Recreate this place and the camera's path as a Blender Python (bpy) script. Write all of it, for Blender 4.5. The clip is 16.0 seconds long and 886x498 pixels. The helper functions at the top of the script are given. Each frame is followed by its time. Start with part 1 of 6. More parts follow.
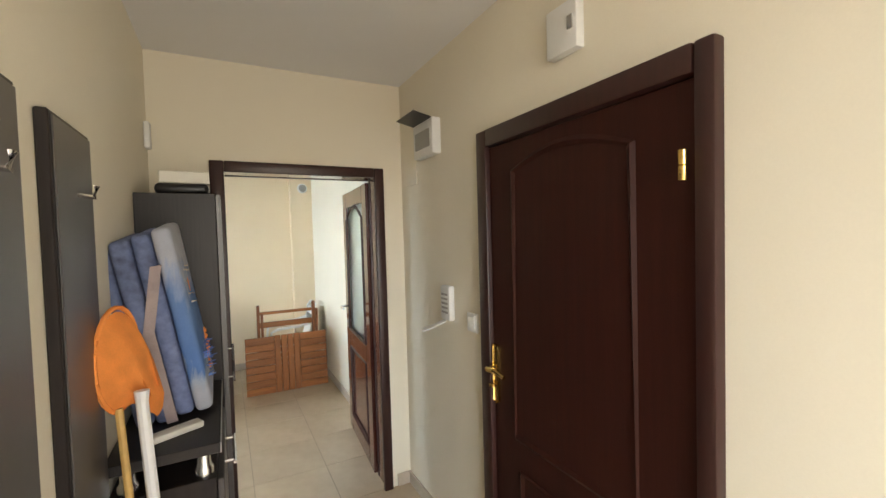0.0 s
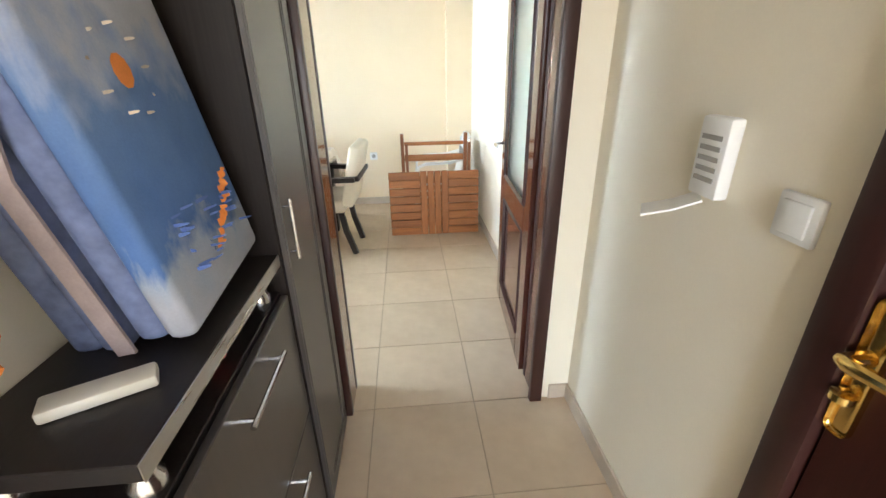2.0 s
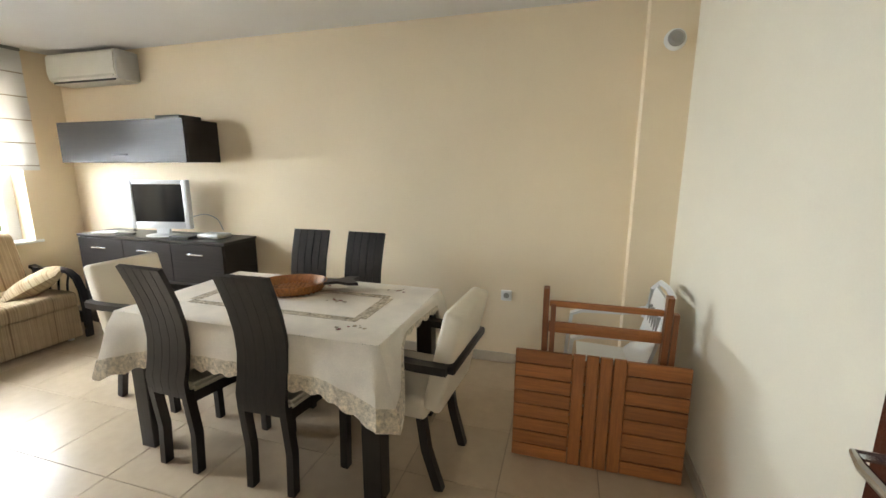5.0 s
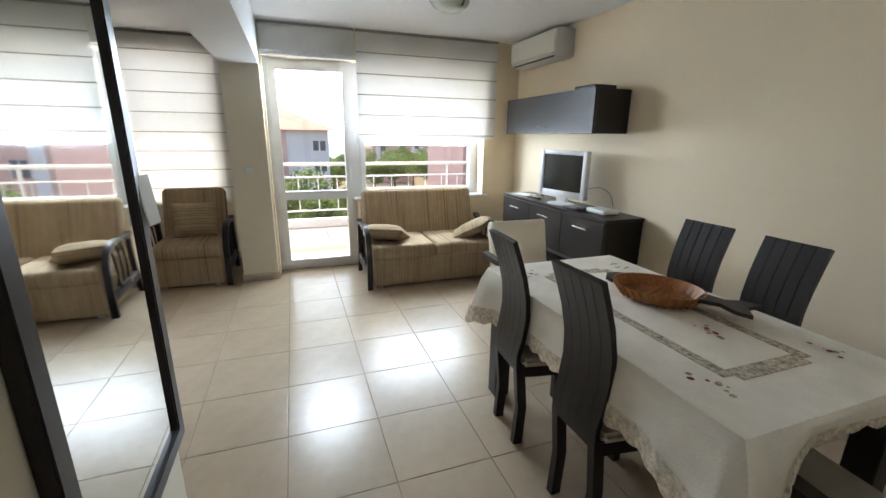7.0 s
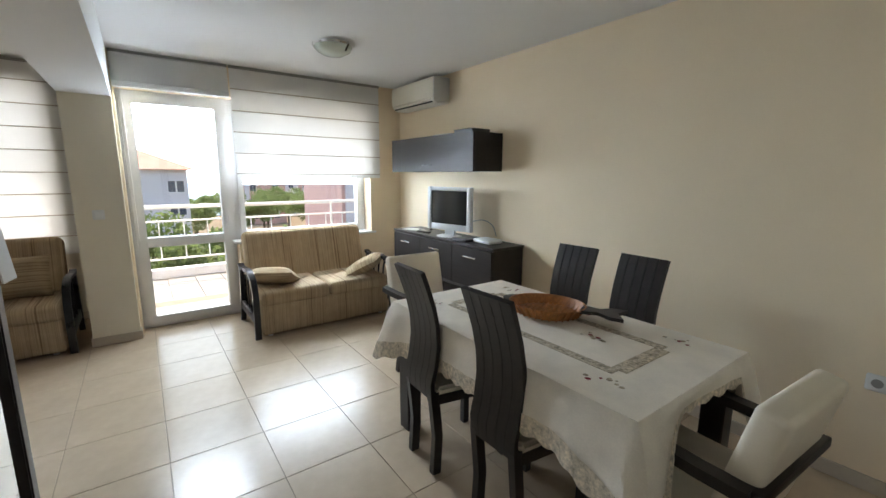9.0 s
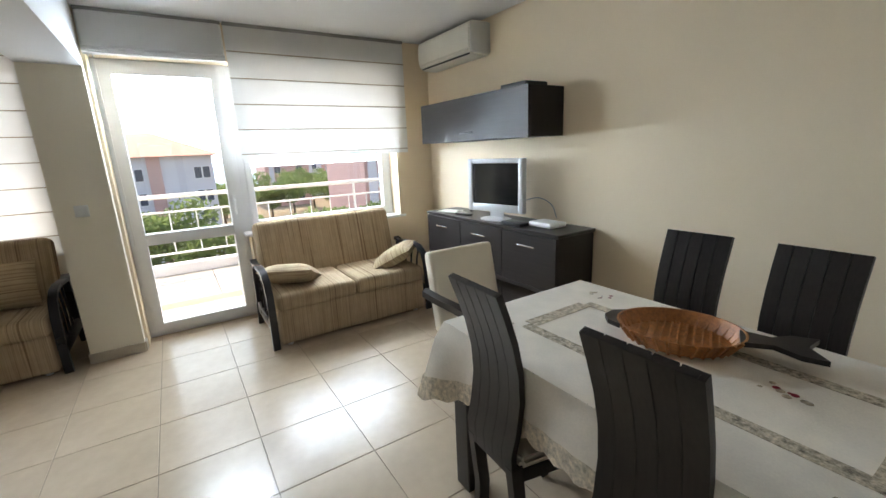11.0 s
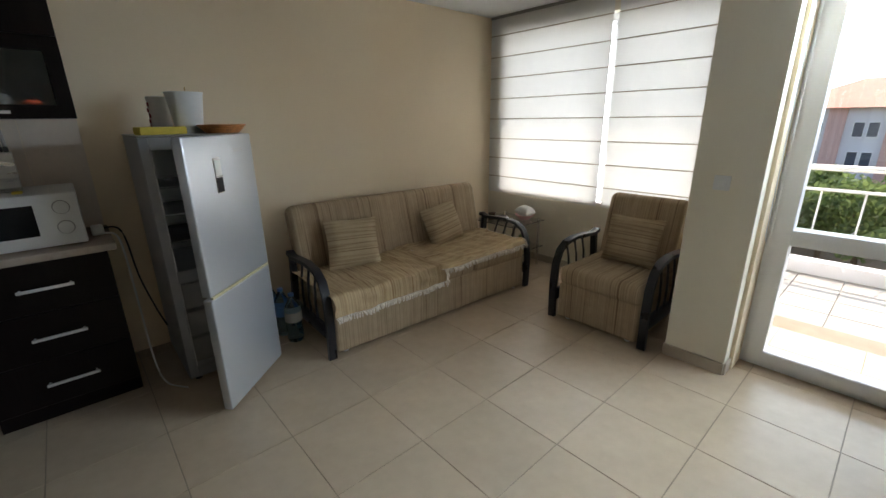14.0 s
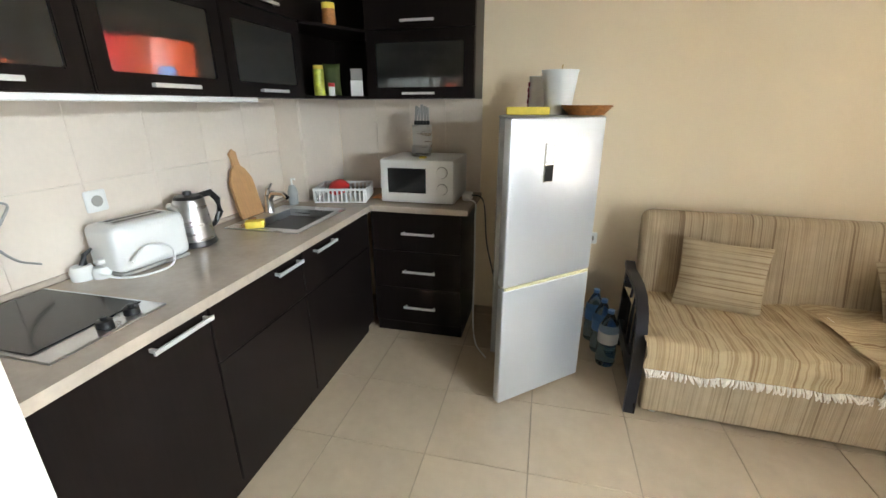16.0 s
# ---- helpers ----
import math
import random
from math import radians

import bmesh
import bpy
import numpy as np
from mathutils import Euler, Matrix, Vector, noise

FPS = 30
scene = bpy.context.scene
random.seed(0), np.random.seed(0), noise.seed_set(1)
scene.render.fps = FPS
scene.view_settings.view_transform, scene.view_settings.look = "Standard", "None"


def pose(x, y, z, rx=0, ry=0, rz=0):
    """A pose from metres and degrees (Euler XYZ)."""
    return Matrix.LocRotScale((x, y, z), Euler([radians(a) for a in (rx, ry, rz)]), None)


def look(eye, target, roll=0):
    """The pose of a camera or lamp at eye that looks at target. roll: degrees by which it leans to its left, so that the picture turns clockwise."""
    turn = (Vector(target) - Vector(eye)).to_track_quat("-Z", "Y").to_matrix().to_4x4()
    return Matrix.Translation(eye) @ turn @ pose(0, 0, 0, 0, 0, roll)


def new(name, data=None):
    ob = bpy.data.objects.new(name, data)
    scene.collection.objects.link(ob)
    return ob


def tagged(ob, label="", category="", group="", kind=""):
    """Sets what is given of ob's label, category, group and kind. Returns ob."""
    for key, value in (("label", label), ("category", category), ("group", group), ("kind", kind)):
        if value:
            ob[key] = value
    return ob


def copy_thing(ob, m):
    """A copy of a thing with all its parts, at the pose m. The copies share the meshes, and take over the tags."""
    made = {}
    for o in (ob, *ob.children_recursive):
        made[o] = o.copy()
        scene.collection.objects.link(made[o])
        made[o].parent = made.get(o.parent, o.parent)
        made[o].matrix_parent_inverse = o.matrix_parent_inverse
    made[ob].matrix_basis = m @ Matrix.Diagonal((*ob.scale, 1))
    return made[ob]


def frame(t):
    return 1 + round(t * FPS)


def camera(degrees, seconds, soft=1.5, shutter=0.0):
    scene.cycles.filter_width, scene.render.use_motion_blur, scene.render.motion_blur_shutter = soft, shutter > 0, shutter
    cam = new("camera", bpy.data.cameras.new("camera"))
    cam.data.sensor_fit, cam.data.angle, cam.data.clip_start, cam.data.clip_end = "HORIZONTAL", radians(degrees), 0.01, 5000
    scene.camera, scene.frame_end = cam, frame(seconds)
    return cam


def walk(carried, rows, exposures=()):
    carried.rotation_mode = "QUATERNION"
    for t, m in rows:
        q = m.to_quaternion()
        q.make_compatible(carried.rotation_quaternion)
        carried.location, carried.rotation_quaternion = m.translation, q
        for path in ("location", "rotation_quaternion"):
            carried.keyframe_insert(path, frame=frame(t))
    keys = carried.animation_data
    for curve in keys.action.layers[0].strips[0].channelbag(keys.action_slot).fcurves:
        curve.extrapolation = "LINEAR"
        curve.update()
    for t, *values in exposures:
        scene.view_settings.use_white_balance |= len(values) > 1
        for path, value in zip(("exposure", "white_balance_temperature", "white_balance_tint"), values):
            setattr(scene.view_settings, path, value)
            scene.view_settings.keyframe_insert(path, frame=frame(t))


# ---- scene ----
cam = camera(93.8, 16.0)
METRES, EYE, TILT, LEAN, TURN = 5.9, 1.5, 0.0, 0.0, -23.4
EXPOSURES = [(0.0, 2.65, 7400, 15), (0.5, 3.05, 7000, 15), (1.0, 3.2, 6600, 14), (1.5, 3.3, 6700, 15), (2.1, 3.3, 6900, 15), (3.2, 2.95, 6700, 14), (5.5, 1.8, 8300, 18), (7.0, 1.35, 7200, 16), (8.5, 1.3, 7200, 16), (11.0, 1.4, 7200, 16), (12.5, 1.35, 6900, 15), (13.3, 1.1, 6650, 14), (14.0, 1.15, 7000, 14), (15.0, 1.75, 9300, 19), (15.5, 2.4, 7700, 16), (16.0, 2.6, 7700, 15)]
PATH = [
    (0, (0.141, 0.278, 1.551), (1.07, 2.048, 1.482), -1.6),
    (0.5, (0.198, 0.478, 1.545), (0.831, 2.351, 1.24), -2.7),
    (1, (0.247, 0.661, 1.479), (0.673, 2.506, 0.836), -2.5),
    (1.5, (0.38, 0.933, 1.428), (0.627, 2.728, 0.582), -1.7),
    (2, (0.444, 1.237, 1.404), (0.593, 3.061, 0.596), -1.0),
    (2.5, (0.462, 1.541, 1.42), (0.543, 3.415, 0.724), -2.5),
    (3, (0.502, 1.815, 1.352), (0.544, 3.775, 0.952), -1.3),
    (3.2, (0.5, 1.922, 1.349), (0.56, 3.906, 1.108), -0.8),
    (5.3, (0.46, 2.94, 1.462), (-0.3, 4.738, 1.028), 0.0),
    (5.5, (0.407, 3.006, 1.461), (-0.497, 4.729, 0.998), -0.2),
    (6, (0.329, 3.124, 1.446), (-0.978, 4.541, 0.911), -1.2),
    (6.5, (0.322, 3.235, 1.451), (-1.344, 4.187, 0.888), -0.4),
    (7, (0.339, 3.251, 1.456), (-1.479, 3.9, 0.93), 0.7),
    (7.5, (0.339, 3.171, 1.468), (-1.486, 3.866, 1.033), 0.6),
    (8, (0.338, 3.108, 1.472), (-1.407, 4.021, 1.123), 0.9),
    (8.5, (0.35, 3.105, 1.477), (-1.283, 4.216, 1.163), 0.7),
    (8.7, (0.354, 3.113, 1.465), (-1.24, 4.272, 1.13), 0.4),
    (10.8, (-0.227, 3.357, 1.432), (-1.872, 4.396, 0.969), -1.5),
    (11, (-0.317, 3.398, 1.43), (-1.958, 4.441, 0.964), -2.5),
    (11.5, (-0.549, 3.47, 1.451), (-2.206, 4.465, 0.936), -2.7),
    (12, (-0.769, 3.562, 1.454), (-2.605, 4.162, 0.937), -0.6),
    (12.5, (-0.956, 3.597, 1.45), (-2.873, 3.532, 0.884), -0.5),
    (13, (-1.154, 3.507, 1.466), (-2.979, 2.922, 0.894), -1.5),
    (13.5, (-1.281, 3.47, 1.472), (-2.887, 2.429, 0.893), -2.0),
    (14, (-1.462, 3.511, 1.47), (-2.731, 2.085, 0.873), -0.8),
    (14.5, (-1.563, 3.453, 1.456), (-2.409, 1.758, 0.815), 0.1),
    (15, (-1.675, 3.294, 1.439), (-2.047, 1.448, 0.766), 0.3),
    (15.5, (-1.782, 3.2, 1.447), (-1.688, 1.321, 0.769), -0.6),
    (16, (-1.982, 3.153, 1.464), (-1.538, 1.317, 0.807), -0.2),
]
walk(cam, [(t, look(eye, target, roll)) for t, eye, target, roll in PATH], EXPOSURES)

# ---- world, sun and large lights ----
world = bpy.data.worlds.new("sky")
scene.world = world
world.use_nodes = True
wn = world.node_tree.nodes
sky = wn.new("ShaderNodeTexSky")
sky.sky_type, sky.sun_disc, sky.sun_elevation, sky.sun_rotation = "NISHITA", False, radians(62), radians(-80)
world.node_tree.links.new(sky.outputs[0], wn["Background"].inputs[0])
wn["Background"].inputs[1].default_value = 0.15
sun = new("sun", bpy.data.lights.new("sun", "SUN"))
sun.data.energy, sun.data.angle, sun.data.color = 3.0, radians(0.5), (1, 0.95, 0.87)
sun.matrix_world = look((-10, 4.2, 9.75), (-4.9, 3.3, 0))


def area_light(name, x, y, z, sx, sz, energy, way, color=(0.86, 0.93, 1)):
    lamp = new(name, bpy.data.lights.new(name, "AREA"))
    lamp.data.shape, lamp.data.size, lamp.data.size_y = "RECTANGLE", sx, sz
    lamp.data.energy, lamp.data.color = energy, color
    lamp.matrix_world = look((x, y, z), (x + way[0], y + way[1], z + way[2]))
    return lamp


area_light("door_daylight", -4.85, 3.47, 2.42, 0.85, 0.4, 3, (1, 0, -0.75), (0.74, 0.88, 1))
area_light("door_head_daylight", -4.48, 3.47, 2.035, 0.64, 0.07, 18, (1, 0, -0.08), (0.60, 0.80, 1))
area_light("window_hem_daylight", -4.46, 4.63, 1.39, 1.22, 0.08, 18, (1, 0, -0.02), (0.60, 0.80, 1))
area_light("window_daylight", -4.30, 4.65, 1.78, 1.3, 0.6, 3.5, (1, 0, 0))
area_light("blind_daylight", -5.3, 1.5, 1.5, 2.0, 1.5, 29, (1, 0, 0))
# Unseen fill lamp behind the start of the walk, added to brighten the hall.
area_light("hall_fill_lamp", 0.45, -1.0, 1.3, 1.1, 1.9, 3.2, (0, 1, 0), (1, 0.97, 0.92))


# ---- materials ----
def mat(name, color, rough=0.5, metal=0.0, vary=0.12, scale=8.0, fine=60.0, bump=0.15, stretch=(1, 1, 1), coat=0.0, spec=0.5, random_vary=0.0):
    """A surface with stains at two scales and a fine relief."""
    m = bpy.data.materials.new(name)
    m.use_nodes = True
    n, l = m.node_tree.nodes, m.node_tree.links
    b = n["Principled BSDF"]
    b.inputs["Metallic"].default_value = metal
    b.inputs["Coat Weight"].default_value = coat
    b.inputs["Specular IOR Level"].default_value = spec
    co = n.new("ShaderNodeTexCoord")
    mp = n.new("ShaderNodeMapping")
    mp.inputs["Scale"].default_value = stretch
    l.new(co.outputs["Object"], mp.inputs[0])
    big, small = n.new("ShaderNodeTexNoise"), n.new("ShaderNodeTexNoise")
    big.inputs["Scale"].default_value, small.inputs["Scale"].default_value = scale, fine
    big.inputs["Detail"].default_value = small.inputs["Detail"].default_value = 5
    l.new(mp.outputs[0], big.inputs[0]), l.new(mp.outputs[0], small.inputs[0])
    add = n.new("ShaderNodeMath")
    add.operation = "MULTIPLY_ADD"
    l.new(small.outputs[0], add.inputs[0])
    add.inputs[1].default_value = 0.5
    l.new(big.outputs[0], add.inputs[2])
    ramp = n.new("ShaderNodeMapRange")
    ramp.inputs["From Min"].default_value, ramp.inputs["From Max"].default_value = 0.45, 1.05
    ramp.inputs["To Min"].default_value, ramp.inputs["To Max"].default_value = 1 - vary, 1 + vary
    l.new(add.outputs[0], ramp.inputs[0])
    fac = ramp.outputs[0]
    if random_vary:
        info, rr, mu = n.new("ShaderNodeObjectInfo"), n.new("ShaderNodeMapRange"), n.new("ShaderNodeMath")
        rr.inputs["To Min"].default_value, rr.inputs["To Max"].default_value = 1 - random_vary, 1 + random_vary
        l.new(info.outputs["Random"], rr.inputs[0])
        mu.operation = "MULTIPLY"
        l.new(fac, mu.inputs[0]), l.new(rr.outputs[0], mu.inputs[1])
        fac = mu.outputs[0]
    tint = n.new("ShaderNodeVectorMath")
    tint.operation = "SCALE"
    tint.inputs[0].default_value = color
    l.new(fac, tint.inputs["Scale"])
    l.new(tint.outputs[0], b.inputs["Base Color"])
    rg = n.new("ShaderNodeMapRange")
    rg.inputs["To Min"].default_value, rg.inputs["To Max"].default_value = max(rough - 0.03, 0.02), min(rough + 0.03, 1)
    l.new(big.outputs[0], rg.inputs[0]), l.new(rg.outputs[0], b.inputs["Roughness"])
    if bump:
        bp = n.new("ShaderNodeBump")
        bp.inputs["Strength"].default_value, bp.inputs["Distance"].default_value = bump, 0.002
        l.new(add.outputs[0], bp.inputs["Height"]), l.new(bp.outputs[0], b.inputs["Normal"])
    return m


def striped(name, axis, colors, width=0.02, rough=0.95, translucent=0.0):
    """Woven cloth with uneven stripes across one axis of the object."""
    m = mat(name, colors[0], rough, 0, 0.1, 14, 260, 0.4, spec=0.1)
    n, l = m.node_tree.nodes, m.node_tree.links
    b = n["Principled BSDF"]
    co, mp, st = n.new("ShaderNodeTexCoord"), n.new("ShaderNodeMapping"), n.new("ShaderNodeTexNoise")
    k = [0.6, 0.6, 0.6]
    k[axis] = 1.0 / width
    mp.inputs["Scale"].default_value = k
    st.inputs["Scale"].default_value, st.inputs["Detail"].default_value = 1.0, 3.0
    l.new(co.outputs["Object"], mp.inputs[0]), l.new(mp.outputs[0], st.inputs[0])
    ramp = n.new("ShaderNodeValToRGB")
    ramp.color_ramp.interpolation = "LINEAR"
    e = ramp.color_ramp.elements
    e[0].position, e[0].color = 0.34, (*colors[0], 1)
    e[1].position, e[1].color = 0.66, (*colors[-1], 1)
    for i, c in enumerate(colors[1:-1]):
        s = e.new(0.34 + 0.32 * (i + 1) / (len(colors) - 1))
        s.color = (*c, 1)
    l.new(st.outputs[0], ramp.inputs[0])
    mul = n.new("ShaderNodeVectorMath")
    mul.operation = "MULTIPLY"
    old = b.inputs["Base Color"].links[0].from_node
    old.inputs[0].default_value = (1, 1, 1)
    l.new(old.outputs[0], mul.inputs[0]), l.new(ramp.outputs[0], mul.inputs[1]), l.new(mul.outputs[0], b.inputs["Base Color"])
    return m


def cloth_blind():
    m = mat("blind_cloth", (0.80, 0.79, 0.76), 0.95, 0, 0.05, 5, 300, 0.15, spec=0.1)
    n, l = m.node_tree.nodes, m.node_tree.links
    b, out = n["Principled BSDF"], n["Material Output"]
    tr, mix = n.new("ShaderNodeBsdfTranslucent"), n.new("ShaderNodeMixShader")
    tr.inputs[0].default_value = (0.85, 0.84, 0.82, 1)
    mix.inputs[0].default_value = 0.38
    l.new(b.outputs[0], mix.inputs[1]), l.new(tr.outputs[0], mix.inputs[2]), l.new(mix.outputs[0], out.inputs[0])
    return m


def glass(name, color=(1, 1, 1), rough=0.0):
    m = bpy.data.materials.new(name)
    m.use_nodes = True
    b = m.node_tree.nodes["Principled BSDF"]
    b.inputs["Base Color"].default_value = (*color, 1)
    b.inputs["Transmission Weight"].default_value, b.inputs["Roughness"].default_value, b.inputs["IOR"].default_value = 1, rough, 1.45
    return m


def leaves():
    m = mat("green_leaves", (0.11, 0.16, 0.05), 0.6, 0, 0.5, 0.8, 9, 0.4)
    n, l = m.node_tree.nodes, m.node_tree.links
    b, out = n["Principled BSDF"], n["Material Output"]
    tr, mix = n.new("ShaderNodeBsdfTranslucent"), n.new("ShaderNodeMixShader")
    tr.inputs[0].default_value = (0.22, 0.29, 0.10, 1)
    mix.inputs[0].default_value = 0.5
    l.new(b.outputs[0], mix.inputs[1]), l.new(tr.outputs[0], mix.inputs[2]), l.new(mix.outputs[0], out.inputs[0])
    return m


M = dict(
    cream=mat("cream_wall_paint", (0.85, 0.708, 0.52), 0.9, 0, 0.035, 1.6, 180, 0.25, spec=0.2),
    pale=mat("pale_wall_paint", (0.83, 0.77, 0.64), 0.9, 0, 0.03, 1.6, 180, 0.25, spec=0.2),
    white=mat("white_ceiling_paint", (0.82, 0.82, 0.82), 0.92, 0, 0.02, 2, 200, 0.2, spec=0.2),
    tile=mat("beige_porcelain_tile", (0.52, 0.405, 0.29), 0.24, 0, 0.07, 4, 16, 0.015, spec=0.43, random_vary=0.03),
    grout=mat("grout", (0.30, 0.24, 0.18), 0.95, 0, 0.15, 10, 200, 0.3),
    skirt=mat("skirting_tile", (0.52, 0.44, 0.35), 0.3, 0, 0.08, 6, 60, 0.05),
    wenge=mat("dark_wenge_wood", (0.020, 0.015, 0.014), 0.38, 0, 0.35, 3, 30, 0.12, (40, 40, 1.2), spec=0.35),
    wengeh=mat("dark_wenge_wood_across", (0.022, 0.017, 0.016), 0.38, 0, 0.35, 3, 30, 0.12, (1.2, 40, 40), spec=0.35),
    black=mat("black_lacquered_panel", (0.009, 0.006, 0.0055), 0.32, 0, 0.2, 4, 60, 0.02, (20, 20, 1), spec=0.14),
    mahog=mat("mahogany_door_wood", (0.060, 0.014, 0.009), 0.36, 0, 0.25, 2, 25, 0.05, (25, 25, 1), coat=0.12),
    mahogdark=mat("dark_mahogany_frame", (0.034, 0.010, 0.008), 0.38, 0, 0.25, 2, 25, 0.05, (25, 25, 1), coat=0.1),
    teak=mat("oiled_teak_slats", (0.36, 0.125, 0.035), 0.42, 0, 0.3, 3, 25, 0.1, (1.5, 30, 30), random_vary=0.15),
    teakv=mat("oiled_teak_posts", (0.25, 0.085, 0.03), 0.42, 0, 0.3, 3, 25, 0.1, (30, 30, 1.5)),
    pvc=mat("white_pvc", (0.82, 0.82, 0.82), 0.35, 0, 0.03, 3, 80, 0.02),
    plastic=mat("white_plastic", (0.78, 0.78, 0.76), 0.35, 0, 0.03, 6, 90, 0.03),
    greyplastic=mat("grey_plastic", (0.31, 0.30, 0.28), 0.4, 0, 0.05, 6, 90, 0.03),
    darkplastic=mat("black_plastic", (0.012, 0.012, 0.013), 0.35, 0, 0.1, 6, 90, 0.03),
    leather=mat("cream_leatherette", (0.74, 0.66, 0.54), 0.5, 0, 0.05, 8, 220, 0.25),
    armblack=mat("black_lacquered_arm", (0.014, 0.013, 0.017), 0.28, 0, 0.2, 6, 60, 0.04),
    chrome=mat("brushed_chrome", (0.72, 0.72, 0.72), 0.22, 1, 0.05, 8, 120, 0.03),
    steel=mat("stainless_steel", (0.6, 0.6, 0.6), 0.28, 1, 0.08, 5, 150, 0.04, (1, 1, 12)),
    silver=mat("silver_fridge_enamel", (0.62, 0.64, 0.67), 0.3, 0.55, 0.03, 4, 220, 0.05),
    brass=mat("polished_brass", (0.72, 0.5, 0.17), 0.2, 1, 0.12, 20, 90, 0.05),
    cloth=mat("cream_tablecloth", (0.85, 0.775, 0.68), 0.95, 0, 0.10, 9, 150, 1.0, spec=0.1),
    lace=mat("lace_band", (0.42, 0.34, 0.25), 0.95, 0, 0.75, 60, 210, 0.8, spec=0.1),
    red=mat("dark_red_embroidery", (0.25, 0.02, 0.03), 0.9, 0, 0.3, 60, 210, 0.5),
    bamboo=mat("woven_bamboo", (0.42, 0.16, 0.045), 0.5, 0, 0.4, 30, 120, 0.5),
    counter=mat("beige_stone_laminate", (0.47, 0.39, 0.32), 0.22, 0, 0.13, 7, 45, 0.02),
    splash=mat("pinkish_wall_tile", (0.72, 0.62, 0.53), 0.3, 0, 0.06, 4, 50, 0.03, random_vary=0.02),
    screen=mat("dark_screen", (0.010, 0.011, 0.013), 0.12, 0, 0.05, 3, 30, 0.0),
    mirror=mat("mirror_silver", (0.93, 0.95, 0.94), 0.01, 1, 0.0, 3, 30, 0.0),
    blind=cloth_blind(),
    glass=glass("clear_glass"),
    frost=glass("frosted_glass", (0.82, 0.93, 0.9), 0.35),
    frostdark=glass("smoked_frosted_glass", (0.75, 0.73, 0.7), 0.3),
    blueglass=glass("blue_bottle_plastic", (0.35, 0.68, 0.92), 0.05),
    concrete=mat("balcony_tile", (0.36, 0.335, 0.30), 0.7, 0, 0.08, 4, 70, 0.1),
    facade=mat("grey_render_facade", (0.74, 0.73, 0.76), 0.9, 0, 0.05, 0.6, 20, 0.2),
    brick=mat("terracotta_render", (0.64, 0.41, 0.36), 0.9, 0, 0.08, 0.6, 20, 0.2),
    roof=mat("red_roof_tile", (0.52, 0.20, 0.13), 0.8, 0, 0.2, 1.5, 12, 0.5),
    dry=mat("dry_grass_ground", (0.22, 0.165, 0.095), 1, 0, 0.35, 0.15, 3, 0.6),
    leaf=leaves(),
    bark=mat("bark", (0.12, 0.08, 0.05), 0.9, 0, 0.3, 5, 40, 0.5),
    dark=mat("dark_window", (0.09, 0.10, 0.13), 0.15, 0, 0.1, 2, 20, 0),
    rail=mat("white_painted_rail", (0.8, 0.8, 0.78), 0.4, 0, 0.04, 5, 60, 0.05),
    orange=mat("orange_net", (0.85, 0.27, 0.06), 0.8, 0, 0.15, 20, 300, 0.6),
    yellow=mat("yellow_sponge", (0.78, 0.6, 0.1), 0.9, 0, 0.1, 30, 200, 0.6),
    redp=mat("red_plastic", (0.65, 0.03, 0.03), 0.4, 0, 0.1, 10, 90, 0.05),
    bamboopole=mat("bamboo_cane", (0.5, 0.31, 0.1), 0.5, 0, 0.2, 6, 60, 0.1),
    beech=mat("beech_board", (0.5, 0.27, 0.12), 0.5, 0, 0.15, 4, 40, 0.1, (30, 30, 2)),
    paper=mat("white_paper", (0.8, 0.79, 0.76), 0.8, 0, 0.04, 10, 90, 0.1),
)
SOFA = [(0.235, 0.16, 0.10), (0.42, 0.31, 0.20), (0.48, 0.365, 0.245), (0.34, 0.245, 0.155), (0.50, 0.385, 0.26)]
M["alu"] = mat("satin_aluminium", (0.80, 0.80, 0.79), 0.42, 0.5, 0.05, 8, 120, 0.03)
M["ent"] = mat("dark_entrance_door_wood", (0.034, 0.0085, 0.0055), 0.5, 0, 0.25, 2, 25, 0.05, (25, 25, 1), spec=0.2)
M["jamb"] = mat("glossy_mahogany_jamb", (0.07, 0.02, 0.014), 0.16, 0, 0.25, 2, 25, 0.03, (25, 25, 1), coat=0.7)
M["sofa_x"], M["sofa_y"], M["sofa_z"] = (striped("striped_upholstery_" + a, i, SOFA, 0.015) for i, a in enumerate("xyz"))
M["throw"] = striped("striped_woven_throw", 0, [(0.30, 0.19, 0.105), (0.48, 0.35, 0.21), (0.54, 0.41, 0.25), (0.36, 0.24, 0.135), (0.52, 0.39, 0.23)], 0.017)

M["throw_across"] = striped("striped_woven_throw_across", 1, [(0.30, 0.19, 0.105), (0.48, 0.35, 0.21), (0.54, 0.41, 0.25), (0.36, 0.24, 0.135), (0.52, 0.39, 0.23)], 0.022)


# ---- shaping helpers ----
def box(bm, x0, x1, y0, y1, z0, z1, r=0.0, seg=1):
    v = bmesh.ops.create_cube(bm, size=1)["verts"]
    for q in v:
        q.co = Vector(((x0 + x1) / 2 + q.co.x * (x1 - x0), (y0 + y1) / 2 + q.co.y * (y1 - y0), (z0 + z1) / 2 + q.co.z * (z1 - z0)))
    if r:
        bmesh.ops.bevel(bm, geom=list({e for q in v for e in q.link_edges}), offset=r, segments=seg, affect="EDGES", profile=0.5)
    return bm


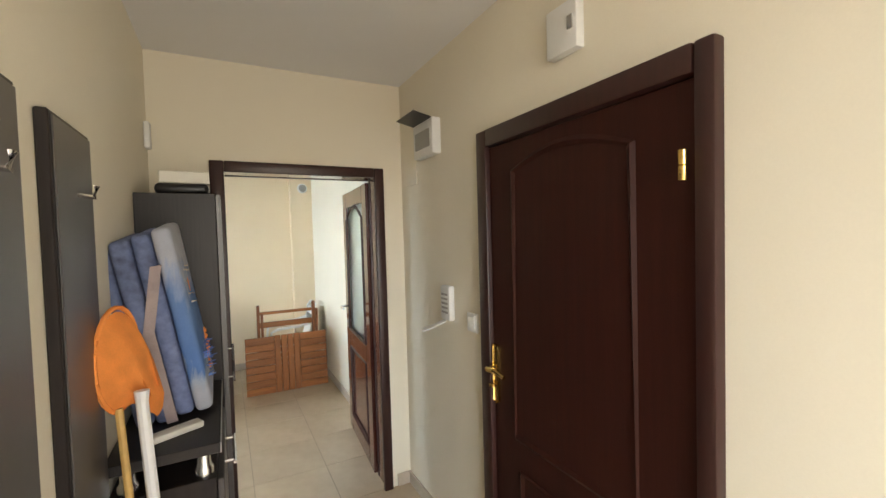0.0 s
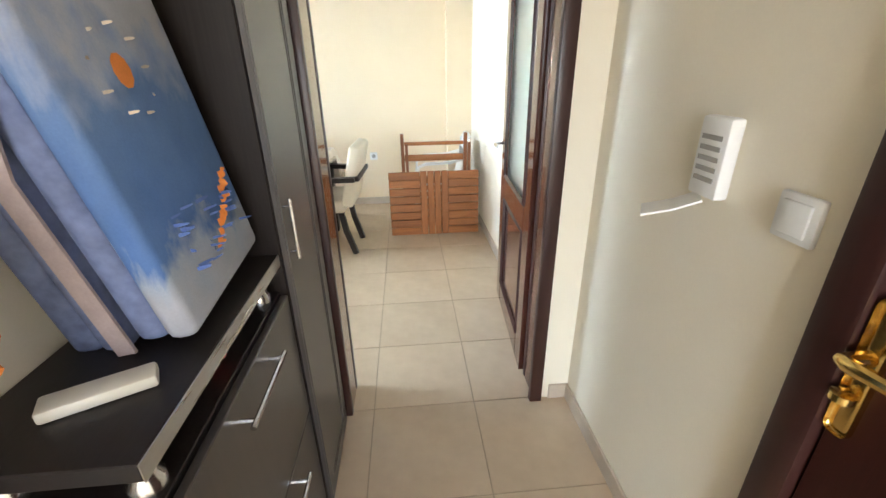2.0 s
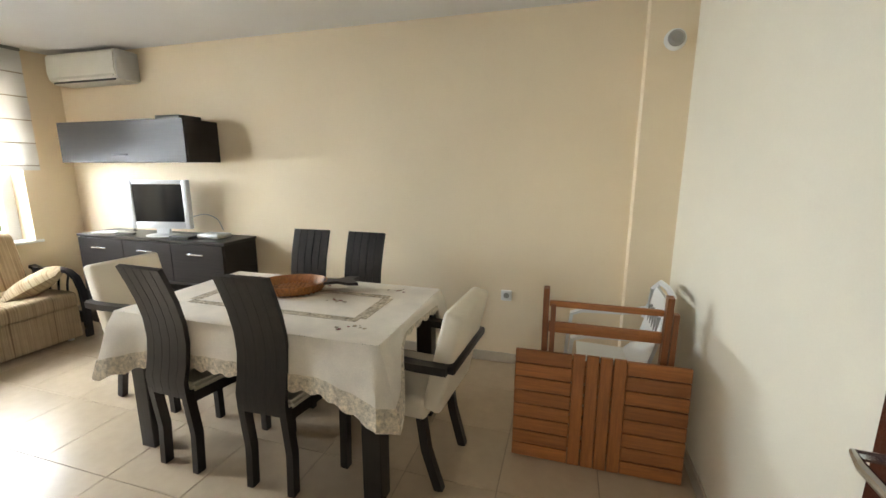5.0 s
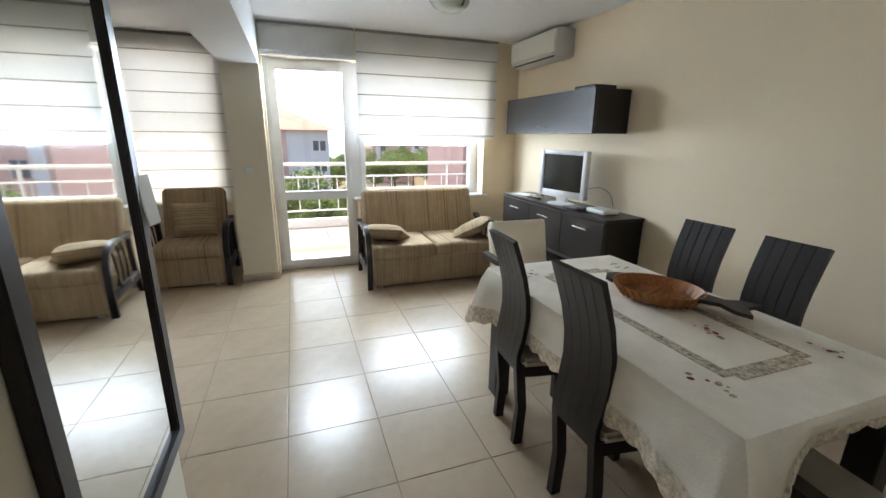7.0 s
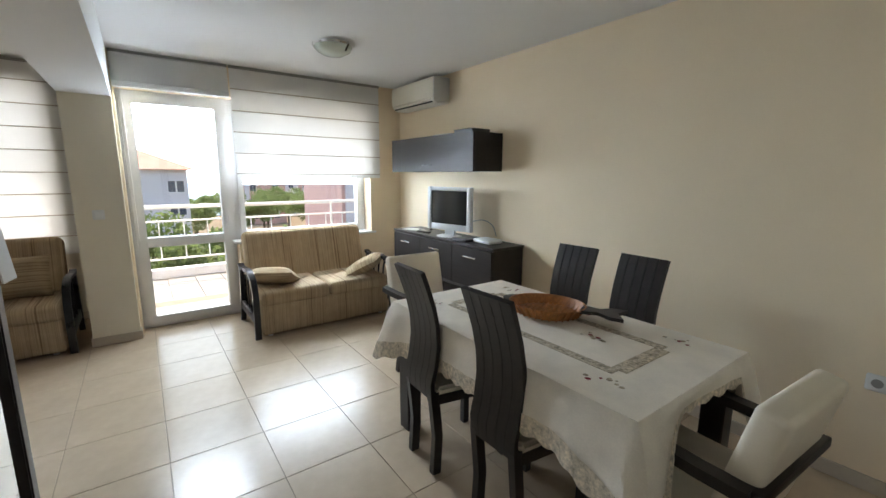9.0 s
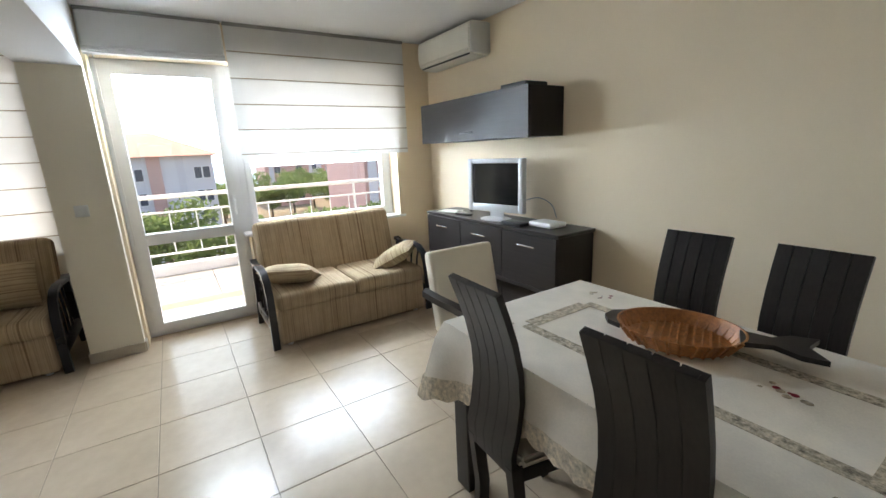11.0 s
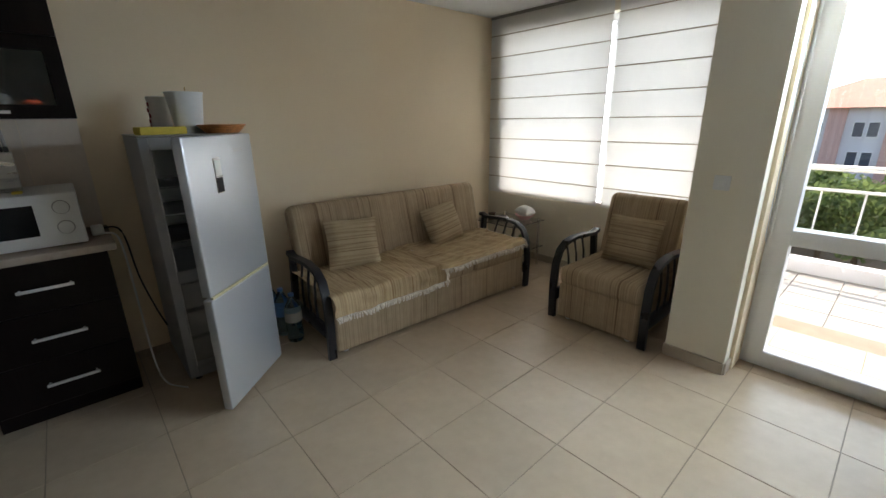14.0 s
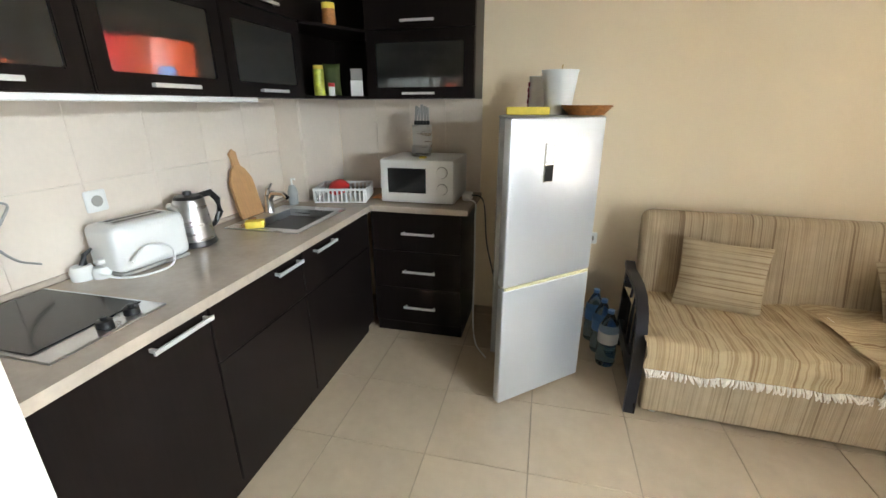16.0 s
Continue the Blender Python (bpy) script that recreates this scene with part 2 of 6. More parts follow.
def ring(bm, axis, d0, d1, u0, u1, v0, v1, w):
    """A rectangular frame as one closed mesh; depth runs along axis (0 for x, 1 for y)."""
    def at(d, u, v):
        return (d, u, v) if axis == 0 else (u, d, v)
    c = [[bm.verts.new(at(d, *q)) for q in ((u0 + e, v0 + e), (u1 - e, v0 + e), (u1 - e, v1 - e), (u0 + e, v1 - e))] for d in (d0, d1) for e in (0, w)]
    for k in range(4):
        j = (k + 1) % 4
        for a, b_ in ((0, 1), (1, 3), (3, 2), (2, 0)):
            bm.faces.new((c[a][k], c[a][j], c[b_][j], c[b_][k]))
    bmesh.ops.recalc_face_normals(bm, faces=bm.faces)
    bmesh.ops.bevel(bm, geom=bm.edges[:], offset=min(0.004, w / 5), segments=2, affect="EDGES")
    return bm


def B(*a, **k):
    return box(bmesh.new(), *a, **k)


def tube(bm, pts, r, n=8):
    """A round bar along a line of points."""
    rings, pts = [], [Vector(p) for p in pts]
    rs = r if isinstance(r, (list, tuple)) else [r] * len(pts)
    for i, p in enumerate(pts):
        t = (pts[min(i + 1, len(pts) - 1)] - pts[max(i - 1, 0)]).normalized()
        a = t.cross(Vector((0, 0, 1)) if abs(t.z) < 0.95 else Vector((1, 0, 0))).normalized()
        c = t.cross(a)
        rings.append([bm.verts.new(p + rs[i] * (math.cos(k * math.tau / n) * a + math.sin(k * math.tau / n) * c)) for k in range(n)])
    for u, w in zip(rings, rings[1:]):
        for k in range(n):
            bm.faces.new((u[k], u[(k + 1) % n], w[(k + 1) % n], w[k]))
    bm.faces.new(rings[0][::-1]), bm.faces.new(rings[-1])
    return bm


def smooth_line(pts, steps=6):
    """A flowing line through the points given."""
    p = [Vector(q) for q in pts]
    p = [2 * p[0] - p[1]] + p + [2 * p[-1] - p[-2]]
    out = []
    for a, b, c, d in zip(p, p[1:], p[2:], p[3:]):
        for i in range(steps):
            u = i / steps
            out.append(0.5 * (2 * b + (c - a) * u + (2 * a - 5 * b + 4 * c - d) * u ** 2 + (3 * b - a - 3 * c + d) * u ** 3))
    return out + [p[-2]]


def strap(bm, pts, side, w, t):
    """A flat bar: width w along side, thickness t across the line of points."""
    pts, side, rings = [Vector(p) for p in pts], Vector(side).normalized(), []
    for i, p in enumerate(pts):
        d = (pts[min(i + 1, len(pts) - 1)] - pts[max(i - 1, 0)]).normalized()
        nrm = d.cross(side).normalized()
        rings.append([bm.verts.new(p + a * w / 2 * side + c * t / 2 * nrm) for a, c in ((-1, -1), (1, -1), (1, 1), (-1, 1))])
    for u, v in zip(rings, rings[1:]):
        for k in range(4):
            bm.faces.new((u[k], u[(k + 1) % 4], v[(k + 1) % 4], v[k]))
    bm.faces.new(rings[0][::-1]), bm.faces.new(rings[-1])
    return bm


def lathe(bm, prof, x, y, z, n=24):
    rings = [[bm.verts.new((x + r * math.cos(k * math.tau / n), y + r * math.sin(k * math.tau / n), z + h)) for k in range(n)] for r, h in prof]
    for u, w in zip(rings, rings[1:]):
        for k in range(n):
            bm.faces.new((u[k], u[(k + 1) % n], w[(k + 1) % n], w[k]))
    bm.faces.new(rings[0][::-1]), bm.faces.new(rings[-1])
    return bm


def pillow(bm, m, w, h, t, n=12):
    """A stuffed cushion in the xz plane of the pose m."""
    for s in (-1, 1):
        g = []
        for i in range(n + 1):
            row = []
            for j in range(n + 1):
                u, v = 2 * i / n - 1, 2 * j / n - 1
                puff = ((1 - u ** 4) * (1 - v ** 4)) ** 0.6
                pinch = 1 - 0.07 * (1 - (u * v) ** 2)
                row.append(bm.verts.new(m @ Vector((u * w / 2 * pinch, s * t / 2 * puff, v * h / 2 * pinch))))
            g.append(row)
        for i in range(n):
            for j in range(n):
                f = (g[i][j], g[i + 1][j], g[i + 1][j + 1], g[i][j + 1])
                bm.faces.new(f if s < 0 else f[::-1])
    bmesh.ops.remove_doubles(bm, verts=bm.verts, dist=1e-4)
    return bm


def mesh_of(name, bm, material, smooth=True):
    bmesh.ops.recalc_face_normals(bm, faces=bm.faces)
    me = bpy.data.meshes.new(name)
    bm.to_mesh(me)
    bm.free()
    me.materials.append(material)
    if smooth:
        me.polygons.foreach_set("use_smooth", [True] * len(me.polygons))
        me.set_sharp_from_angle(angle=radians(35))
    return me


def part(name, bm, material, parent=None, label=""):
    ob = new(name, mesh_of(name, bm, material))
    if parent:
        ob.parent = parent
        ob.matrix_parent_inverse = Matrix.Identity(4) if parent.parent else parent.matrix_basis.inverted()
    return tagged(ob, label=label)


def thing(name, x, y, z, label, category, group=""):
    ob = new(name)
    ob.empty_display_size = 0.1
    ob.matrix_basis = pose(x, y, z)
    return tagged(ob, label, category, group)


def solid(name, bm, material, label, category, group=""):
    """A thing that is one mesh."""
    return tagged(part(name, bm, material), label, category, group)


def structure(name, bm, material, label):
    return tagged(part(name, bm, material), label, name.split("_")[0], kind="structure")


# ---- large structure ----
XE, XW, XA, YD, YK, ZC = 1.12, -4.20, -5.06, 5.77, 0.28, 2.46
structure("wall_north", B(-5.3, 1.3, YD, YD + 0.2, -0.1, ZC), M["cream"], "cream painted plaster wall beside the dining table")
structure("wall_east", B(XE, XE + 0.2, 1.75, YD, -0.1, ZC), M["pale"], "pale painted wall behind the glazed door")
structure("wall_column", B(0.87, XE, YD - 0.13, YD, 0, ZC), M["cream"], "cream plaster column in the corner of the room")
b = bmesh.new()
box(b, XE, XE + 0.2, -0.9, 0.86, -0.1, 2.47), box(b, XE, XE + 0.2, 0.86, 1.75, 1.93, 2.47)
structure("wall_hall_east", b, M["pale"], "pale painted hall wall round the entrance door")
b = bmesh.new()
box(b, -1.06, -0.165, 2.72, 2.81, 0, ZC), box(b, -0.165, 0.13, 2.666, 2.81, 0, ZC), box(b, 0.98, XE, 2.666, 2.81, 0, ZC), box(b, 0.13, 0.98, 2.666, 2.81, 1.92, ZC)
structure("wall_partition", b, M["pale"], "pale painted partition wall with the glazed door's opening")
structure("wall_hall_west", B(-0.35, -0.165, -0.9, 2.72, 0, 2.47), M["pale"], "pale painted wall between the hall and the kitchen")
structure("wall_south", B(-5.3, -0.35, YK - 0.2, YK, -0.1, ZC), M["cream"], "cream painted wall behind the striped sofa and the fridge")
structure("wall_chase", B(-0.52, -0.35, YK, 0.80, 0, ZC), M["splash"], "tiled pipe chase in the kitchen corner")
# Unseen end wall of the hall; its opening is invented to hold the fill lamp.
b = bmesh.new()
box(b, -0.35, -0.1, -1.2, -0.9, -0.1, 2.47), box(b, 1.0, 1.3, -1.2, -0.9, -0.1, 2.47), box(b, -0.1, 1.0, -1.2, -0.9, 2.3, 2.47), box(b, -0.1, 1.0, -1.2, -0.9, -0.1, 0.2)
structure("wall_hall_south", b, M["pale"], "unseen pale painted end wall with an opening added for the hall's fill lamp")
b = bmesh.new()
box(b, XW - 0.3, XW, 3.02, 3.04, -0.1, ZC), box(b, XW - 0.3, XW, 3.90, 5.36, -0.1, 0.77), box(b, XW - 0.3, XW, 5.36, YD, -0.1, ZC), box(b, XW - 0.3, XW, 3.04, 5.36, 2.18, ZC)
structure("wall_window", b, M["cream"], "cream window wall beside the balcony door")
b = bmesh.new()
box(b, XA - 0.25, XA, YK, 2.69, -0.1, 0.70), box(b, XA - 0.25, XA, YK, 0.46, 0.70, ZC), box(b, XA - 0.25, XA, 2.5, 2.69, 0.70, ZC), box(b, XA - 0.25, XA, 0.46, 2.5, 2.3, ZC)
structure("wall_alcove", b, M["pale"], "pale wall under the wide window of the alcove")
structure("wall_pillar", B(-5.3, -4.10, 2.69, 3.02, 0, ZC), M["pale"], "pale plaster pillar between balcony door and alcove")
structure("beam", B(-4.10, -1.06, 2.69, 3.02, 2.075, ZC), M["white"], "white plaster beam under the ceiling")
structure("ceiling", B(-5.3, 1.3, YK - 0.2, YD + 0.2, ZC, ZC + 0.2), M["white"], "white painted room ceiling")
structure("ceiling_hall", B(-0.35, 1.3, -1.2, 2.66, 2.472, 2.66), M["white"], "white painted hall ceiling")
floor = structure("floor", B(-5.3, 1.3, -1.2, 5.97, -0.12, -0.004), M["grout"], "beige tiled floor with darker joints")
b = bmesh.new()
for q in ((-4.2, 0.87, YD - 0.012, YD), (0.87, XE, YD - 0.142, YD - 0.13), (XE - 0.012, XE, 2.81, YD - 0.13), (XE - 0.012, XE, 1.76, 2.666), (1.03, XE - 0.012, 2.654, 2.666), (-4.088, -4.1 + 0.024, 2.69, 3.02), (-4.1, -4.7, 2.678, 2.69), (-4.2, -4.1, 3.02, 3.032),
          (-5.06, -2.0, YK, YK + 0.012), (XA, XA + 0.012, YK, 2.69), (XW, XW + 0.012, 3.92, YD), (-1.06, 0.08, 2.81, 2.822), (XE - 0.012, XE, -0.9, 0.8)):
    x0, x1 = sorted(q[:2])
    box(b, x0 if x1 != -4.1 + 0.024 else -4.1, x1 if x1 != -4.1 + 0.024 else -4.088, q[2], q[3], 0, 0.075, 0.002)
structure("baseboard", b, M["skirt"], "beige tile skirting along the walls")


# ---- windows and doors ----
def frame_parts(parent, y0, y1, z0, z1, x0, x1, w, name="window_frame"):
    return part(name, ring(bmesh.new(), 0, x0, x1, y0, y1, z0, z1, w), M["pvc"], parent)


def pane(parent, y0, y1, z0, z1, x, material="glass", name="pane"):
    ob = part(name, B(x - 0.004, x + 0.004, y0, y1, z0, z1), M[material], parent)
    ob.visible_shadow = False
    return ob


door = tagged(thing("door_2", -4.42, 3.47, 0, "white PVC balcony door with two panes, closed", "balcony door"), kind="structure")
frame_parts(door, 3.04, 3.90, 0.0, 2.18, -4.47, -4.37, 0.045, "door_frame")
frame_parts(door, 3.075, 3.865, 0.035, 2.145, -4.455, -4.345, 0.075, "sash")
part("mid_rail", B(-4.45, -4.35, 3.15, 3.79, 0.775, 0.865, 0.006, 2), M["pvc"], door)
pane(door, 3.14, 3.80, 0.1, 0.78, -4.40), pane(door, 3.14, 3.80, 0.86, 2.07, -4.40)
hb = bmesh.new()
box(hb, -4.345, -4.335, 3.812, 3.842, 0.98, 1.12, 0.004, 2), tube(hb, [(-4.335, 3.827, 1.08), (-4.30, 3.827, 1.08), (-4.295, 3.827, 1.06), (-4.295, 3.827, 0.96)], 0.009)
part("door_handle", hb, M["pvc"], door, "white plastic lever")
win = tagged(thing("window_1", -4.42, 4.63, 0.77, "white PVC window above the two-seat sofa", "window"), kind="structure")
frame_parts(win, 3.90, 5.36, 0.77, 2.18, -4.46, -4.38, 0.06)
frame_parts(win, 3.95, 5.31, 0.82, 2.13, -4.45, -4.36, 0.055, "sash")
pane(win, 4.0, 5.26, 0.87, 2.08, -4.41)
part("window_sill", B(-4.38, -4.185, 3.86, 5.42, 0.765, 0.79, 0.006, 2), M["pvc"], win)
win2 = tagged(thing("window_2", -5.2, 1.48, 0.7, "white PVC alcove window behind lowered blinds", "window"), kind="structure")
frame_parts(win2, 0.46, 2.5, 0.70, 2.3, -5.22, -5.14, 0.06)
part("mullion", B(-5.22, -5.14, 1.60, 1.69, 0.76, 2.24, 0.006, 2), M["pvc"], win2)
pane(win2, 0.52, 1.60, 0.76, 2.24, -5.18), pane(win2, 1.69, 2.44, 0.76, 2.24, -5.18)
part("window_sill", B(-5.14, -5.052, 0.46, 2.5, 0.701, 0.716, 0.004, 2), M["pvc"], win2)


def roman_blind(y0, y1, z0, z1, x, first, pitch, label):
    """Cloth with sewn-in rods; it bellies a little between them."""
    t = thing("roman_blind", x, (y0 + y1) / 2, z1, label, "blind", "blinds")
    bm, g = bmesh.new(), []
    for z in np.linspace(z0, z1, 57):
        ph = ((z - first) / pitch) % 1
        g.append([bm.verts.new((x + s + 0.010 * math.sin(math.pi * ph) * (0.8 + 0.2 * math.sin(3 * y)), y, z)) for s in (0, -0.003) for y in np.linspace(y0, y1, 9)])
    for u, w in zip(g, g[1:]):
        for s in (0, 9):
            for k in range(8):
                bm.faces.new((u[s + k], u[s + k + 1], w[s + k + 1], w[s + k]))
    part("cloth", bm, M["blind"], t)
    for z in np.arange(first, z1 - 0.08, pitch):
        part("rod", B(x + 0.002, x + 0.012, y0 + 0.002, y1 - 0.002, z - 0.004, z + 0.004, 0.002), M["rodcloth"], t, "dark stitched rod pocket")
    part("head_rail", B(x - 0.02, x + 0.02, y0, y1, z1 - 0.002, z1 + 0.022, 0.003), M["greyplastic"], t)
    return t


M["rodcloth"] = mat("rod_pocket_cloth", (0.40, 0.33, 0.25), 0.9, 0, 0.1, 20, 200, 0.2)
roman_blind(3.915, 5.47, 1.42, 2.435, -4.165, 1.46, 0.1975, "cream fabric roman blind lowered half over the window")
roman_blind(0.30, 1.625, 0.68, 2.435, -5.046, 0.857, 0.203, "cream fabric roman blind fully lowered, sunlit from behind")
roman_blind(1.675, 2.675, 0.68, 2.435, -5.046, 0.857, 0.203, "narrower cream fabric roman blind fully lowered, sunlit")
t = thing("roman_blind", -4.16, 3.45, 2.435, "folded-up cream roman blind above the balcony door", "blind", "blinds")
part("cloth", B(-4.19, -4.13, 3.03, 3.90, 2.20, 2.435, 0.02, 3), M["blind"], t)
for k in range(4):
    part("fold", B(-4.192 - 0.003 * k, -4.118 + 0.004 * k, 3.032, 3.898, 2.165 + 0.012 * k, 2.175 + 0.012 * k, 0.004, 2), M["blind"], t)
part("head_rail", B(-4.185, -4.145, 3.03, 3.90, 2.433, 2.457, 0.003), M["greyplastic"], t)

# ---- entrance door in the hall ----
def arch_points(w, h, rise, n=12):
    """Outline of a panel with an arched top, from its lower left corner."""
    top = [(w * k / n, h - rise + rise * math.sin(math.pi * k / n)) for k in range(n + 1)]
    return [(0, 0), (w, 0)] + top[::-1]


def panel_ring(bm, pts, place, w, t):
    """A moulding along a closed outline; place maps (u, v, depth) to the world."""
    n = len(pts)
    cx, cy = sum(p[0] for p in pts) / n, sum(p[1] for p in pts) / n
    rings = []
    for u, v in pts:
        d = math.hypot(u - cx, v - cy)
        iu, iv = u - (u - cx) / d * w, v - (v - cy) / d * w
        mu, mv = (u + iu) / 2, (v + iv) / 2
        rings.append([bm.verts.new(place(*q)) for q in ((u, v, 0), (mu, mv, t), (iu, iv, 0))])
    for k in range(n):
        a, c = rings[k], rings[(k + 1) % n]
        for j in range(2):
            bm.faces.new((a[j], a[j + 1], c[j + 1], c[j]))
    return bm


door = tagged(thing("door_1", 1.12, 1.28, 0, "closed dark mahogany entrance door with arched panel", "door"), kind="structure")
b = bmesh.new()
box(b, 1.085, 1.22, 0.80, 0.848, 0, 1.97, 0.008, 2), box(b, 1.085, 1.22, 1.69, 1.76, 0, 1.97, 0.008, 2), box(b, 1.083, 1.22, 0.85, 1.688, 1.90, 1.97, 0.008, 2)
part("door_frame", b, M["mahogdark"], door)
leaf = part("leaf", B(1.105, 1.15, 0.851, 1.687, 0.01, 1.897, 0.004), M["ent"], door)
b = bmesh.new()
panel_ring(b, arch_points(0.54, 1.10, 0.065), lambda u, v, d: (1.104 - d, 1.01 + u, 0.75 + v), 0.03, 0.008)
part("arched_moulding", b, M["ent"], leaf)
b = bmesh.new()
panel_ring(b, arch_points(0.52, 0.52, 0.0001), lambda u, v, d: (1.104 - d, 1.01 + u, 0.12 + v), 0.03, 0.008)
part("lower_moulding", b, M["ent"], leaf)
for z in (0.32, 1.66):
    part("hinge", lathe(bmesh.new(), [(0.009, 0), (0.010, 0.002), (0.010, 0.033), (0.008, 0.035), (0.010, 0.037), (0.010, 0.070), (0.006, 0.073)], 1.078, 0.868, z, 12), M["brass"], door, "brass hinge")
part("lock_plate", B(1.098, 1.106, 1.648, 1.685, 0.86, 1.10, 0.012, 3), M["brass"], leaf, "brass lock plate")
part("door_handle", tube(bmesh.new(), [(1.1, 1.668, 1.005), (1.055, 1.668, 1.005), (1.05, 1.655, 1.008), (1.052, 1.60, 1.012), (1.056, 1.555, 1.0)], [0.013, 0.011, 0.012, 0.011, 0.008], 10), M["brass"], leaf, "brass lever handle")
part("lock_knob", lathe(bmesh.new(), [(0.006, 0), (0.017, 0.004), (0.017, 0.016), (0.008, 0.02)], 1.085, 1.668, 0.925, 14), M["brass"], leaf)

# ---- inner glazed door, open against the wall ----
door = tagged(thing("door_3", 0.98, 2.9, 0, "open mahogany inner door with a frosted glass pane", "door"), kind="structure")
b = bmesh.new()
for y in (2.64, 2.807):
    e = 0.94 if y < 2.7 else 0.96
    box(b, 0.085, 0.15, y, y + 0.03, 0, 1.955, 0.006, 2), box(b, e, e + 0.055, y, y + 0.03, 0, 1.955, 0.006, 2), box(b, 0.151, e - 0.001, y + 0.001, y + 0.029, 1.90, 1.955, 0.006, 2)
part("door_frame", b, M["mahogdark"], door)
b = bmesh.new()
box(b, 0.128, 0.147, 2.671, 2.806, 0, 1.92), box(b, 0.963, 0.982, 2.671, 2.806, 0, 1.92), box(b, 0.147, 0.963, 2.671, 2.806, 1.903, 1.92)
part("jamb_lining", b, M["jamb"], door)
tilt = pose(0.962, 2.848, 0, 0, 0, -4.0)


def leaf_box(bm, y0, y1, z0, z1, x0=-0.02, x1=0.02, r=0.004):
    t0 = len(bm.verts)
    box(bm, x0, x1, y0, y1, z0, z1, r)
    bm.verts.ensure_lookup_table()
    for v in bm.verts[t0:]:
        v.co = tilt @ v.co
    return bm


b = bmesh.new()
leaf_box(b, 0, 0.12, 0.01, 1.895), leaf_box(b, 0.67, 0.79, 0.01, 1.895), leaf_box(b, 0.121, 0.669, 0.012, 0.13), leaf_box(b, 0.121, 0.669, 0.70, 0.82), leaf_box(b, 0.121, 0.669, 1.78, 1.893), leaf_box(b, 0.121, 0.669, 0.131, 0.699, -0.008, 0.008)
leaf = part("leaf", b, M["jamb"], door)
b = bmesh.new()
for s in (-1, 1):
    panel_ring(b, arch_points(0.55, 0.97, 0.10), lambda u, v, d, s=s: tilt @ Vector((s * (0.016 + d), 0.12 + u, 0.815 + v)), 0.028, 0.012)
    panel_ring(b, arch_points(0.55, 0.57, 0.0001), lambda u, v, d, s=s: tilt @ Vector((s * (0.012 + d), 0.12 + u, 0.13 + v)), 0.035, 0.014)
part("moulding", b, M["mahogdark"], leaf)
part("frosted_pane", leaf_box(bmesh.new(), 0.122, 0.668, 0.822, 1.778, -0.004, 0.004, 0), M["frost"], leaf, "greenish frosted pane").visible_shadow = False
part("door_handle", tube(bmesh.new(), [tilt @ Vector(p) for p in ((0.02, 0.735, 1.0), (-0.07, 0.735, 1.0), (-0.075, 0.70, 1.0), (-0.072, 0.62, 1.0))], 0.009), M["chrome"], leaf, "chrome lever handle")

# ---- outdoors ----
M["haze"] = bpy.data.materials.new("hazy_white_sky")
M["haze"].use_nodes = True
hn = M["haze"].node_tree.nodes["Principled BSDF"]
hn.inputs["Base Color"].default_value = (0, 0, 0, 1)
hn.inputs["Emission Color"].default_value, hn.inputs["Emission Strength"].default_value = (0.64, 0.83, 1.0, 1), 2.2
b = bmesh.new()
cyl = [[b.verts.new((600 * math.cos(a), 600 * math.sin(a), z)) for a in np.linspace(radians(100), radians(260), 33)] for z in (-9, 420)]
for k in range(32):
    b.faces.new((cyl[0][k], cyl[0][k + 1], cyl[1][k + 1], cyl[1][k]))
structure("backdrop", b, M["haze"], "hazy white summer sky over the horizon")
structure("ground", B(-900, -8, -600, 600, -9.3, -9.0), M["dry"], "dry grassy ground below the flat")
M["sea"] = mat("hazy_blue_sea", (0.22, 0.36, 0.46), 0.4, 0, 0.05, 0.02, 0.3, 0.05)
structure("water", B(-598, -120, -500, 500, -9.0, -8.8), M["sea"], "hazy blue sea on the horizon")
structure("balcony_floor", B(-6.6, -4.5, -1, 7.5, -0.2, -0.03), M["concrete"], "pale tiled balcony floor in the sun")
structure("balcony_upstand", B(-6.75, -6.6, -1, 7.5, -0.4, 0.12), M["facade"], "low rendered balcony kerb")
structure("balcony_slab_above", B(-5.74, -4.5, -1, 7.5, 2.7, 2.9), M["facade"], "rendered balcony slab of the floor above")
rail = thing("balcony_railing", -6.65, 3, 0.12, "white tubular balcony railing with thin uprights", "railing")
for z, r in ((1.0, 0.028), (0.80, 0.014), (0.26, 0.014)):
    part("rail_bar", tube(bmesh.new(), [(-6.66, -1, z), (-6.66, 7.5, z)], r), M["rail"], rail)
me = None
for k in range(29):
    y = -0.9 + 0.3 * k
    if me is None:
        first = part("upright", tube(bmesh.new(), [(-6.66, 0, 0.26), (-6.66, 0, 0.80)], 0.008, 6), M["rail"], rail)
        me = first.data
        first.location.y = y
    else:
        o = new("upright", me)
        o.parent, o.matrix_parent_inverse = rail, rail.matrix_basis.inverted()
        o.location.y = y
for k in range(6):
    y = -0.6 + 1.6 * k
    part("post", tube(bmesh.new(), [(-6.66, y, 0.12), (-6.66, y, 1.0)], 0.02), M["rail"], rail)


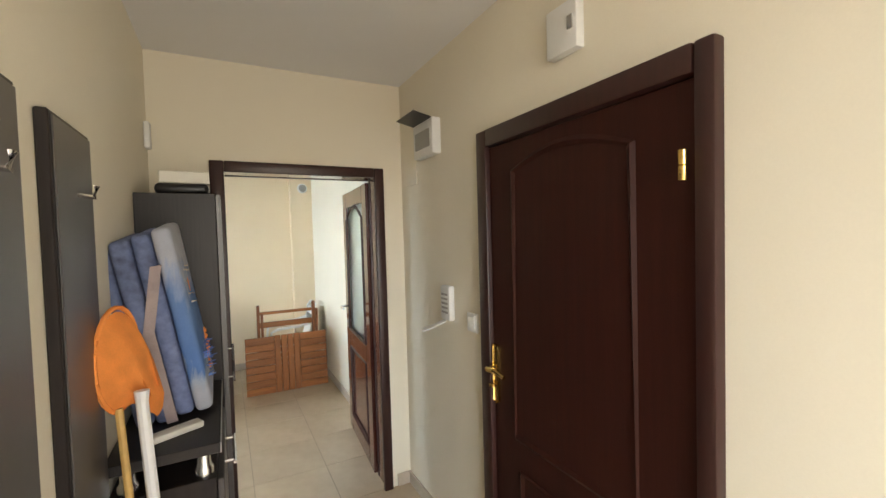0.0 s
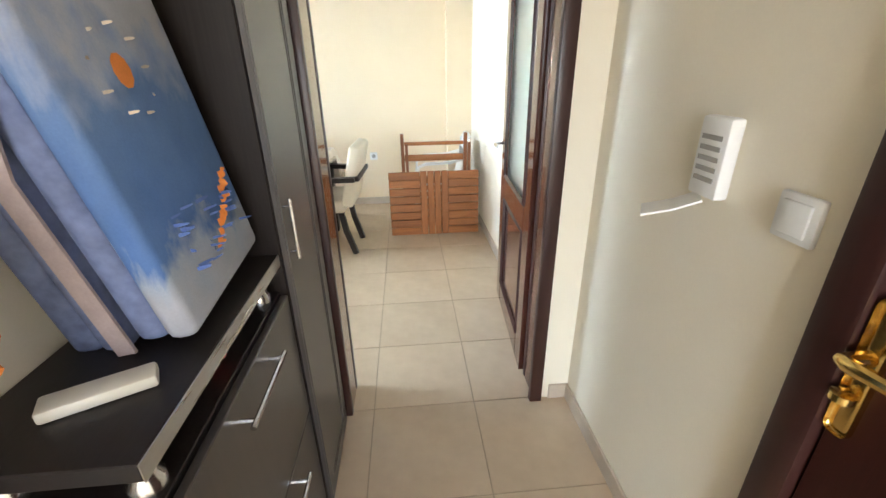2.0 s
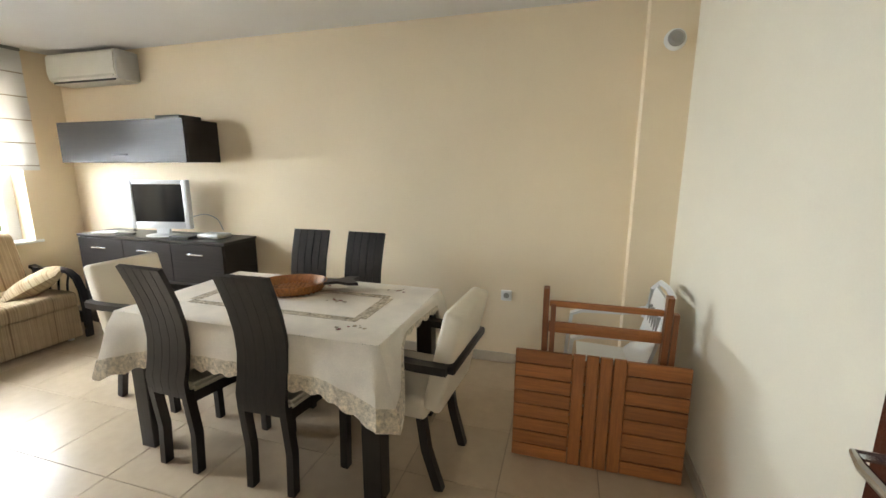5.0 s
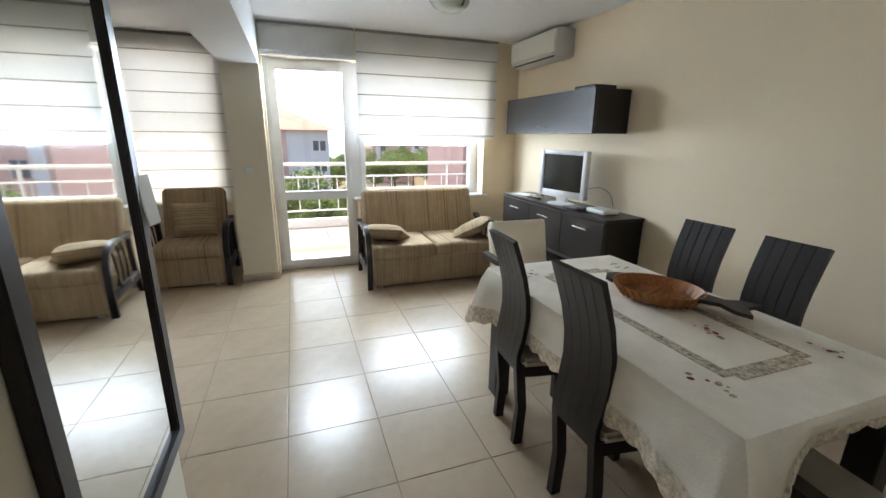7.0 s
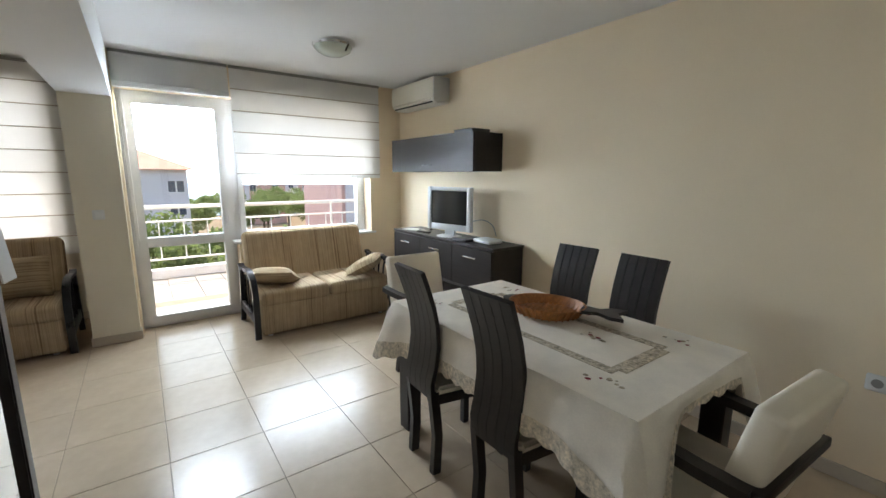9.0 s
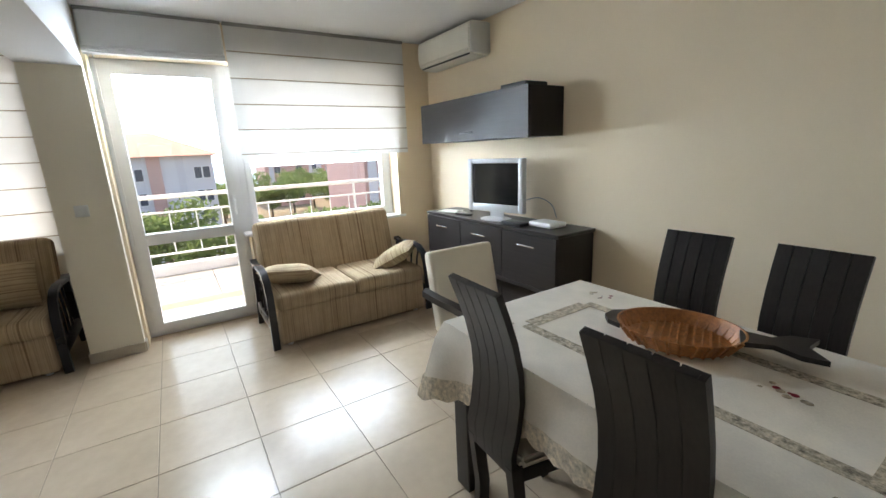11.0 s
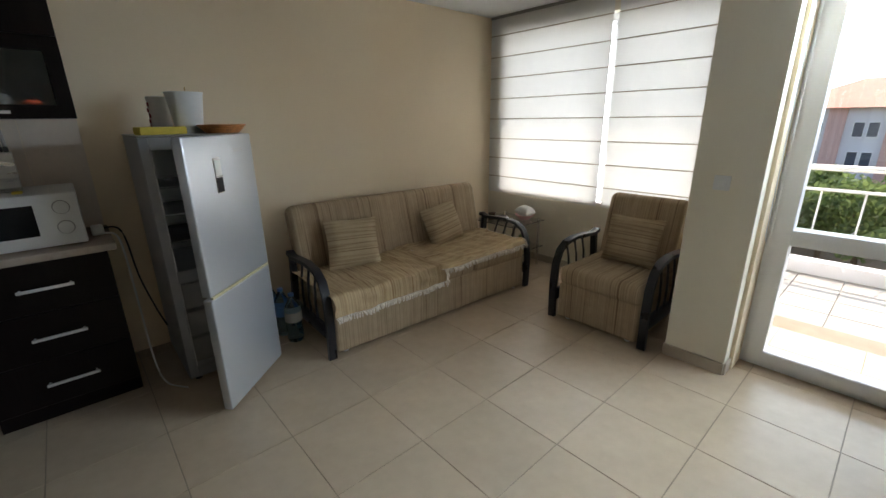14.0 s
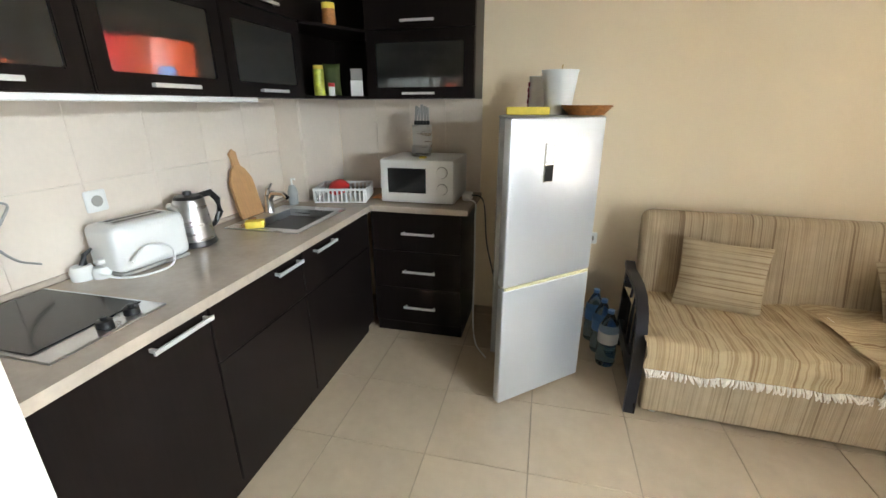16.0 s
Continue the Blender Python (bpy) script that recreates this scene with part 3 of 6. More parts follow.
def house(x0, x1, y0, y1, z0, z1, label, wall="facade", pitched=True, bays=None):
    t = thing("house", (x0 + x1) / 2, (y0 + y1) / 2, z0, label, "house", "far houses")
    part("wall", B(x0, x1, y0, y1, z0, z1), M[wall], t)
    bm = bmesh.new()
    if pitched:
        o, h = 0.7, 2.4
        lo = [bm.verts.new(p) for p in ((x0 - o, y0 - o, z1), (x1 + o, y0 - o, z1), (x1 + o, y1 + o, z1), (x0 - o, y1 + o, z1))]
        my = (y1 - y0) / 2 * 0.75
        hi = [bm.verts.new(((x0 + x1) / 2, y, z1 + h)) for y in (y0 + my, y1 - my)]
        for f in ((lo[0], lo[1], hi[0]), (lo[1], lo[2], hi[1], hi[0]), (lo[2], lo[3], hi[1]), (lo[3], lo[0], hi[0], hi[1]), lo[::-1]):
            bm.faces.new(f)
    else:
        box(bm, x0 - 0.3, x1 + 0.3, y0 - 0.3, y1 + 0.3, z1, z1 + 0.5)
    part("roof", bm, M["roof"] if pitched else M[wall], t)
    for p0, p1, w0, w1 in bays or ():
        part("pilaster", B(x1, x1 + 0.25, p0, p1, z0, z1), M["brick"], t)
        for z in np.arange(z0 + 0.2, z1 - 1.2, 2.15):
            for c in (w0, w1):
                w = part("window", B(x1 - 0.1, x1 + 0.04, c - 0.3, c + 0.3, z, z + 1.05), M["dark"], t)
                part("window_frame", ring(bmesh.new(), 0, x1 + 0.001, x1 + 0.09, c - 0.34, c + 0.34, z - 0.04, z + 1.09, 0.06), M["pvc"], w)
    n = 0 if bays else max(int((y1 - y0) / 3.2), 1)
    for k in range(n):
        y = y0 + (k + 0.5) * (y1 - y0) / n
        if k % 3 == 0:
            part("pilaster", B(x1, x1 + 0.25, y - 1.5, y - 0.6, z0, z1), M["brick" if wall == "facade" else "facade"], t)
        for z in np.arange(z0 + 1.2, z1 - 1.2, 2.9):
            w = part("window", B(x1 - 0.1, x1 + 0.06, y - 0.4, y + 0.75, z, z + 1.35), M["dark"], t)
            bm = bmesh.new()
            for q in ((y - 0.46, y - 0.40), (y + 0.75, y + 0.81), (y + 0.14, y + 0.20)):
                box(bm, x1 + 0.02, x1 + 0.09, q[0], q[1], z - 0.05, z + 1.4)
            part("window_frame", bm, M["pvc"], w)
    return t


house(-60, -46, -5.2, 6.9, -9, 1.9, "grey apartment house with terracotta pilasters and hipped red roof", bays=((-5.0, -4.0, -2.9, -2.1), (-1.6, -0.55, 0.25, 1.05), (1.73, 2.75, 5.6, 6.3)))
house(-52, -40, 19.7, 42, -9, 6.0, "terracotta apartment house with rows of windows", "brick", False)
house(-64, -48, -42, -18, -9, 6.5, "pink terracotta apartment house with hipped red roof", "brick")
house(-125, -112, 26, 48, -9, 1.2, "far grey house with a red hipped roof")
house(-105, -94, 20, 29, -9, 0.6, "far low house with a red roof", "brick")
house(-150, -138, 60, 90, -9, 2.5, "far pale flat-roofed block", "facade", False)


def leaf_cloud(bm, rng, c, r, n):
    for _ in range(n):
        d = Vector(rng.normal(size=3)).normalized() * r * rng.uniform(0.5, 1.05)
        p = Vector(c) + Vector((d.x, d.y, d.z * 0.75))
        a = Vector(rng.normal(size=3)).normalized() * rng.uniform(0.12, 0.26)
        e = a.cross(Vector(rng.normal(size=3))).normalized() * rng.uniform(0.08, 0.16)
        bm.faces.new([bm.verts.new(q) for q in (p - a, p + e, p + a, p - e)])


def tree(x, y, h, rng, label):
    t = thing("tree", x, y, -9, label, "tree", "trees below the balcony")
    bm = tube(bmesh.new(), [(x, y, -9), (x + 0.1, y, -9 + h * 0.3), (x - 0.1, y + 0.1, -9 + h * 0.6)], [0.22, 0.16, 0.07], 8)
    cl = []
    for k in range(7):
        a = k * 2.4
        e = (x + math.cos(a) * h * 0.24, y + math.sin(a) * h * 0.24, -9 + h * (0.5 + 0.06 * k))
        tube(bm, [(x, y, -9 + h * (0.3 + 0.03 * k)), e], [0.07, 0.02], 5)
        cl.append(e)
    part("trunk", bm, M["bark"], t)
    bm = bmesh.new()
    for c in cl:
        leaf_cloud(bm, rng, c, h * rng.uniform(0.15, 0.24), 420)
    part("crown", bm, M["leaf"], t)


rng = np.random.default_rng(4)
for k in range(16):
    y = -13 + 2.3 * k + rng.uniform(-0.8, 0.8)
    tree(-31 - rng.uniform(0, 11) if y < 7 else -15 - rng.uniform(0, 16), y, rng.uniform(6.0, 8.2), rng, "leafy green tree on the dry slope")
for k in range(18):
    tree(-62 - rng.uniform(0, 25), 9 + 2.6 * k + rng.uniform(-1, 1), rng.uniform(5.5, 8.5), rng, "leafy green tree far down the slope")

# ---- dining corner ----
def side_chair():
    """Dark slatted chair at the origin, facing +y."""
    t = thing("dining_chair", 0, 0, 0, "dark wenge chair with tall grooved curved back and cream seat", "chair", "chairs round the table")
    prof = [(0.0, 0.40), (-0.005, 0.48), (0.015, 0.56), (0.028, 0.66), (0.022, 0.76), (0.0, 0.86), (-0.03, 0.95), (-0.06, 1.03)]
    for k in range(5):
        w = 0.25 / 5
        bk = strap(bmesh.new(), [((k - 2) * w * (1 + 0.10 * (z - 0.4)), y - 0.02, z) for y, z in prof], (1, 0, 0), w - 0.002, 0.022)
        part("back_slat", bk, M["wenge"], t)
    part("back_panel", strap(bmesh.new(), [(0, y - 0.024, z) for y, z in prof], (1, 0, 0), 0.235, 0.012), M["wenge"], t)
    for s in (-1, 1):
        part("rear_leg", strap(bmesh.new(), [(s * 0.108, 0.0, 0), (s * 0.108, 0.012, 0.2), (s * 0.108, -0.012, 0.43)], (1, 0, 0), 0.034, 0.045), M["wenge"], t)
        part("front_leg", strap(bmesh.new(), [(s * 0.17, 0.38, 0), (s * 0.17, 0.38, 0.42)], (1, 0, 0), 0.036, 0.036), M["wenge"], t)
        part("seat_rail", strap(bmesh.new(), [(s * 0.115, 0.01, 0.395), (s * 0.17, 0.38, 0.395)], (0, 0, 1), 0.05, 0.022), M["wenge"], t)
    part("front_rail", B(-0.155, 0.155, 0.37, 0.39, 0.37, 0.42, 0.002), M["wenge"], t)
    bm = bmesh.new()
    v = [bm.verts.new(p) for z in (0.42, 0.462) for p in ((-0.135, 0.0, z), (0.135, 0.0, z), (0.19, 0.41, z), (-0.19, 0.41, z))]
    for f in ((3, 2, 1, 0), (4, 5, 6, 7), (0, 1, 5, 4), (1, 2, 6, 5), (2, 3, 7, 6), (3, 0, 4, 7)):
        bm.faces.new([v[i] for i in f])
    bmesh.ops.bevel(bm, geom=bm.edges[:], offset=0.014, segments=3, affect="EDGES")
    part("seat", bm, M["leather"], t, "cream padded seat")
    return t


chair = side_chair()
chair.matrix_basis = pose(-1.275, 4.19, 0, 0, 0, -3)
copy_thing(chair, pose(-0.745, 4.19, 0, 0, 0, 1))
copy_thing(chair, pose(-1.195, 5.20, 0, 0, 0, 183))
copy_thing(chair, pose(-0.785, 5.20, 0, 0, 0, 179))


def arm_chair():
    """Cream armchair with dark arms at the origin, facing +y."""
    t = thing("armchair", 0, 0, 0, "cream leatherette dining armchair with dark wooden arms and legs", "chair", "armchairs at the table ends")
    part("seat", B(-0.22, 0.22, -0.02, 0.46, 0.36, 0.47, 0.025, 3), M["leather"], t)
    bm = bmesh.new()
    box(bm, -0.215, 0.215, -0.045, 0.045, 0.0, 0.47, 0.022, 3)
    lean = pose(0, -0.04, 0.41, 13)
    for v in bm.verts:
        v.co = lean @ v.co
    part("backrest", bm, M["leather"], t)
    for s in (-1, 1):
        part("front_leg", strap(bmesh.new(), [(s * 0.19, 0.42, 0), (s * 0.19, 0.41, 0.38)], (1, 0, 0), 0.04, 0.04), M["wenge"], t)
        part("rear_leg", strap(bmesh.new(), [(s * 0.17, -0.07, 0), (s * 0.18, -0.01, 0.2), (s * 0.18, 0.02, 0.40)], (1, 0, 0), 0.036, 0.042), M["wenge"], t)
        part("arm", strap(bmesh.new(), [(s * 0.238, -0.13, 0.635), (s * 0.238, 0.0, 0.632), (s * 0.238, 0.20, 0.64), (s * 0.238, 0.44, 0.635)], (1, 0, 0), 0.05, 0.036), M["wenge"], t)
        part("arm_post", strap(bmesh.new(), [(s * 0.232, 0.38, 0.40), (s * 0.238, 0.40, 0.62)], (1, 0, 0), 0.03, 0.045), M["wenge"], t)
    part("arm_rear_bar", B(-0.24, 0.24, -0.16, -0.125, 0.617, 0.653, 0.006, 2), M["wenge"], t)
    return t


ac = arm_chair()
ac.matrix_basis = pose(-0.07, 4.584, 0, 0, 0, 86)
copy_thing(ac, pose(-2.14, 4.75, 0, 0, 0, -92))

table = thing("dining_table", -0.92, 4.63, 0, "dark wenge dining table with thick square legs", "table")
part("tabletop", B(-1.62, -0.22, 4.235, 5.035, 0.715, 0.755, 0.004), M["wengeh"], table)
for x in (-1.57, -0.27):
    for y in (4.29, 4.98):
        part("leg", B(x - 0.045, x + 0.045, y - 0.045, y + 0.045, 0, 0.715, 0.004), M["wenge"], table)
part("apron", B(-1.55, -0.29, 4.31, 4.96, 0.64, 0.71, 0.003), M["wenge"], table)


def drape(x0, x1, y0, y1, z, drop, flare, n=72):
    """Tablecloth: a flat top, sides that hang in soft folds and lower corners."""
    bm, cx, cy = bmesh.new(), (x0 + x1) / 2, (y0 + y1) / 2
    per = []
    for k in range(n):
        per.append((x0 + (x1 - x0) * k / n, y0, 0, -1))
    for k in range(n // 2):
        per.append((x1, y0 + (y1 - y0) * k / (n // 2), 1, 0))
    for k in range(n):
        per.append((x1 - (x1 - x0) * k / n, y1, 0, 1))
    for k in range(n // 2):
        per.append((x0, y1 - (y1 - y0) * k / (n // 2), -1, 0))
    N, rings = len(per), []
    for j in range(11):
        f, ring = j / 10, []
        for i, (x, y, nx, ny) in enumerate(per):
            corner = max(0, 1 - min(math.hypot(x - a, y - c) for a in (x0, x1) for c in (y0, y1)) / 0.24)
            dx, dy = (x - cx) / abs(x1 - cx), (y - cy) / abs(y1 - cy)
            ox, oy = nx, ny
            if corner > 0:
                ox, oy = ox * (1 - 0.3 * corner) + 0.7 * corner * dx, oy * (1 - 0.3 * corner) + 0.7 * corner * dy
            tucked = max(0, min(1, (y - y0 - 0.07) / 0.06, (y1 - 0.10 - y) / 0.06)) if nx > 0 else 0
            fold = 0.5 + 0.5 * math.sin(i * 0.42 + 1.3 * math.sin(i * 0.11))
            out = (0.012 * math.sin(min(f * 6, 1.57)) + f * flare * (0.25 + 0.75 * fold) + 0.05 * f * corner)
            hem = drop * (1 + 0.45 * corner ** 1.3 + 0.012 * math.sin(i * 1.5) + 0.06 * math.sin(i * 0.13)) * (1 - 0.75 * tucked)
            out -= 0.01 * f * tucked
            ring.append(bm.verts.new((x + ox * out, y + oy * out, z - hem * f + (0.002 if j == 0 else 0))))
        rings.append(ring)
    for u, w in zip(rings, rings[1:]):
        for k in range(N):
            bm.faces.new((u[k], u[(k + 1) % N], w[(k + 1) % N], w[k]))
    m = 24
    g = [[bm.verts.new((x0 + (x1 - x0) * i / m, y0 + (y1 - y0) * j / 14, z + 0.002 + 0.0015 * noise.noise(Vector((i * 0.7, j * 0.9, 3))))) for j in range(15)] for i in range(m + 1)]
    for i in range(m):
        for j in range(14):
            bm.faces.new((g[i][j], g[i + 1][j], g[i + 1][j + 1], g[i][j + 1]))
    return bm, rings, N


cloth = thing("tablecloth", -0.92, 4.63, 0.757, "cream tablecloth with lace bands and red embroidered flowers", "tablecloth")
bm, rings, N = drape(-1.632, -0.208, 4.222, 5.048, 0.758, 0.225, 0.024)
hem = [[v.co.copy() for v in r] for r in (rings[7], rings[10])]
part("cloth", bm, M["cloth"], cloth)
bm = bmesh.new()
top, low = ([bm.verts.new(p + Vector(((p.x + 0.92) * 0.006, (p.y - 4.63) * 0.012, 0))) for p in r] for r in hem)
mid = [bm.verts.new(a.co * 0.12 + b_.co * 0.88 + Vector((0, 0, -0.022 * abs(math.sin(i * 0.75))))) for i, (a, b_) in enumerate(zip(top, low))]
for k in range(N):
    bm.faces.new((top[k], top[(k + 1) % N], mid[(k + 1) % N], mid[k]))
part("lace_hem", bm, M["lacehem"] if "lacehem" in M else M.setdefault("lacehem", mat("cream_lace_hem", (0.66, 0.57, 0.45), 0.95, 0, 0.5, 55, 160, 0.9, spec=0.1)), cloth, "scalloped openwork lace hem")


def flat(bm, x0, x1, y0, y1, z):
    box(bm, x0, x1, y0, y1, z, z + 0.0018)


bm = bmesh.new()
ix0, ix1, iy0, iy1 = -1.40, -0.42, 4.45, 4.81
for q in ((ix0, ix1, iy0 - 0.022, iy0 + 0.022), (ix0, ix1, iy1 - 0.022, iy1 + 0.022), (ix0 - 0.03, ix0 + 0.03, iy0 + 0.023, iy1 - 0.023), (ix1 - 0.03, ix1 + 0.03, iy0 + 0.023, iy1 - 0.023)):
    flat(bm, *q, 0.7605)
part("lace_band", bm, M["lace2"] if "lace2" in M else M.setdefault("lace2", mat("openwork_lace_band", (0.50, 0.42, 0.32), 0.95, 0, 0.8, 70, 190, 1.0, spec=0.1)), cloth, "openwork lace band")
rg = np.random.default_rng(7)
for cx, cy in ((-0.40, 4.36), (-0.42, 4.93), (-1.45, 4.38), (-1.44, 4.92), (-0.66, 4.66), (-0.95, 4.36), (-0.9, 4.93)):
    for k in range(9):
        bm = bmesh.new()
        a, r = rg.uniform(0, math.tau), rg.uniform(0.0, 0.055)
        px, py = cx + r * math.cos(a) * 1.3, cy + r * math.sin(a)
        bmesh.ops.create_circle(bm, cap_ends=True, segments=7, radius=rg.uniform(0.005, 0.012), matrix=Matrix.Translation((px, py, 0.7635)))
        part("flower", bm, M["red"] if k % 3 == 0 else M["lace"], cloth)

tray = thing("fish_tray", -0.97, 4.73, 0.76, "woven bamboo fish-shaped tray with dark head and tail", "tray")
turn = pose(-0.985, 4.745, 0.765, 0, 0, 24)
bm = lathe(bmesh.new(), [(0.115, 0), (0.135, 0.006), (0.165, 0.055), (0.172, 0.06), (0.166, 0.06), (0.14, 0.014), (0.0, 0.011)], 0, 0, 0, 40)
for v in bm.verts:
    v.co = turn @ Vector((v.co.x * 1.12, v.co.y * 0.9, v.co.z))
part("basket", bm, M["bamboo"], tray)
bm = bmesh.new()
for k in range(-5, 6):
    h = 0.14 * math.sqrt(1 - (k / 6) ** 2)
    tube(bm, [turn @ Vector((k * 0.024, -h * 0.9, 0.016)), turn @ Vector((k * 0.024, h * 0.9, 0.016))], 0.005, 5)
part("weave", bm, M["bamboo"], tray)
bm = bmesh.new()
for k in range(30):
    a = k * math.tau / 30
    c, s = math.cos(a), math.sin(a)
    tube(bm, [turn @ Vector((0.137 * 1.12 * c, 0.137 * 0.9 * s, 0.006)), turn @ Vector((0.172 * 1.12 * c, 0.172 * 0.9 * s, 0.058))], 0.006, 5)
part("rim_slats", bm, M["bamboo"], tray)
for name, pts in (("tail", [(0.17, -0.05), (0.25, -0.03), (0.31, -0.075), (0.37, -0.08), (0.335, 0.0), (0.37, 0.075), (0.30, 0.07), (0.25, 0.03), (0.17, 0.05)]), ("head", [(-0.17, 0.075), (-0.215, 0.05), (-0.235, 0.0), (-0.215, -0.05), (-0.17, -0.075), (-0.185, 0.0)])):
    bm = bmesh.new()
    lo, hi = ([bm.verts.new(turn @ Vector((x, y, z))) for x, y in pts] for z in (0.042, 0.058))
    bm.faces.new(hi), bm.faces.new(lo[::-1])
    for k in range(len(pts)):
        bm.faces.new((lo[k], lo[(k + 1) % len(pts)], hi[(k + 1) % len(pts)], hi[k]))
    part(name, bm, M["wenge"], tray, "dark carved wood " + name)

# folding garden table leaning on a garden chair
gt = thing("folding_table", 0.66, 4.76, 0, "slatted teak folding table top standing on edge", "garden table")
lean = pose(0, 4.745, 0, -3)


def leant(*a, r=0.003):
    bm = B(*a, r=r)
    for v in bm.verts:
        v.co = lean @ v.co
    return bm


for h0 in (0.272, 0.662):
    for k in range(8):
        z = 0.006 + k * 0.0715
        if h0 < 0.5:
            part("slat", leant(h0, h0 + 0.27, 0, 0.02, z, z + 0.066), M["teak"], gt)
        else:
            part("slat", leant(h0 + 0.125, h0 + 0.395, 0, 0.02, z, z + 0.066), M["teak"], gt)
for x in (0.545, 0.608, 0.668, 0.729):
    part("centre_board", leant(x, x + 0.056, 0, 0.02, 0.004, 0.577), M["teakv2"] if "teakv2" in M else M.setdefault("teakv2", mat("oiled_teak_boards", (0.36, 0.125, 0.035), 0.42, 0, 0.3, 3, 25, 0.1, (30, 30, 1.5))), gt)
for z in (0.08, 0.47):
    part("batten", leant(0.28, 1.05, 0.021, 0.045, z, z + 0.04), M["teak"], gt)
gc = thing("garden_chair", 0.70, 4.9, 0, "folded dark teak garden chair behind the table top", "chair")
for x in (0.405, 0.945):
    part("post", strap(bmesh.new(), [(x, 4.93, 0), (x, 4.86, 0.45), (x, 4.825, 0.885)], (1, 0, 0), 0.028, 0.045), M["teakv"], gc)
    part("arm_support", strap(bmesh.new(), [(x + 0.035, 4.86, 0), (x + 0.035, 4.85, 0.80)], (1, 0, 0), 0.024, 0.04), M["teakv"], gc)
for z, h in ((0.80, 0.03), (0.68, 0.055), (0.50, 0.03), (0.3, 0.03)):
    part("crossbar", B(0.42, 0.93, 4.835, 4.858, z - h / 2, z + h / 2, 0.006, 2), M["teak"], gc)
for k in range(7):
    part("seat_slat", B(0.42, 0.93, 4.88, 4.895, 0.08 + 0.06 * k, 0.12 + 0.06 * k, 0.003), M["teak"], gc)

pc = thing("plastic_chair", 0.85, 5.35, 0, "white plastic garden armchair in the corner", "chair")
bm = bmesh.new()
strap(bm, [(0.80, 5.12, 0.40), (0.80, 5.42, 0.39), (0.80, 5.50, 0.47), (0.80, 5.55, 0.65), (0.80, 5.59, 0.84)], (1, 0, 0), 0.40, 0.02)
part("shell", bm, M["plastic"], pc)
tb = tube(bmesh.new(), [(0.58, 5.53, 0.62), (0.585, 5.57, 0.82), (0.64, 5.6, 0.875), (0.80, 5.605, 0.885), (0.96, 5.6, 0.875), (1.015, 5.57, 0.82), (1.02, 5.53, 0.62)], 0.017)
part("back_rim", tb, M["plastic"], pc)
for k in range(5):
    part("back_slot", B(0.67 + 0.06 * k, 0.685 + 0.06 * k, 5.535, 5.56, 0.56, 0.74), M["greyplastic"], pc)
for s, x in ((-1, 0.575), (1, 1.025)):
    part("arm", strap(bmesh.new(), [(x, 5.56, 0.68), (x, 5.4, 0.64), (x, 5.15, 0.63), (x, 5.08, 0.60), (x, 5.06, 0.4), (x, 5.04, 0.0)], (1, 0, 0), 0.055, 0.022), M["plastic"], pc)
    part("rear_leg", strap(bmesh.new(), [(x - s * 0.02, 5.52, 0.42), (x, 5.60, 0.0)], (1, 0, 0), 0.05, 0.03), M["plastic"], pc)

pc.matrix_basis = pose(0.79, 5.20, 0, 0, 0, -90) @ Matrix.Diagonal((0.92, 0.92, 0.92, 1))


def socket(x, y, z, axis, label="white wall socket outlet"):
    t = thing("wall_socket", x, y, z, label, "socket", "wall sockets")
    s = 0.04
    if axis == "y-":
        part("plate", B(x - s, x + s, y - 0.012, y, z - s, z + s, 0.008, 3), M["plastic"], t)
        part("well", lathe_y(x, y - 0.013, z, 0.021, 0.004), M["greyplastic"], t)
    elif axis == "y+":
        part("plate", B(x - s, x + s, y, y + 0.012, z - s, z + s, 0.008, 3), M["plastic"], t)
        part("well", lathe_y(x, y + 0.009, z, 0.021, 0.004), M["greyplastic"], t)
    else:
        part("plate", B(x - 0.012, x, y - s, y + s, z - s, z + s, 0.008, 3), M["plastic"], t)
        part("well", tube(bmesh.new(), [(x - 0.014, y, z), (x - 0.01, y, z)], 0.021, 16), M["greyplastic"], t)
    return t


def lathe_y(x, y, z, r, d):
    return tube(bmesh.new(), [(x, y, z), (x, y + d, z)], r, 16)


socket(0.085, YD, 0.53, "y-")
sm = thing("smoke_detector", 1.0, YD - 0.13, 2.17, "round white alarm detector on the wall column", "detector")
part("base", tube(bmesh.new(), [(1.01, YD - 0.165, 2.17), (1.01, YD - 0.13, 2.17)], [0.05, 0.06], 20), M["plastic"], sm)
part("cover", tube(bmesh.new(), [(1.01, YD - 0.185, 2.17), (1.01, YD - 0.166, 2.17)], [0.03, 0.045], 20), M["greyplastic"], sm)

# ---- sideboard wall ----
sb = thing("sideboard", -2.9, 5.57, 0, "dark wenge sideboard with three doors and metal handles", "sideboard")
part("body", B(-3.70, -2.10, 5.41, 5.757, 0.03, 0.845, 0.002), M["wenge"], sb)
part("top", B(-3.71, -2.085, 5.39, 5.758, 0.846, 0.868, 0.003), M["wengeh"], sb)
for k in range(3):
    x = -3.695 + 0.533 * k
    d = part("door", B(x, x + 0.527, 5.388, 5.408, 0.05, 0.838, 0.002), M["wengeh"], sb)
    part("handle", B(x + 0.18, x + 0.35, 5.366, 5.376, 0.752, 0.764, 0.003, 2), M["chrome"], d, "brushed metal bar handle")
    part("handle_foot", B(x + 0.19, x + 0.20, 5.376, 5.388, 0.754, 0.762), M["chrome"], d)
    part("handle_foot", B(x + 0.33, x + 0.34, 5.376, 5.388, 0.754, 0.762), M["chrome"], d)
part("plinth", B(-3.68, -2.12, 5.44, 5.75, 0, 0.029), M["black"], sb)
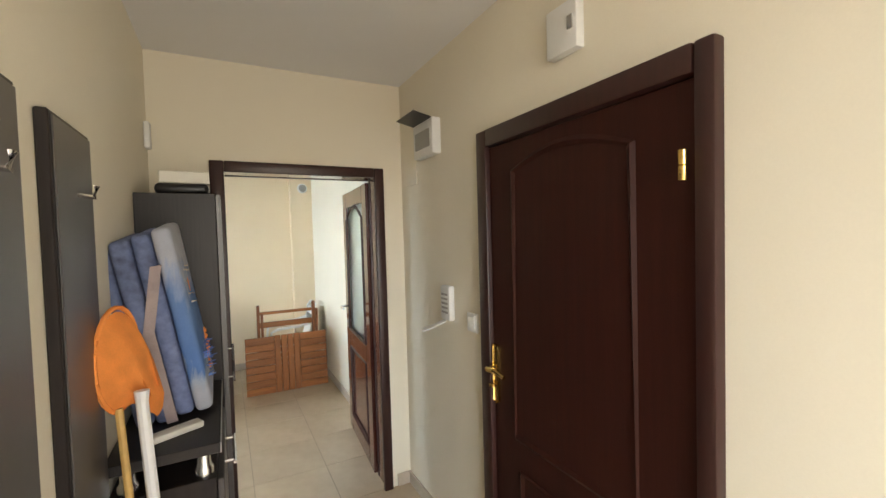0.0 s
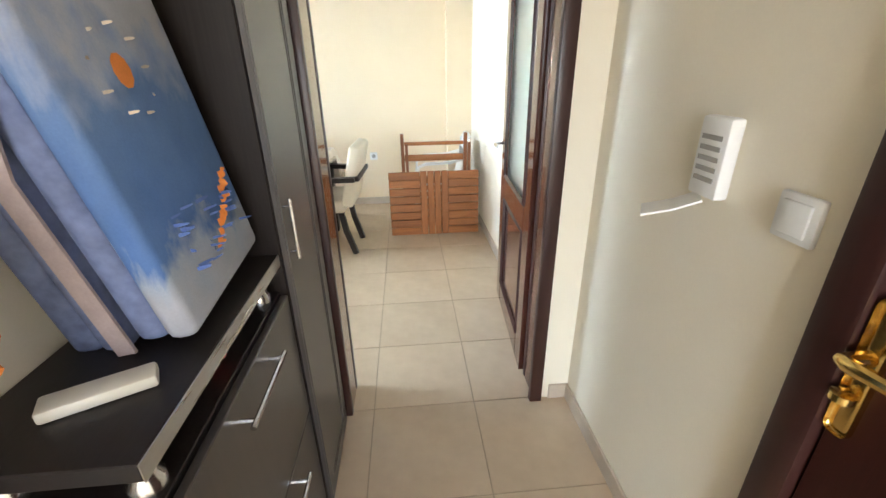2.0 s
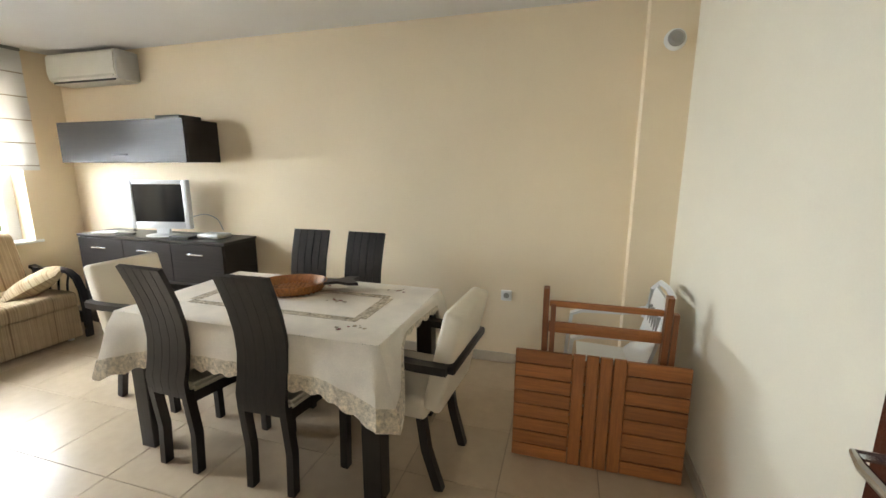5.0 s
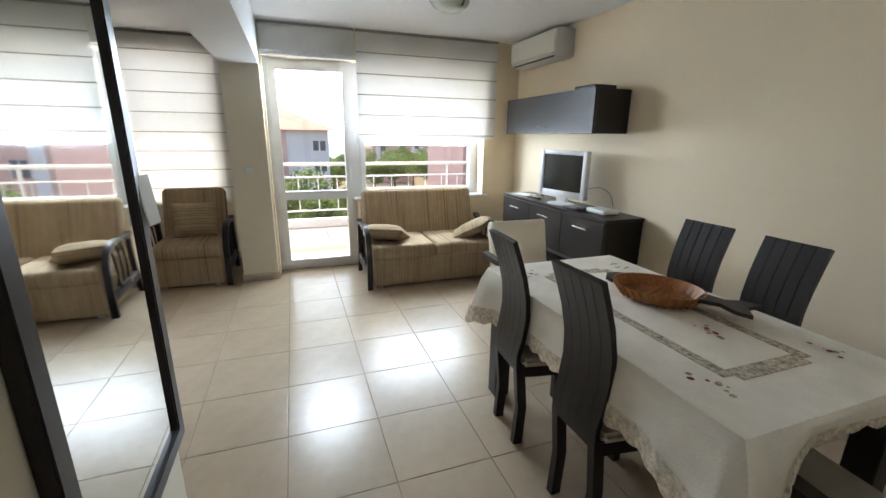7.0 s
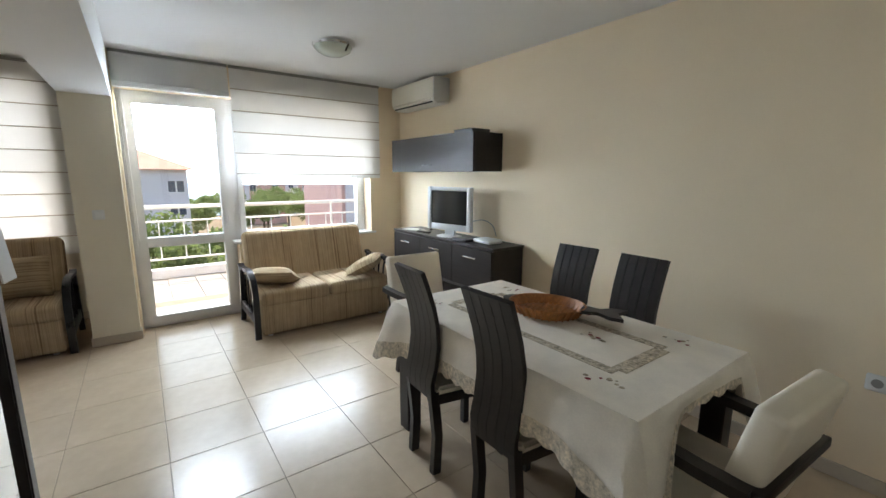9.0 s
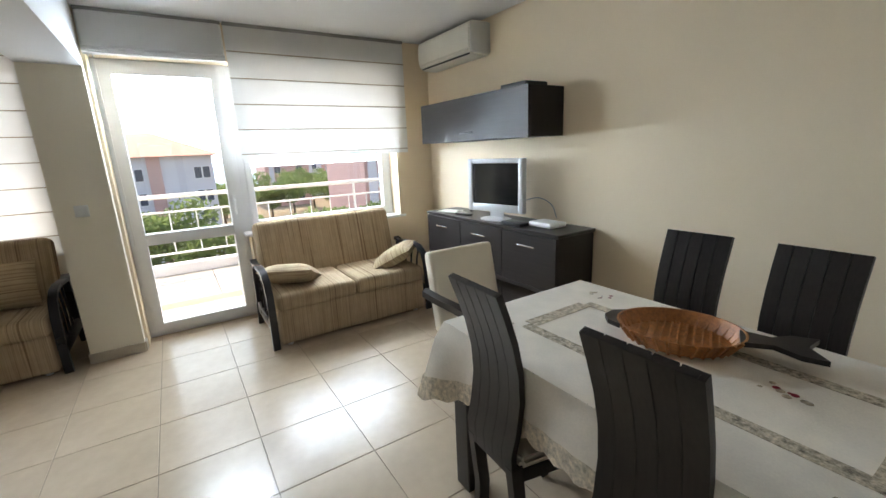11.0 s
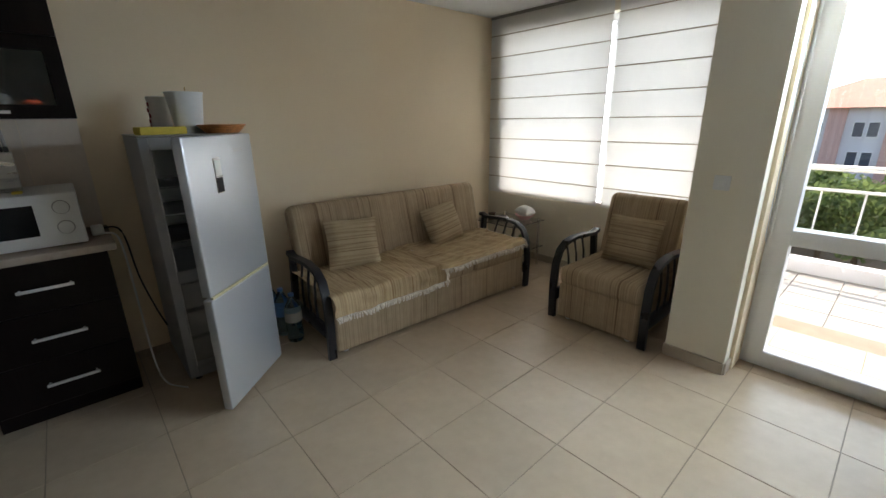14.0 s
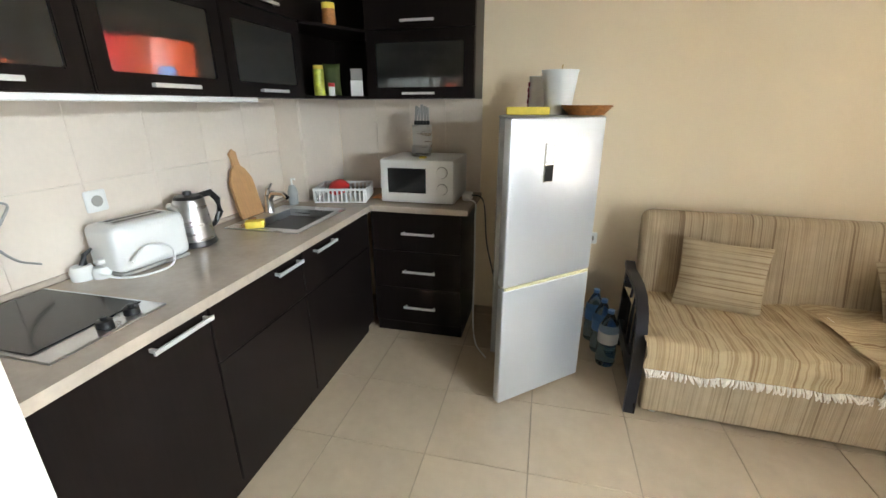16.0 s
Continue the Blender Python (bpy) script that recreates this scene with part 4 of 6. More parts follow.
wc = thing("wall_cabinet", -3.07, 5.6, 1.49, "long dark wenge wall cabinet with a flap door", "cabinet")
part("body", B(-3.79, -2.40, 5.452, 5.769, 1.49, 1.82, 0.002), M["wenge"], wc)
d = part("flap_door", B(-3.79, -2.40, 5.43, 5.45, 1.487, 1.823, 0.002), M["wengeh"], wc)
part("handle", B(-3.17, -3.0, 5.412, 5.420, 1.545, 1.557, 0.003, 2), M["darkplastic"], d)
part("handle_foot", B(-3.15, -3.14, 5.420, 5.43, 1.547, 1.555), M["darkplastic"], d)
part("handle_foot", B(-3.03, -3.02, 5.420, 5.43, 1.547, 1.555), M["darkplastic"], d)
for x0, x1, h, c, lab in ((-2.72, -2.47, 0.035, "darkplastic", "slim black set-top player lying on the cabinet"), (-3.05, -2.78, 0.015, "paper", "flat pale folder lying on the cabinet")):
    solid("device" if c == "darkplastic" else "folder", B(x0, x1, 5.47, 5.68, 1.821, 1.821 + h, 0.006, 2), M[c], lab, "device" if c == "darkplastic" else "folder")
tv = thing("television", -2.86, 5.55, 0.868, "small silver-framed flat television, switched off", "television")
turn = pose(-2.86, 5.53, 0, 0, 0, 12)


def turned(bm, m):
    for v in bm.verts:
        v.co = m @ v.co
    return bm


b = bmesh.new()
box(b, -0.27, -0.225, -0.02, 0.03, 0.93, 1.345, 0.006, 2), box(b, 0.225, 0.27, -0.02, 0.03, 0.93, 1.345, 0.006, 2), box(b, -0.224, 0.224, -0.019, 0.03, 1.31, 1.344, 0.006, 2), box(b, -0.224, 0.224, -0.019, 0.03, 0.931, 0.99, 0.006, 2)
part("bezel", turned(b, turn), M["silverp"] if "silverp" in M else M.setdefault("silverp", mat("silver_plastic", (0.66, 0.67, 0.69), 0.35, 0.2, 0.03, 6, 90, 0.02)), tv)
part("screen", turned(B(-0.223, 0.223, -0.012, 0.0, 0.991, 1.309), turn), M["screen"], tv)
part("back_shell", turned(B(-0.2, 0.2, 0.031, 0.085, 0.97, 1.30, 0.02, 3), turn), M["darkplastic"], tv)
part("neck", turned(B(-0.06, 0.06, 0.0, 0.03, 0.885, 0.932, 0.004), turn), M["silverp"], tv)
part("foot", turned(lathe(bmesh.new(), [(0.14, 0), (0.14, 0.006), (0.11, 0.014), (0.03, 0.02)], 0, 0, 0.869, 28), turn @ Matrix.Diagonal((1, 0.7, 1, 1))), M["silverp"], tv)
solid("router", B(-2.47, -2.25, 5.50, 5.66, 0.869, 0.905, 0.014, 3), M["plastic"], "low white plastic receiver box on the sideboard", "router")
solid("set_top_box", B(-2.66, -2.46, 5.41, 5.52, 0.869, 0.895, 0.005, 2), M["darkplastic"], "small black receiver on the sideboard", "receiver")
solid("remote_control", turned(B(-0.09, 0.09, -0.02, 0.02, 0.869, 0.888, 0.006, 2), pose(-3.22, 5.47, 0, 0, 0, 8)), M["darkplastic"], "black remote control on the sideboard", "remote")
solid("remote_control", turned(B(-0.09, 0.09, -0.02, 0.02, 0.869, 0.888, 0.006, 2), pose(-3.32, 5.53, 0, 0, 0, -15)), M["greyplastic"], "grey remote control on the sideboard", "remote")
solid("leaflet", turned(B(-0.1, 0.1, -0.07, 0.07, 0.869, 0.874), pose(-3.52, 5.53, 0, 0, 0, 20)), M["paper"], "white paper leaflets on the sideboard", "papers")
solid("antenna", tube(bmesh.new(), [(-3.36, 5.66, 0.869), (-3.36, 5.66, 0.885), (-3.36, 5.66, 1.09)], [0.02, 0.006, 0.004], 8), M["darkplastic"], "thin black antenna standing on the sideboard", "antenna")
solid("cable", tube(bmesh.new(), smooth_line([(-2.72, 5.62, 1.0), (-2.64, 5.66, 1.03), (-2.55, 5.70, 1.045), (-2.45, 5.72, 1.0), (-2.40, 5.72, 0.91)]), 0.004, 6), M["greyplastic"], "thin grey cable behind the television", "cable")
solid("cable", tube(bmesh.new(), smooth_line([(-3.72, 5.70, 0.35), (-3.80, 5.68, 0.18), (-3.86, 5.62, 0.02), (-3.78, 5.52, 0.006), (-3.88, 5.42, 0.006), (-3.80, 5.36, 0.006)]), 0.005, 6), M["darkplastic"], "loose black cable on the floor by the sideboard", "cable")

ac = thing("air_conditioner", -3.7, 5.66, 2.18, "cream split air conditioner high on the wall", "air conditioner")
bm = bmesh.new()
prof = [(5.769, 2.17), (5.62, 2.17), (5.575, 2.20), (5.56, 2.26), (5.565, 2.40), (5.60, 2.425), (5.769, 2.425)]
lo, hi = ([bm.verts.new((x, y, z)) for y, z in prof] for x in (-4.02, -3.20))
bm.faces.new(lo), bm.faces.new(hi[::-1])
for k in range(7):
    bm.faces.new((lo[k], lo[(k + 1) % 7], hi[(k + 1) % 7], hi[k]))
bmesh.ops.bevel(bm, geom=bm.edges[:], offset=0.008, segments=2, affect="EDGES")
part("body", bm, M["acwhite"] if "acwhite" in M else M.setdefault("acwhite", mat("aged_cream_plastic", (0.72, 0.69, 0.6), 0.4, 0, 0.03, 5, 80, 0.02)), ac)
part("outlet_slot", turned(B(-0.37, 0.37, -0.004, 0.004, -0.012, 0.012), pose(-3.61, 5.592, 2.185, -38)), M["darkplastic"], ac)
part("flap", turned(B(-0.38, 0.38, -0.003, 0.004, -0.028, 0.0, 0.002), pose(-3.61, 5.572, 2.225, -18)), M["acwhite"], ac)
part("side_cap", B(-3.202, -3.185, 5.57, 5.769, 2.18, 2.415, 0.008, 2), M["greyplastic2"] if "greyplastic2" in M else M.setdefault("greyplastic2", mat("light_grey_plastic", (0.55, 0.54, 0.5), 0.4, 0, 0.03, 5, 80, 0.02)), ac)

cl = thing("ceiling_light", -2.95, 4.46, ZC, "frosted glass dome ceiling light with metal clips", "ceiling light")
part("base", lathe(bmesh.new(), [(0.10, 0), (0.11, 0.03)], -2.95, 4.46, ZC - 0.03, 28), M["chrome"], cl)
part("shade", lathe(bmesh.new(), [(0.02, 0), (0.08, 0.012), (0.13, 0.04), (0.145, 0.07)], -2.95, 4.46, ZC - 0.10, 32), M["milk"] if "milk" in M else M.setdefault("milk", mat("milky_glass", (0.62, 0.68, 0.62), 0.2, 0, 0.05, 5, 60, 0)), cl, "frosted glass dome")
for k in range(3):
    a = k * math.tau / 3 + 0.4
    c, s = math.cos(a), math.sin(a)
    part("clip", strap(bmesh.new(), [(-2.95 + c * 0.155, 4.46 + s * 0.155, ZC - 0.01), (-2.95 + c * 0.16, 4.46 + s * 0.16, ZC - 0.03), (-2.95 + c * 0.125, 4.46 + s * 0.125, ZC - 0.075)], (-s, c, 0), 0.016, 0.004), M["chrome"], cl)


# ---- sofas ----
def sofa(name, width, depth, seats, label, cushions, group, mats, seat_split=True, arm_depth=None):
    """An upholstered seat at the origin: front edge on y = 0 facing -y, width along x; curved black arms."""
    t = thing(name, 0, 0, 0, label, name.replace("_", " "), group)
    back, stripe = depth, M[mats]
    w2 = width / 2
    part("base", B(-w2 + 0.05, w2 - 0.05, 0.006, 0.58, 0.022, 0.30, 0.02, 3), stripe, t)
    for k in range(seats):
        a = -w2 + 0.045 + (width - 0.09) * k / seats
        bm = B(a + 0.002, a + (width - 0.09) / seats - 0.002, -0.01, 0.62, 0.285, 0.425, 0.045, 4)
        part("seat_cushion", bm, stripe, t)
    bm = B(-w2 + 0.05, w2 - 0.05, -0.07, 0.07, 0, 0.56, 0.055, 4)
    part("backrest", turned(bm, pose(0, 0.60, 0.34, -14)), stripe, t)
    for s in (-1, 1):
        x = s * (w2 - 0.005)
        top = [(x, 0.01, 0), (x, 0.0, 0.25), (x, 0.015, 0.42), (x, 0.06, 0.52), (x, 0.14, 0.57), (x, 0.26, 0.585), (x, 0.42, 0.575), (x, 0.52, 0.565), (x, 0.60, 0.585)]
        part("arm", strap(bmesh.new(), top, (1, 0, 0), 0.052, 0.028), M["armblack"], t)
        part("rear_post", strap(bmesh.new(), [(x, 0.66, 0), (x, 0.58, 0.3), (x, 0.55, 0.565)], (1, 0, 0), 0.045, 0.035), M["armblack"], t)
        part("lower_rail", B(x - 0.015, x + 0.015, 0.02, 0.62, 0.13, 0.22, 0.005, 2), M["armblack"], t)
        for k in range(3):
            y = 0.14 + 0.11 * k
            part("spindle", tube(bmesh.new(), [(x, y + 0.05, 0.21), (x, y + 0.065, 0.32), (x, y + 0.045, 0.45), (x, y, 0.575)], 0.009, 7), M["armblack"], t)
    for s in (-1, 1):
        for y in (0.06, 0.52):
            part("foot", lathe(bmesh.new(), [(0.02, 0), (0.024, 0.018), (0.022, 0.024)], s * (w2 - 0.12), y, 0, 12), M["plastic"], t)
    return t


M["sofa_zz"] = striped("striped_cushion", 2, [(0.23, 0.15, 0.085), (0.42, 0.315, 0.20), (0.47, 0.365, 0.24), (0.29, 0.2, 0.12), (0.46, 0.35, 0.225)], 0.022)


def cushion(m, w, h, label):
    ob = new("cushion", mesh_of("cushion", pillow(bmesh.new(), Matrix.Identity(4), w, h, 0.15), M["sofa_zz"]))
    ob.matrix_basis = m
    return tagged(ob, label, "cushion", "scatter cushions")


s = sofa("sofa", 1.36, 0.74, 2, "two-seat striped beige sofa with curved black arms", (), "sofas", "sofa_x")
s.matrix_basis = pose(-3.455, 4.54, 0, 0, 0, 90)
cushion(pose(-3.72, 4.09, 0.50, 68, 0, 62), 0.42, 0.40, "striped cushion lying against the sofa's arm")
cushion(pose(-3.70, 5.02, 0.50, 62, 0, 140), 0.42, 0.40, "striped cushion leaning over the sofa's arm")
s = sofa("sofa_chair", 0.70, 0.74, 1, "striped beige easy chair with curved black arms", (), "sofas", "sofa_x")
s.matrix_basis = pose(-4.03, 2.225, 0, 0, 0, 90)
s["category"] = "easy chair"
cushion(pose(-4.45, 2.25, 0.60, -18, 0, 90), 0.40, 0.36, "striped cushion on the easy chair")
s = sofa("sofa", 1.90, 0.80, 3, "long striped beige sofa covered with two throws", (), "sofas", "sofa_x")
s.matrix_basis = pose(-3.43, 1.33, 0, 0, 0, 177.2)
cushion(pose(-2.93, 0.86, 0.60, -18, 4, 174), 0.42, 0.38, "striped square cushion against the sofa's back")
cushion(pose(-3.80, 0.885, 0.60, -18, -8, 184), 0.40, 0.36, "striped square cushion against the sofa's back")


def throw(x0, x1, y0, y1, z, seed, over, label, weave="throw"):
    """A woven blanket crumpled over the seat, hanging over its front edge."""
    t = thing("throw", (x0 + x1) / 2, (y0 + y1) / 2, z, label, "blanket", "throws")
    bm, g, n, m = bmesh.new(), [], 48, 36
    for i in range(n + 1):
        row = []
        for j in range(m + 1):
            u, d = x0 + (x1 - x0) * i / n, (y1 - y0 + over) * j / m
            k = noise.noise(Vector((u * 5, d * 11, seed))) + 0.5 * noise.noise(Vector((u * 13, d * 17, seed + 5)))
            ridge = abs(noise.noise(Vector((u * 9 + d * 3, d * 2, seed + 9))))
            flat_len = y1 - y0
            if d < flat_len:
                row.append(bm.verts.new((u + 0.012 * k, y0 + d, z + 0.012 + 0.014 * k + 0.028 * ridge)))
            else:
                f = d - flat_len
                q = min(f / 0.06, 1.57)
                row.append(bm.verts.new((u + 0.02 * k, y1 + 0.03 * math.sin(q) + 0.018 * abs(k), z + 0.012 - max(f - 0.02, 0) + 0.01 * k + 0.02 * ridge * max(0, 1 - f / 0.05))))
        g.append(row)
    for i in range(n):
        for j in range(m):
            bm.faces.new((g[i][j], g[i + 1][j], g[i + 1][j + 1], g[i][j + 1]))
    edge = [g[i][m].co.copy() for i in range(n + 1)]
    side = [g[0][j].co.copy() for j in range(m + 1)]
    part("cloth", bm, M[weave], t)
    bm = bmesh.new()
    rr = np.random.default_rng(seed)
    for line in (edge, side):
        for a, c in zip(line, line[1:]):
            for q in (0.1, 0.6):
                p = a.lerp(c, q) + Vector((0, 0.004, 0.0))
                e = Vector(rr.normal(size=3)) * 0.006
                tube(bm, [p, p + Vector((e.x, 0.006 + abs(e.y), -0.016)), p + Vector((2 * e.x, 0.008 + abs(e.y), -0.034))], [0.004, 0.005, 0.003], 4)
    part("fringe", bm, M["cloth"], t, "cream knotted fringe")


throw(-3.42, -2.50, 0.72, 1.315, 0.425, 3, 0.15, "striped woven throw crumpled over the sofa seat")
throw(-4.33, -3.36, 0.76, 1.36, 0.437, 11, 0.05, "second striped woven throw with tasselled edge", "throw_across")

# ---- glass side table in the alcove ----
st = thing("side_table", -4.72, 0.9, 0, "small glass side table with chrome legs, cluttered", "side table")
for z in (0.20, 0.47):
    part("glass_shelf", B(-4.98, -4.50, 0.60, 1.12, z, z + 0.008, 0.002), M["glass"], st).visible_shadow = False
for x in (-4.94, -4.54):
    for y in (0.64, 1.08):
        part("leg", tube(bmesh.new(), [(x, y, 0), (x, y, 0.50)], 0.014, 10), M["chrome"], st)
solid("ashtray", lathe(bmesh.new(), [(0.05, 0), (0.06, 0.025), (0.05, 0.025), (0.04, 0.01)], -4.72, 0.78, 0.479, 20), M["darkplastic"], "dark round ashtray on the glass table", "ashtray")
solid("bowl", lathe(bmesh.new(), [(0.05, 0), (0.10, 0.05), (0.095, 0.05), (0.045, 0.006)], -4.86, 0.96, 0.479, 22), M["pinkp"] if "pinkp" in M else M.setdefault("pinkp", mat("pink_plastic", (0.75, 0.42, 0.4), 0.4)), "pale pink plastic bowl on the glass table", "bowl")
solid("plastic_bag", pillow(bmesh.new(), pose(-4.87, 0.96, 0.56, 80), 0.16, 0.16, 0.1), M["plastic"], "crumpled clear plastic bag in the bowl", "bag")
solid("coffee_pot", lathe(bmesh.new(), [(0.04, 0), (0.032, 0.05), (0.04, 0.065)], -4.63, 0.72, 0.479, 16), M["bark"], "small brown coffee pot on the glass table", "pot")
solid("jar", lathe(bmesh.new(), [(0.05, 0), (0.055, 0.08), (0.045, 0.1)], -4.86, 0.96, 0.209, 18), M["leaf"], "green packet on the lower glass shelf", "jar")
solid("magazine", B(-4.72, -4.53, 0.8, 1.05, 0.209, 0.222, 0.002), M["paper"], "white magazines on the lower glass shelf", "magazines")
sw = thing("light_switch", -4.3, 2.69, 1.12, "white switch plate on the pillar", "switch")
part("plate", B(-4.1, -4.09, 2.80, 2.88, 1.08, 1.16, 0.004, 2), M["plastic"], sw)
part("rocker", B(-4.09, -4.085, 2.815, 2.865, 1.095, 1.145, 0.002), M["plastic"], sw)
cord = solid("blind_cord", tube(bmesh.new(), [(-4.16, 3.06, 2.16), (-4.16, 3.065, 1.4), (-4.155, 3.07, 0.86), (-4.155, 3.08, 0.80), (-4.155, 3.09, 0.86), (-4.16, 3.085, 2.16)], 0.003, 5), M["plastic"], "white looped blind cord beside the balcony door", "cord")

# ---- mirror on the partition ----
mi = thing("wall_mirror", -0.72, 2.83, 0.50, "tall wall mirror in a dark wooden frame", "mirror")
part("mirror_glass", B(-1.00, -0.445, 2.822, 2.832, 0.545, 1.93), M["mirror"], mi)
part("frame", ring(bmesh.new(), 1, 2.812, 2.845, -1.045, -0.40, 0.50, 1.98, 0.05), M["wenge"], mi)
solid("leaflet", turned(B(-0.035, 0.035, -0.002, 0.002, -0.07, 0.07), pose(-1.05, 2.853, 1.27, 6, 0, -8)), M["paper"], "printed card tucked into the mirror frame", "card")

# ---- kitchen ----
def bar_handle(parent, a, c, out):
    """A flat metal bar handle between two points, standing off along out."""
    a, c, o = Vector(a), Vector(c), Vector(out)
    d = (c - a).normalized()
    bm = strap(bmesh.new(), [a + o, c + o], d.cross(o.normalized()), 0.014, 0.007)
    for p in (a + d * 0.012, c - d * 0.012):
        strap(bm, [p, p + o * 0.95], d, 0.008, 0.012)
    return part("handle", bm, M["alu"], parent, "pale aluminium bar handle")


def base_unit(y0, y1, label, fronts):
    t = thing("base_cabinet", -0.64, (y0 + y1) / 2, 0, label, "kitchen cabinet", "kitchen base cabinets")
    part("carcass", B(-0.925, -0.36, y0 + 0.001, y1 - 0.001, 0.09, 0.845), M["black"], t)
    part("plinth", B(-0.90, -0.36, y0 + 0.001, y1 - 0.001, 0, 0.089), M["black"], t)
    for z0, z1, h in fronts:
        d = part("door", B(-0.945, -0.927, y0 + 0.003, y1 - 0.003, z0, z1, 0.002), M["black"], t)
        if h:
            bar_handle(d, (-0.945, h[0], h[2]), (-0.945, h[1], h[2]), (-0.028, 0, 0))
    return t


base_unit(2.15, 2.70, "black oven housing with one tall door under the hob", [(0.095, 0.842, (2.16, 2.38, 0.815))])
base_unit(1.59, 2.148, "black base cabinet with drawer and door beside the hob", [(0.095, 0.62, None), (0.624, 0.842, (1.62, 1.80, 0.81))])
base_unit(0.84, 1.588, "black sink cabinet in the kitchen corner", [(0.095, 0.62, None), (0.624, 0.842, (1.30, 1.50, 0.81))])
t = thing("drawer_unit", -1.25, 0.55, 0, "black kitchen unit with three drawers", "kitchen cabinet", "kitchen base cabinets")
part("carcass", B(-1.53, -0.947, 0.29, 0.80, 0.09, 0.845), M["black"], t)
part("plinth", B(-1.53, -0.95, 0.29, 0.78, 0, 0.089), M["black"], t)
for z0, z1 in ((0.095, 0.34), (0.344, 0.59), (0.594, 0.842)):
    d = part("drawer", B(-1.528, -0.96, 0.802, 0.82, z0, z1, 0.002), M["black"], t)
    bar_handle(d, (-1.37, 0.82, z1 - 0.125), (-1.16, 0.82, z1 - 0.125), (0, 0.028, 0))
b = bmesh.new()
wt = thing("worktop", -0.66, 1.6, 0.846, "beige stone-look worktop running round the kitchen corner", "worktop")
box(b, -0.962, -0.355, 0.835, 1.0, 0.846, 0.882), box(b, -0.962, -0.355, 1.44, 2.705, 0.846, 0.882), box(b, -0.962, -0.86, 1.0, 1.44, 0.846, 0.882), box(b, -0.50, -0.355, 1.0, 1.44, 0.846, 0.882)
bmesh.ops.remove_doubles(b, verts=b.verts, dist=1e-5)
part("long_run", b, M["counter"], wt)
part("short_run", B(-1.57, -0.525, 0.285, 0.834, 0.846, 0.882, 0.003, 2), M["counter"], wt)
part("upstand", B(-0.372, -0.352, 0.80, 2.705, 0.883, 0.905, 0.004), M["counter"], wt)
b = bmesh.new()
box(b, -0.86, -0.83, 0.96, 1.47, 0.882, 0.887), box(b, -0.53, -0.45, 0.96, 1.47, 0.882, 0.887), box(b, -0.83, -0.53, 0.96, 1.03, 0.882, 0.887), box(b, -0.83, -0.53, 1.42, 1.47, 0.882, 0.887)
box(b, -0.832, -0.826, 1.03, 1.42, 0.74, 0.884), box(b, -0.534, -0.528, 1.03, 1.42, 0.74, 0.884), box(b, -0.83, -0.53, 1.024, 1.03, 0.74, 0.884), box(b, -0.83, -0.53, 1.42, 1.426, 0.74, 0.884), box(b, -0.83, -0.53, 1.03, 1.42, 0.735, 0.741)
sink = thing("sink", -0.66, 1.22, 0.88, "inset stainless steel kitchen sink", "sink")
part("bowl", b, M["steel"], sink)
part("drain", lathe(bmesh.new(), [(0.04, 0), (0.04, 0.004), (0.02, 0.005)], -0.68, 1.22, 0.741, 20), M["chrome"], sink)
tap = thing("tap", -0.47, 1.16, 0.887, "chrome kitchen mixer tap", "tap")
part("body", lathe(bmesh.new(), [(0.028, 0), (0.026, 0.01), (0.022, 0.09), (0.024, 0.10)], -0.48, 1.14, 0.887, 18), M["chrome"], tap)
part("spout", tube(bmesh.new(), [(-0.48, 1.14, 0.95), (-0.52, 1.15, 1.0), (-0.60, 1.17, 1.005), (-0.63, 1.18, 0.985)], [0.016, 0.015, 0.013, 0.013], 12), M["chrome"], tap)
part("lever", tube(bmesh.new(), [(-0.48, 1.14, 0.985), (-0.475, 1.13, 1.02), (-0.50, 1.125, 1.05)], [0.018, 0.014, 0.006], 10), M["chrome"], tap)
hob = thing("hob", -0.62, 2.40, 0.882, "black glass two-plate hob with steel rim", "hob")
part("rim", B(-0.88, -0.385, 2.23, 2.56, 0.882, 0.889, 0.003), M["steel"], hob)
part("glass", B(-0.80, -0.40, 2.245, 2.545, 0.8895, 0.893, 0.001), M["screen"], hob)
for y in (2.33, 2.41):
    part("knob", lathe(bmesh.new(), [(0.021, 0), (0.02, 0.02), (0.008, 0.022), (0.008, 0.03)], -0.84, y - 0.02, 0.8895, 18), M["darkplastic"], hob)


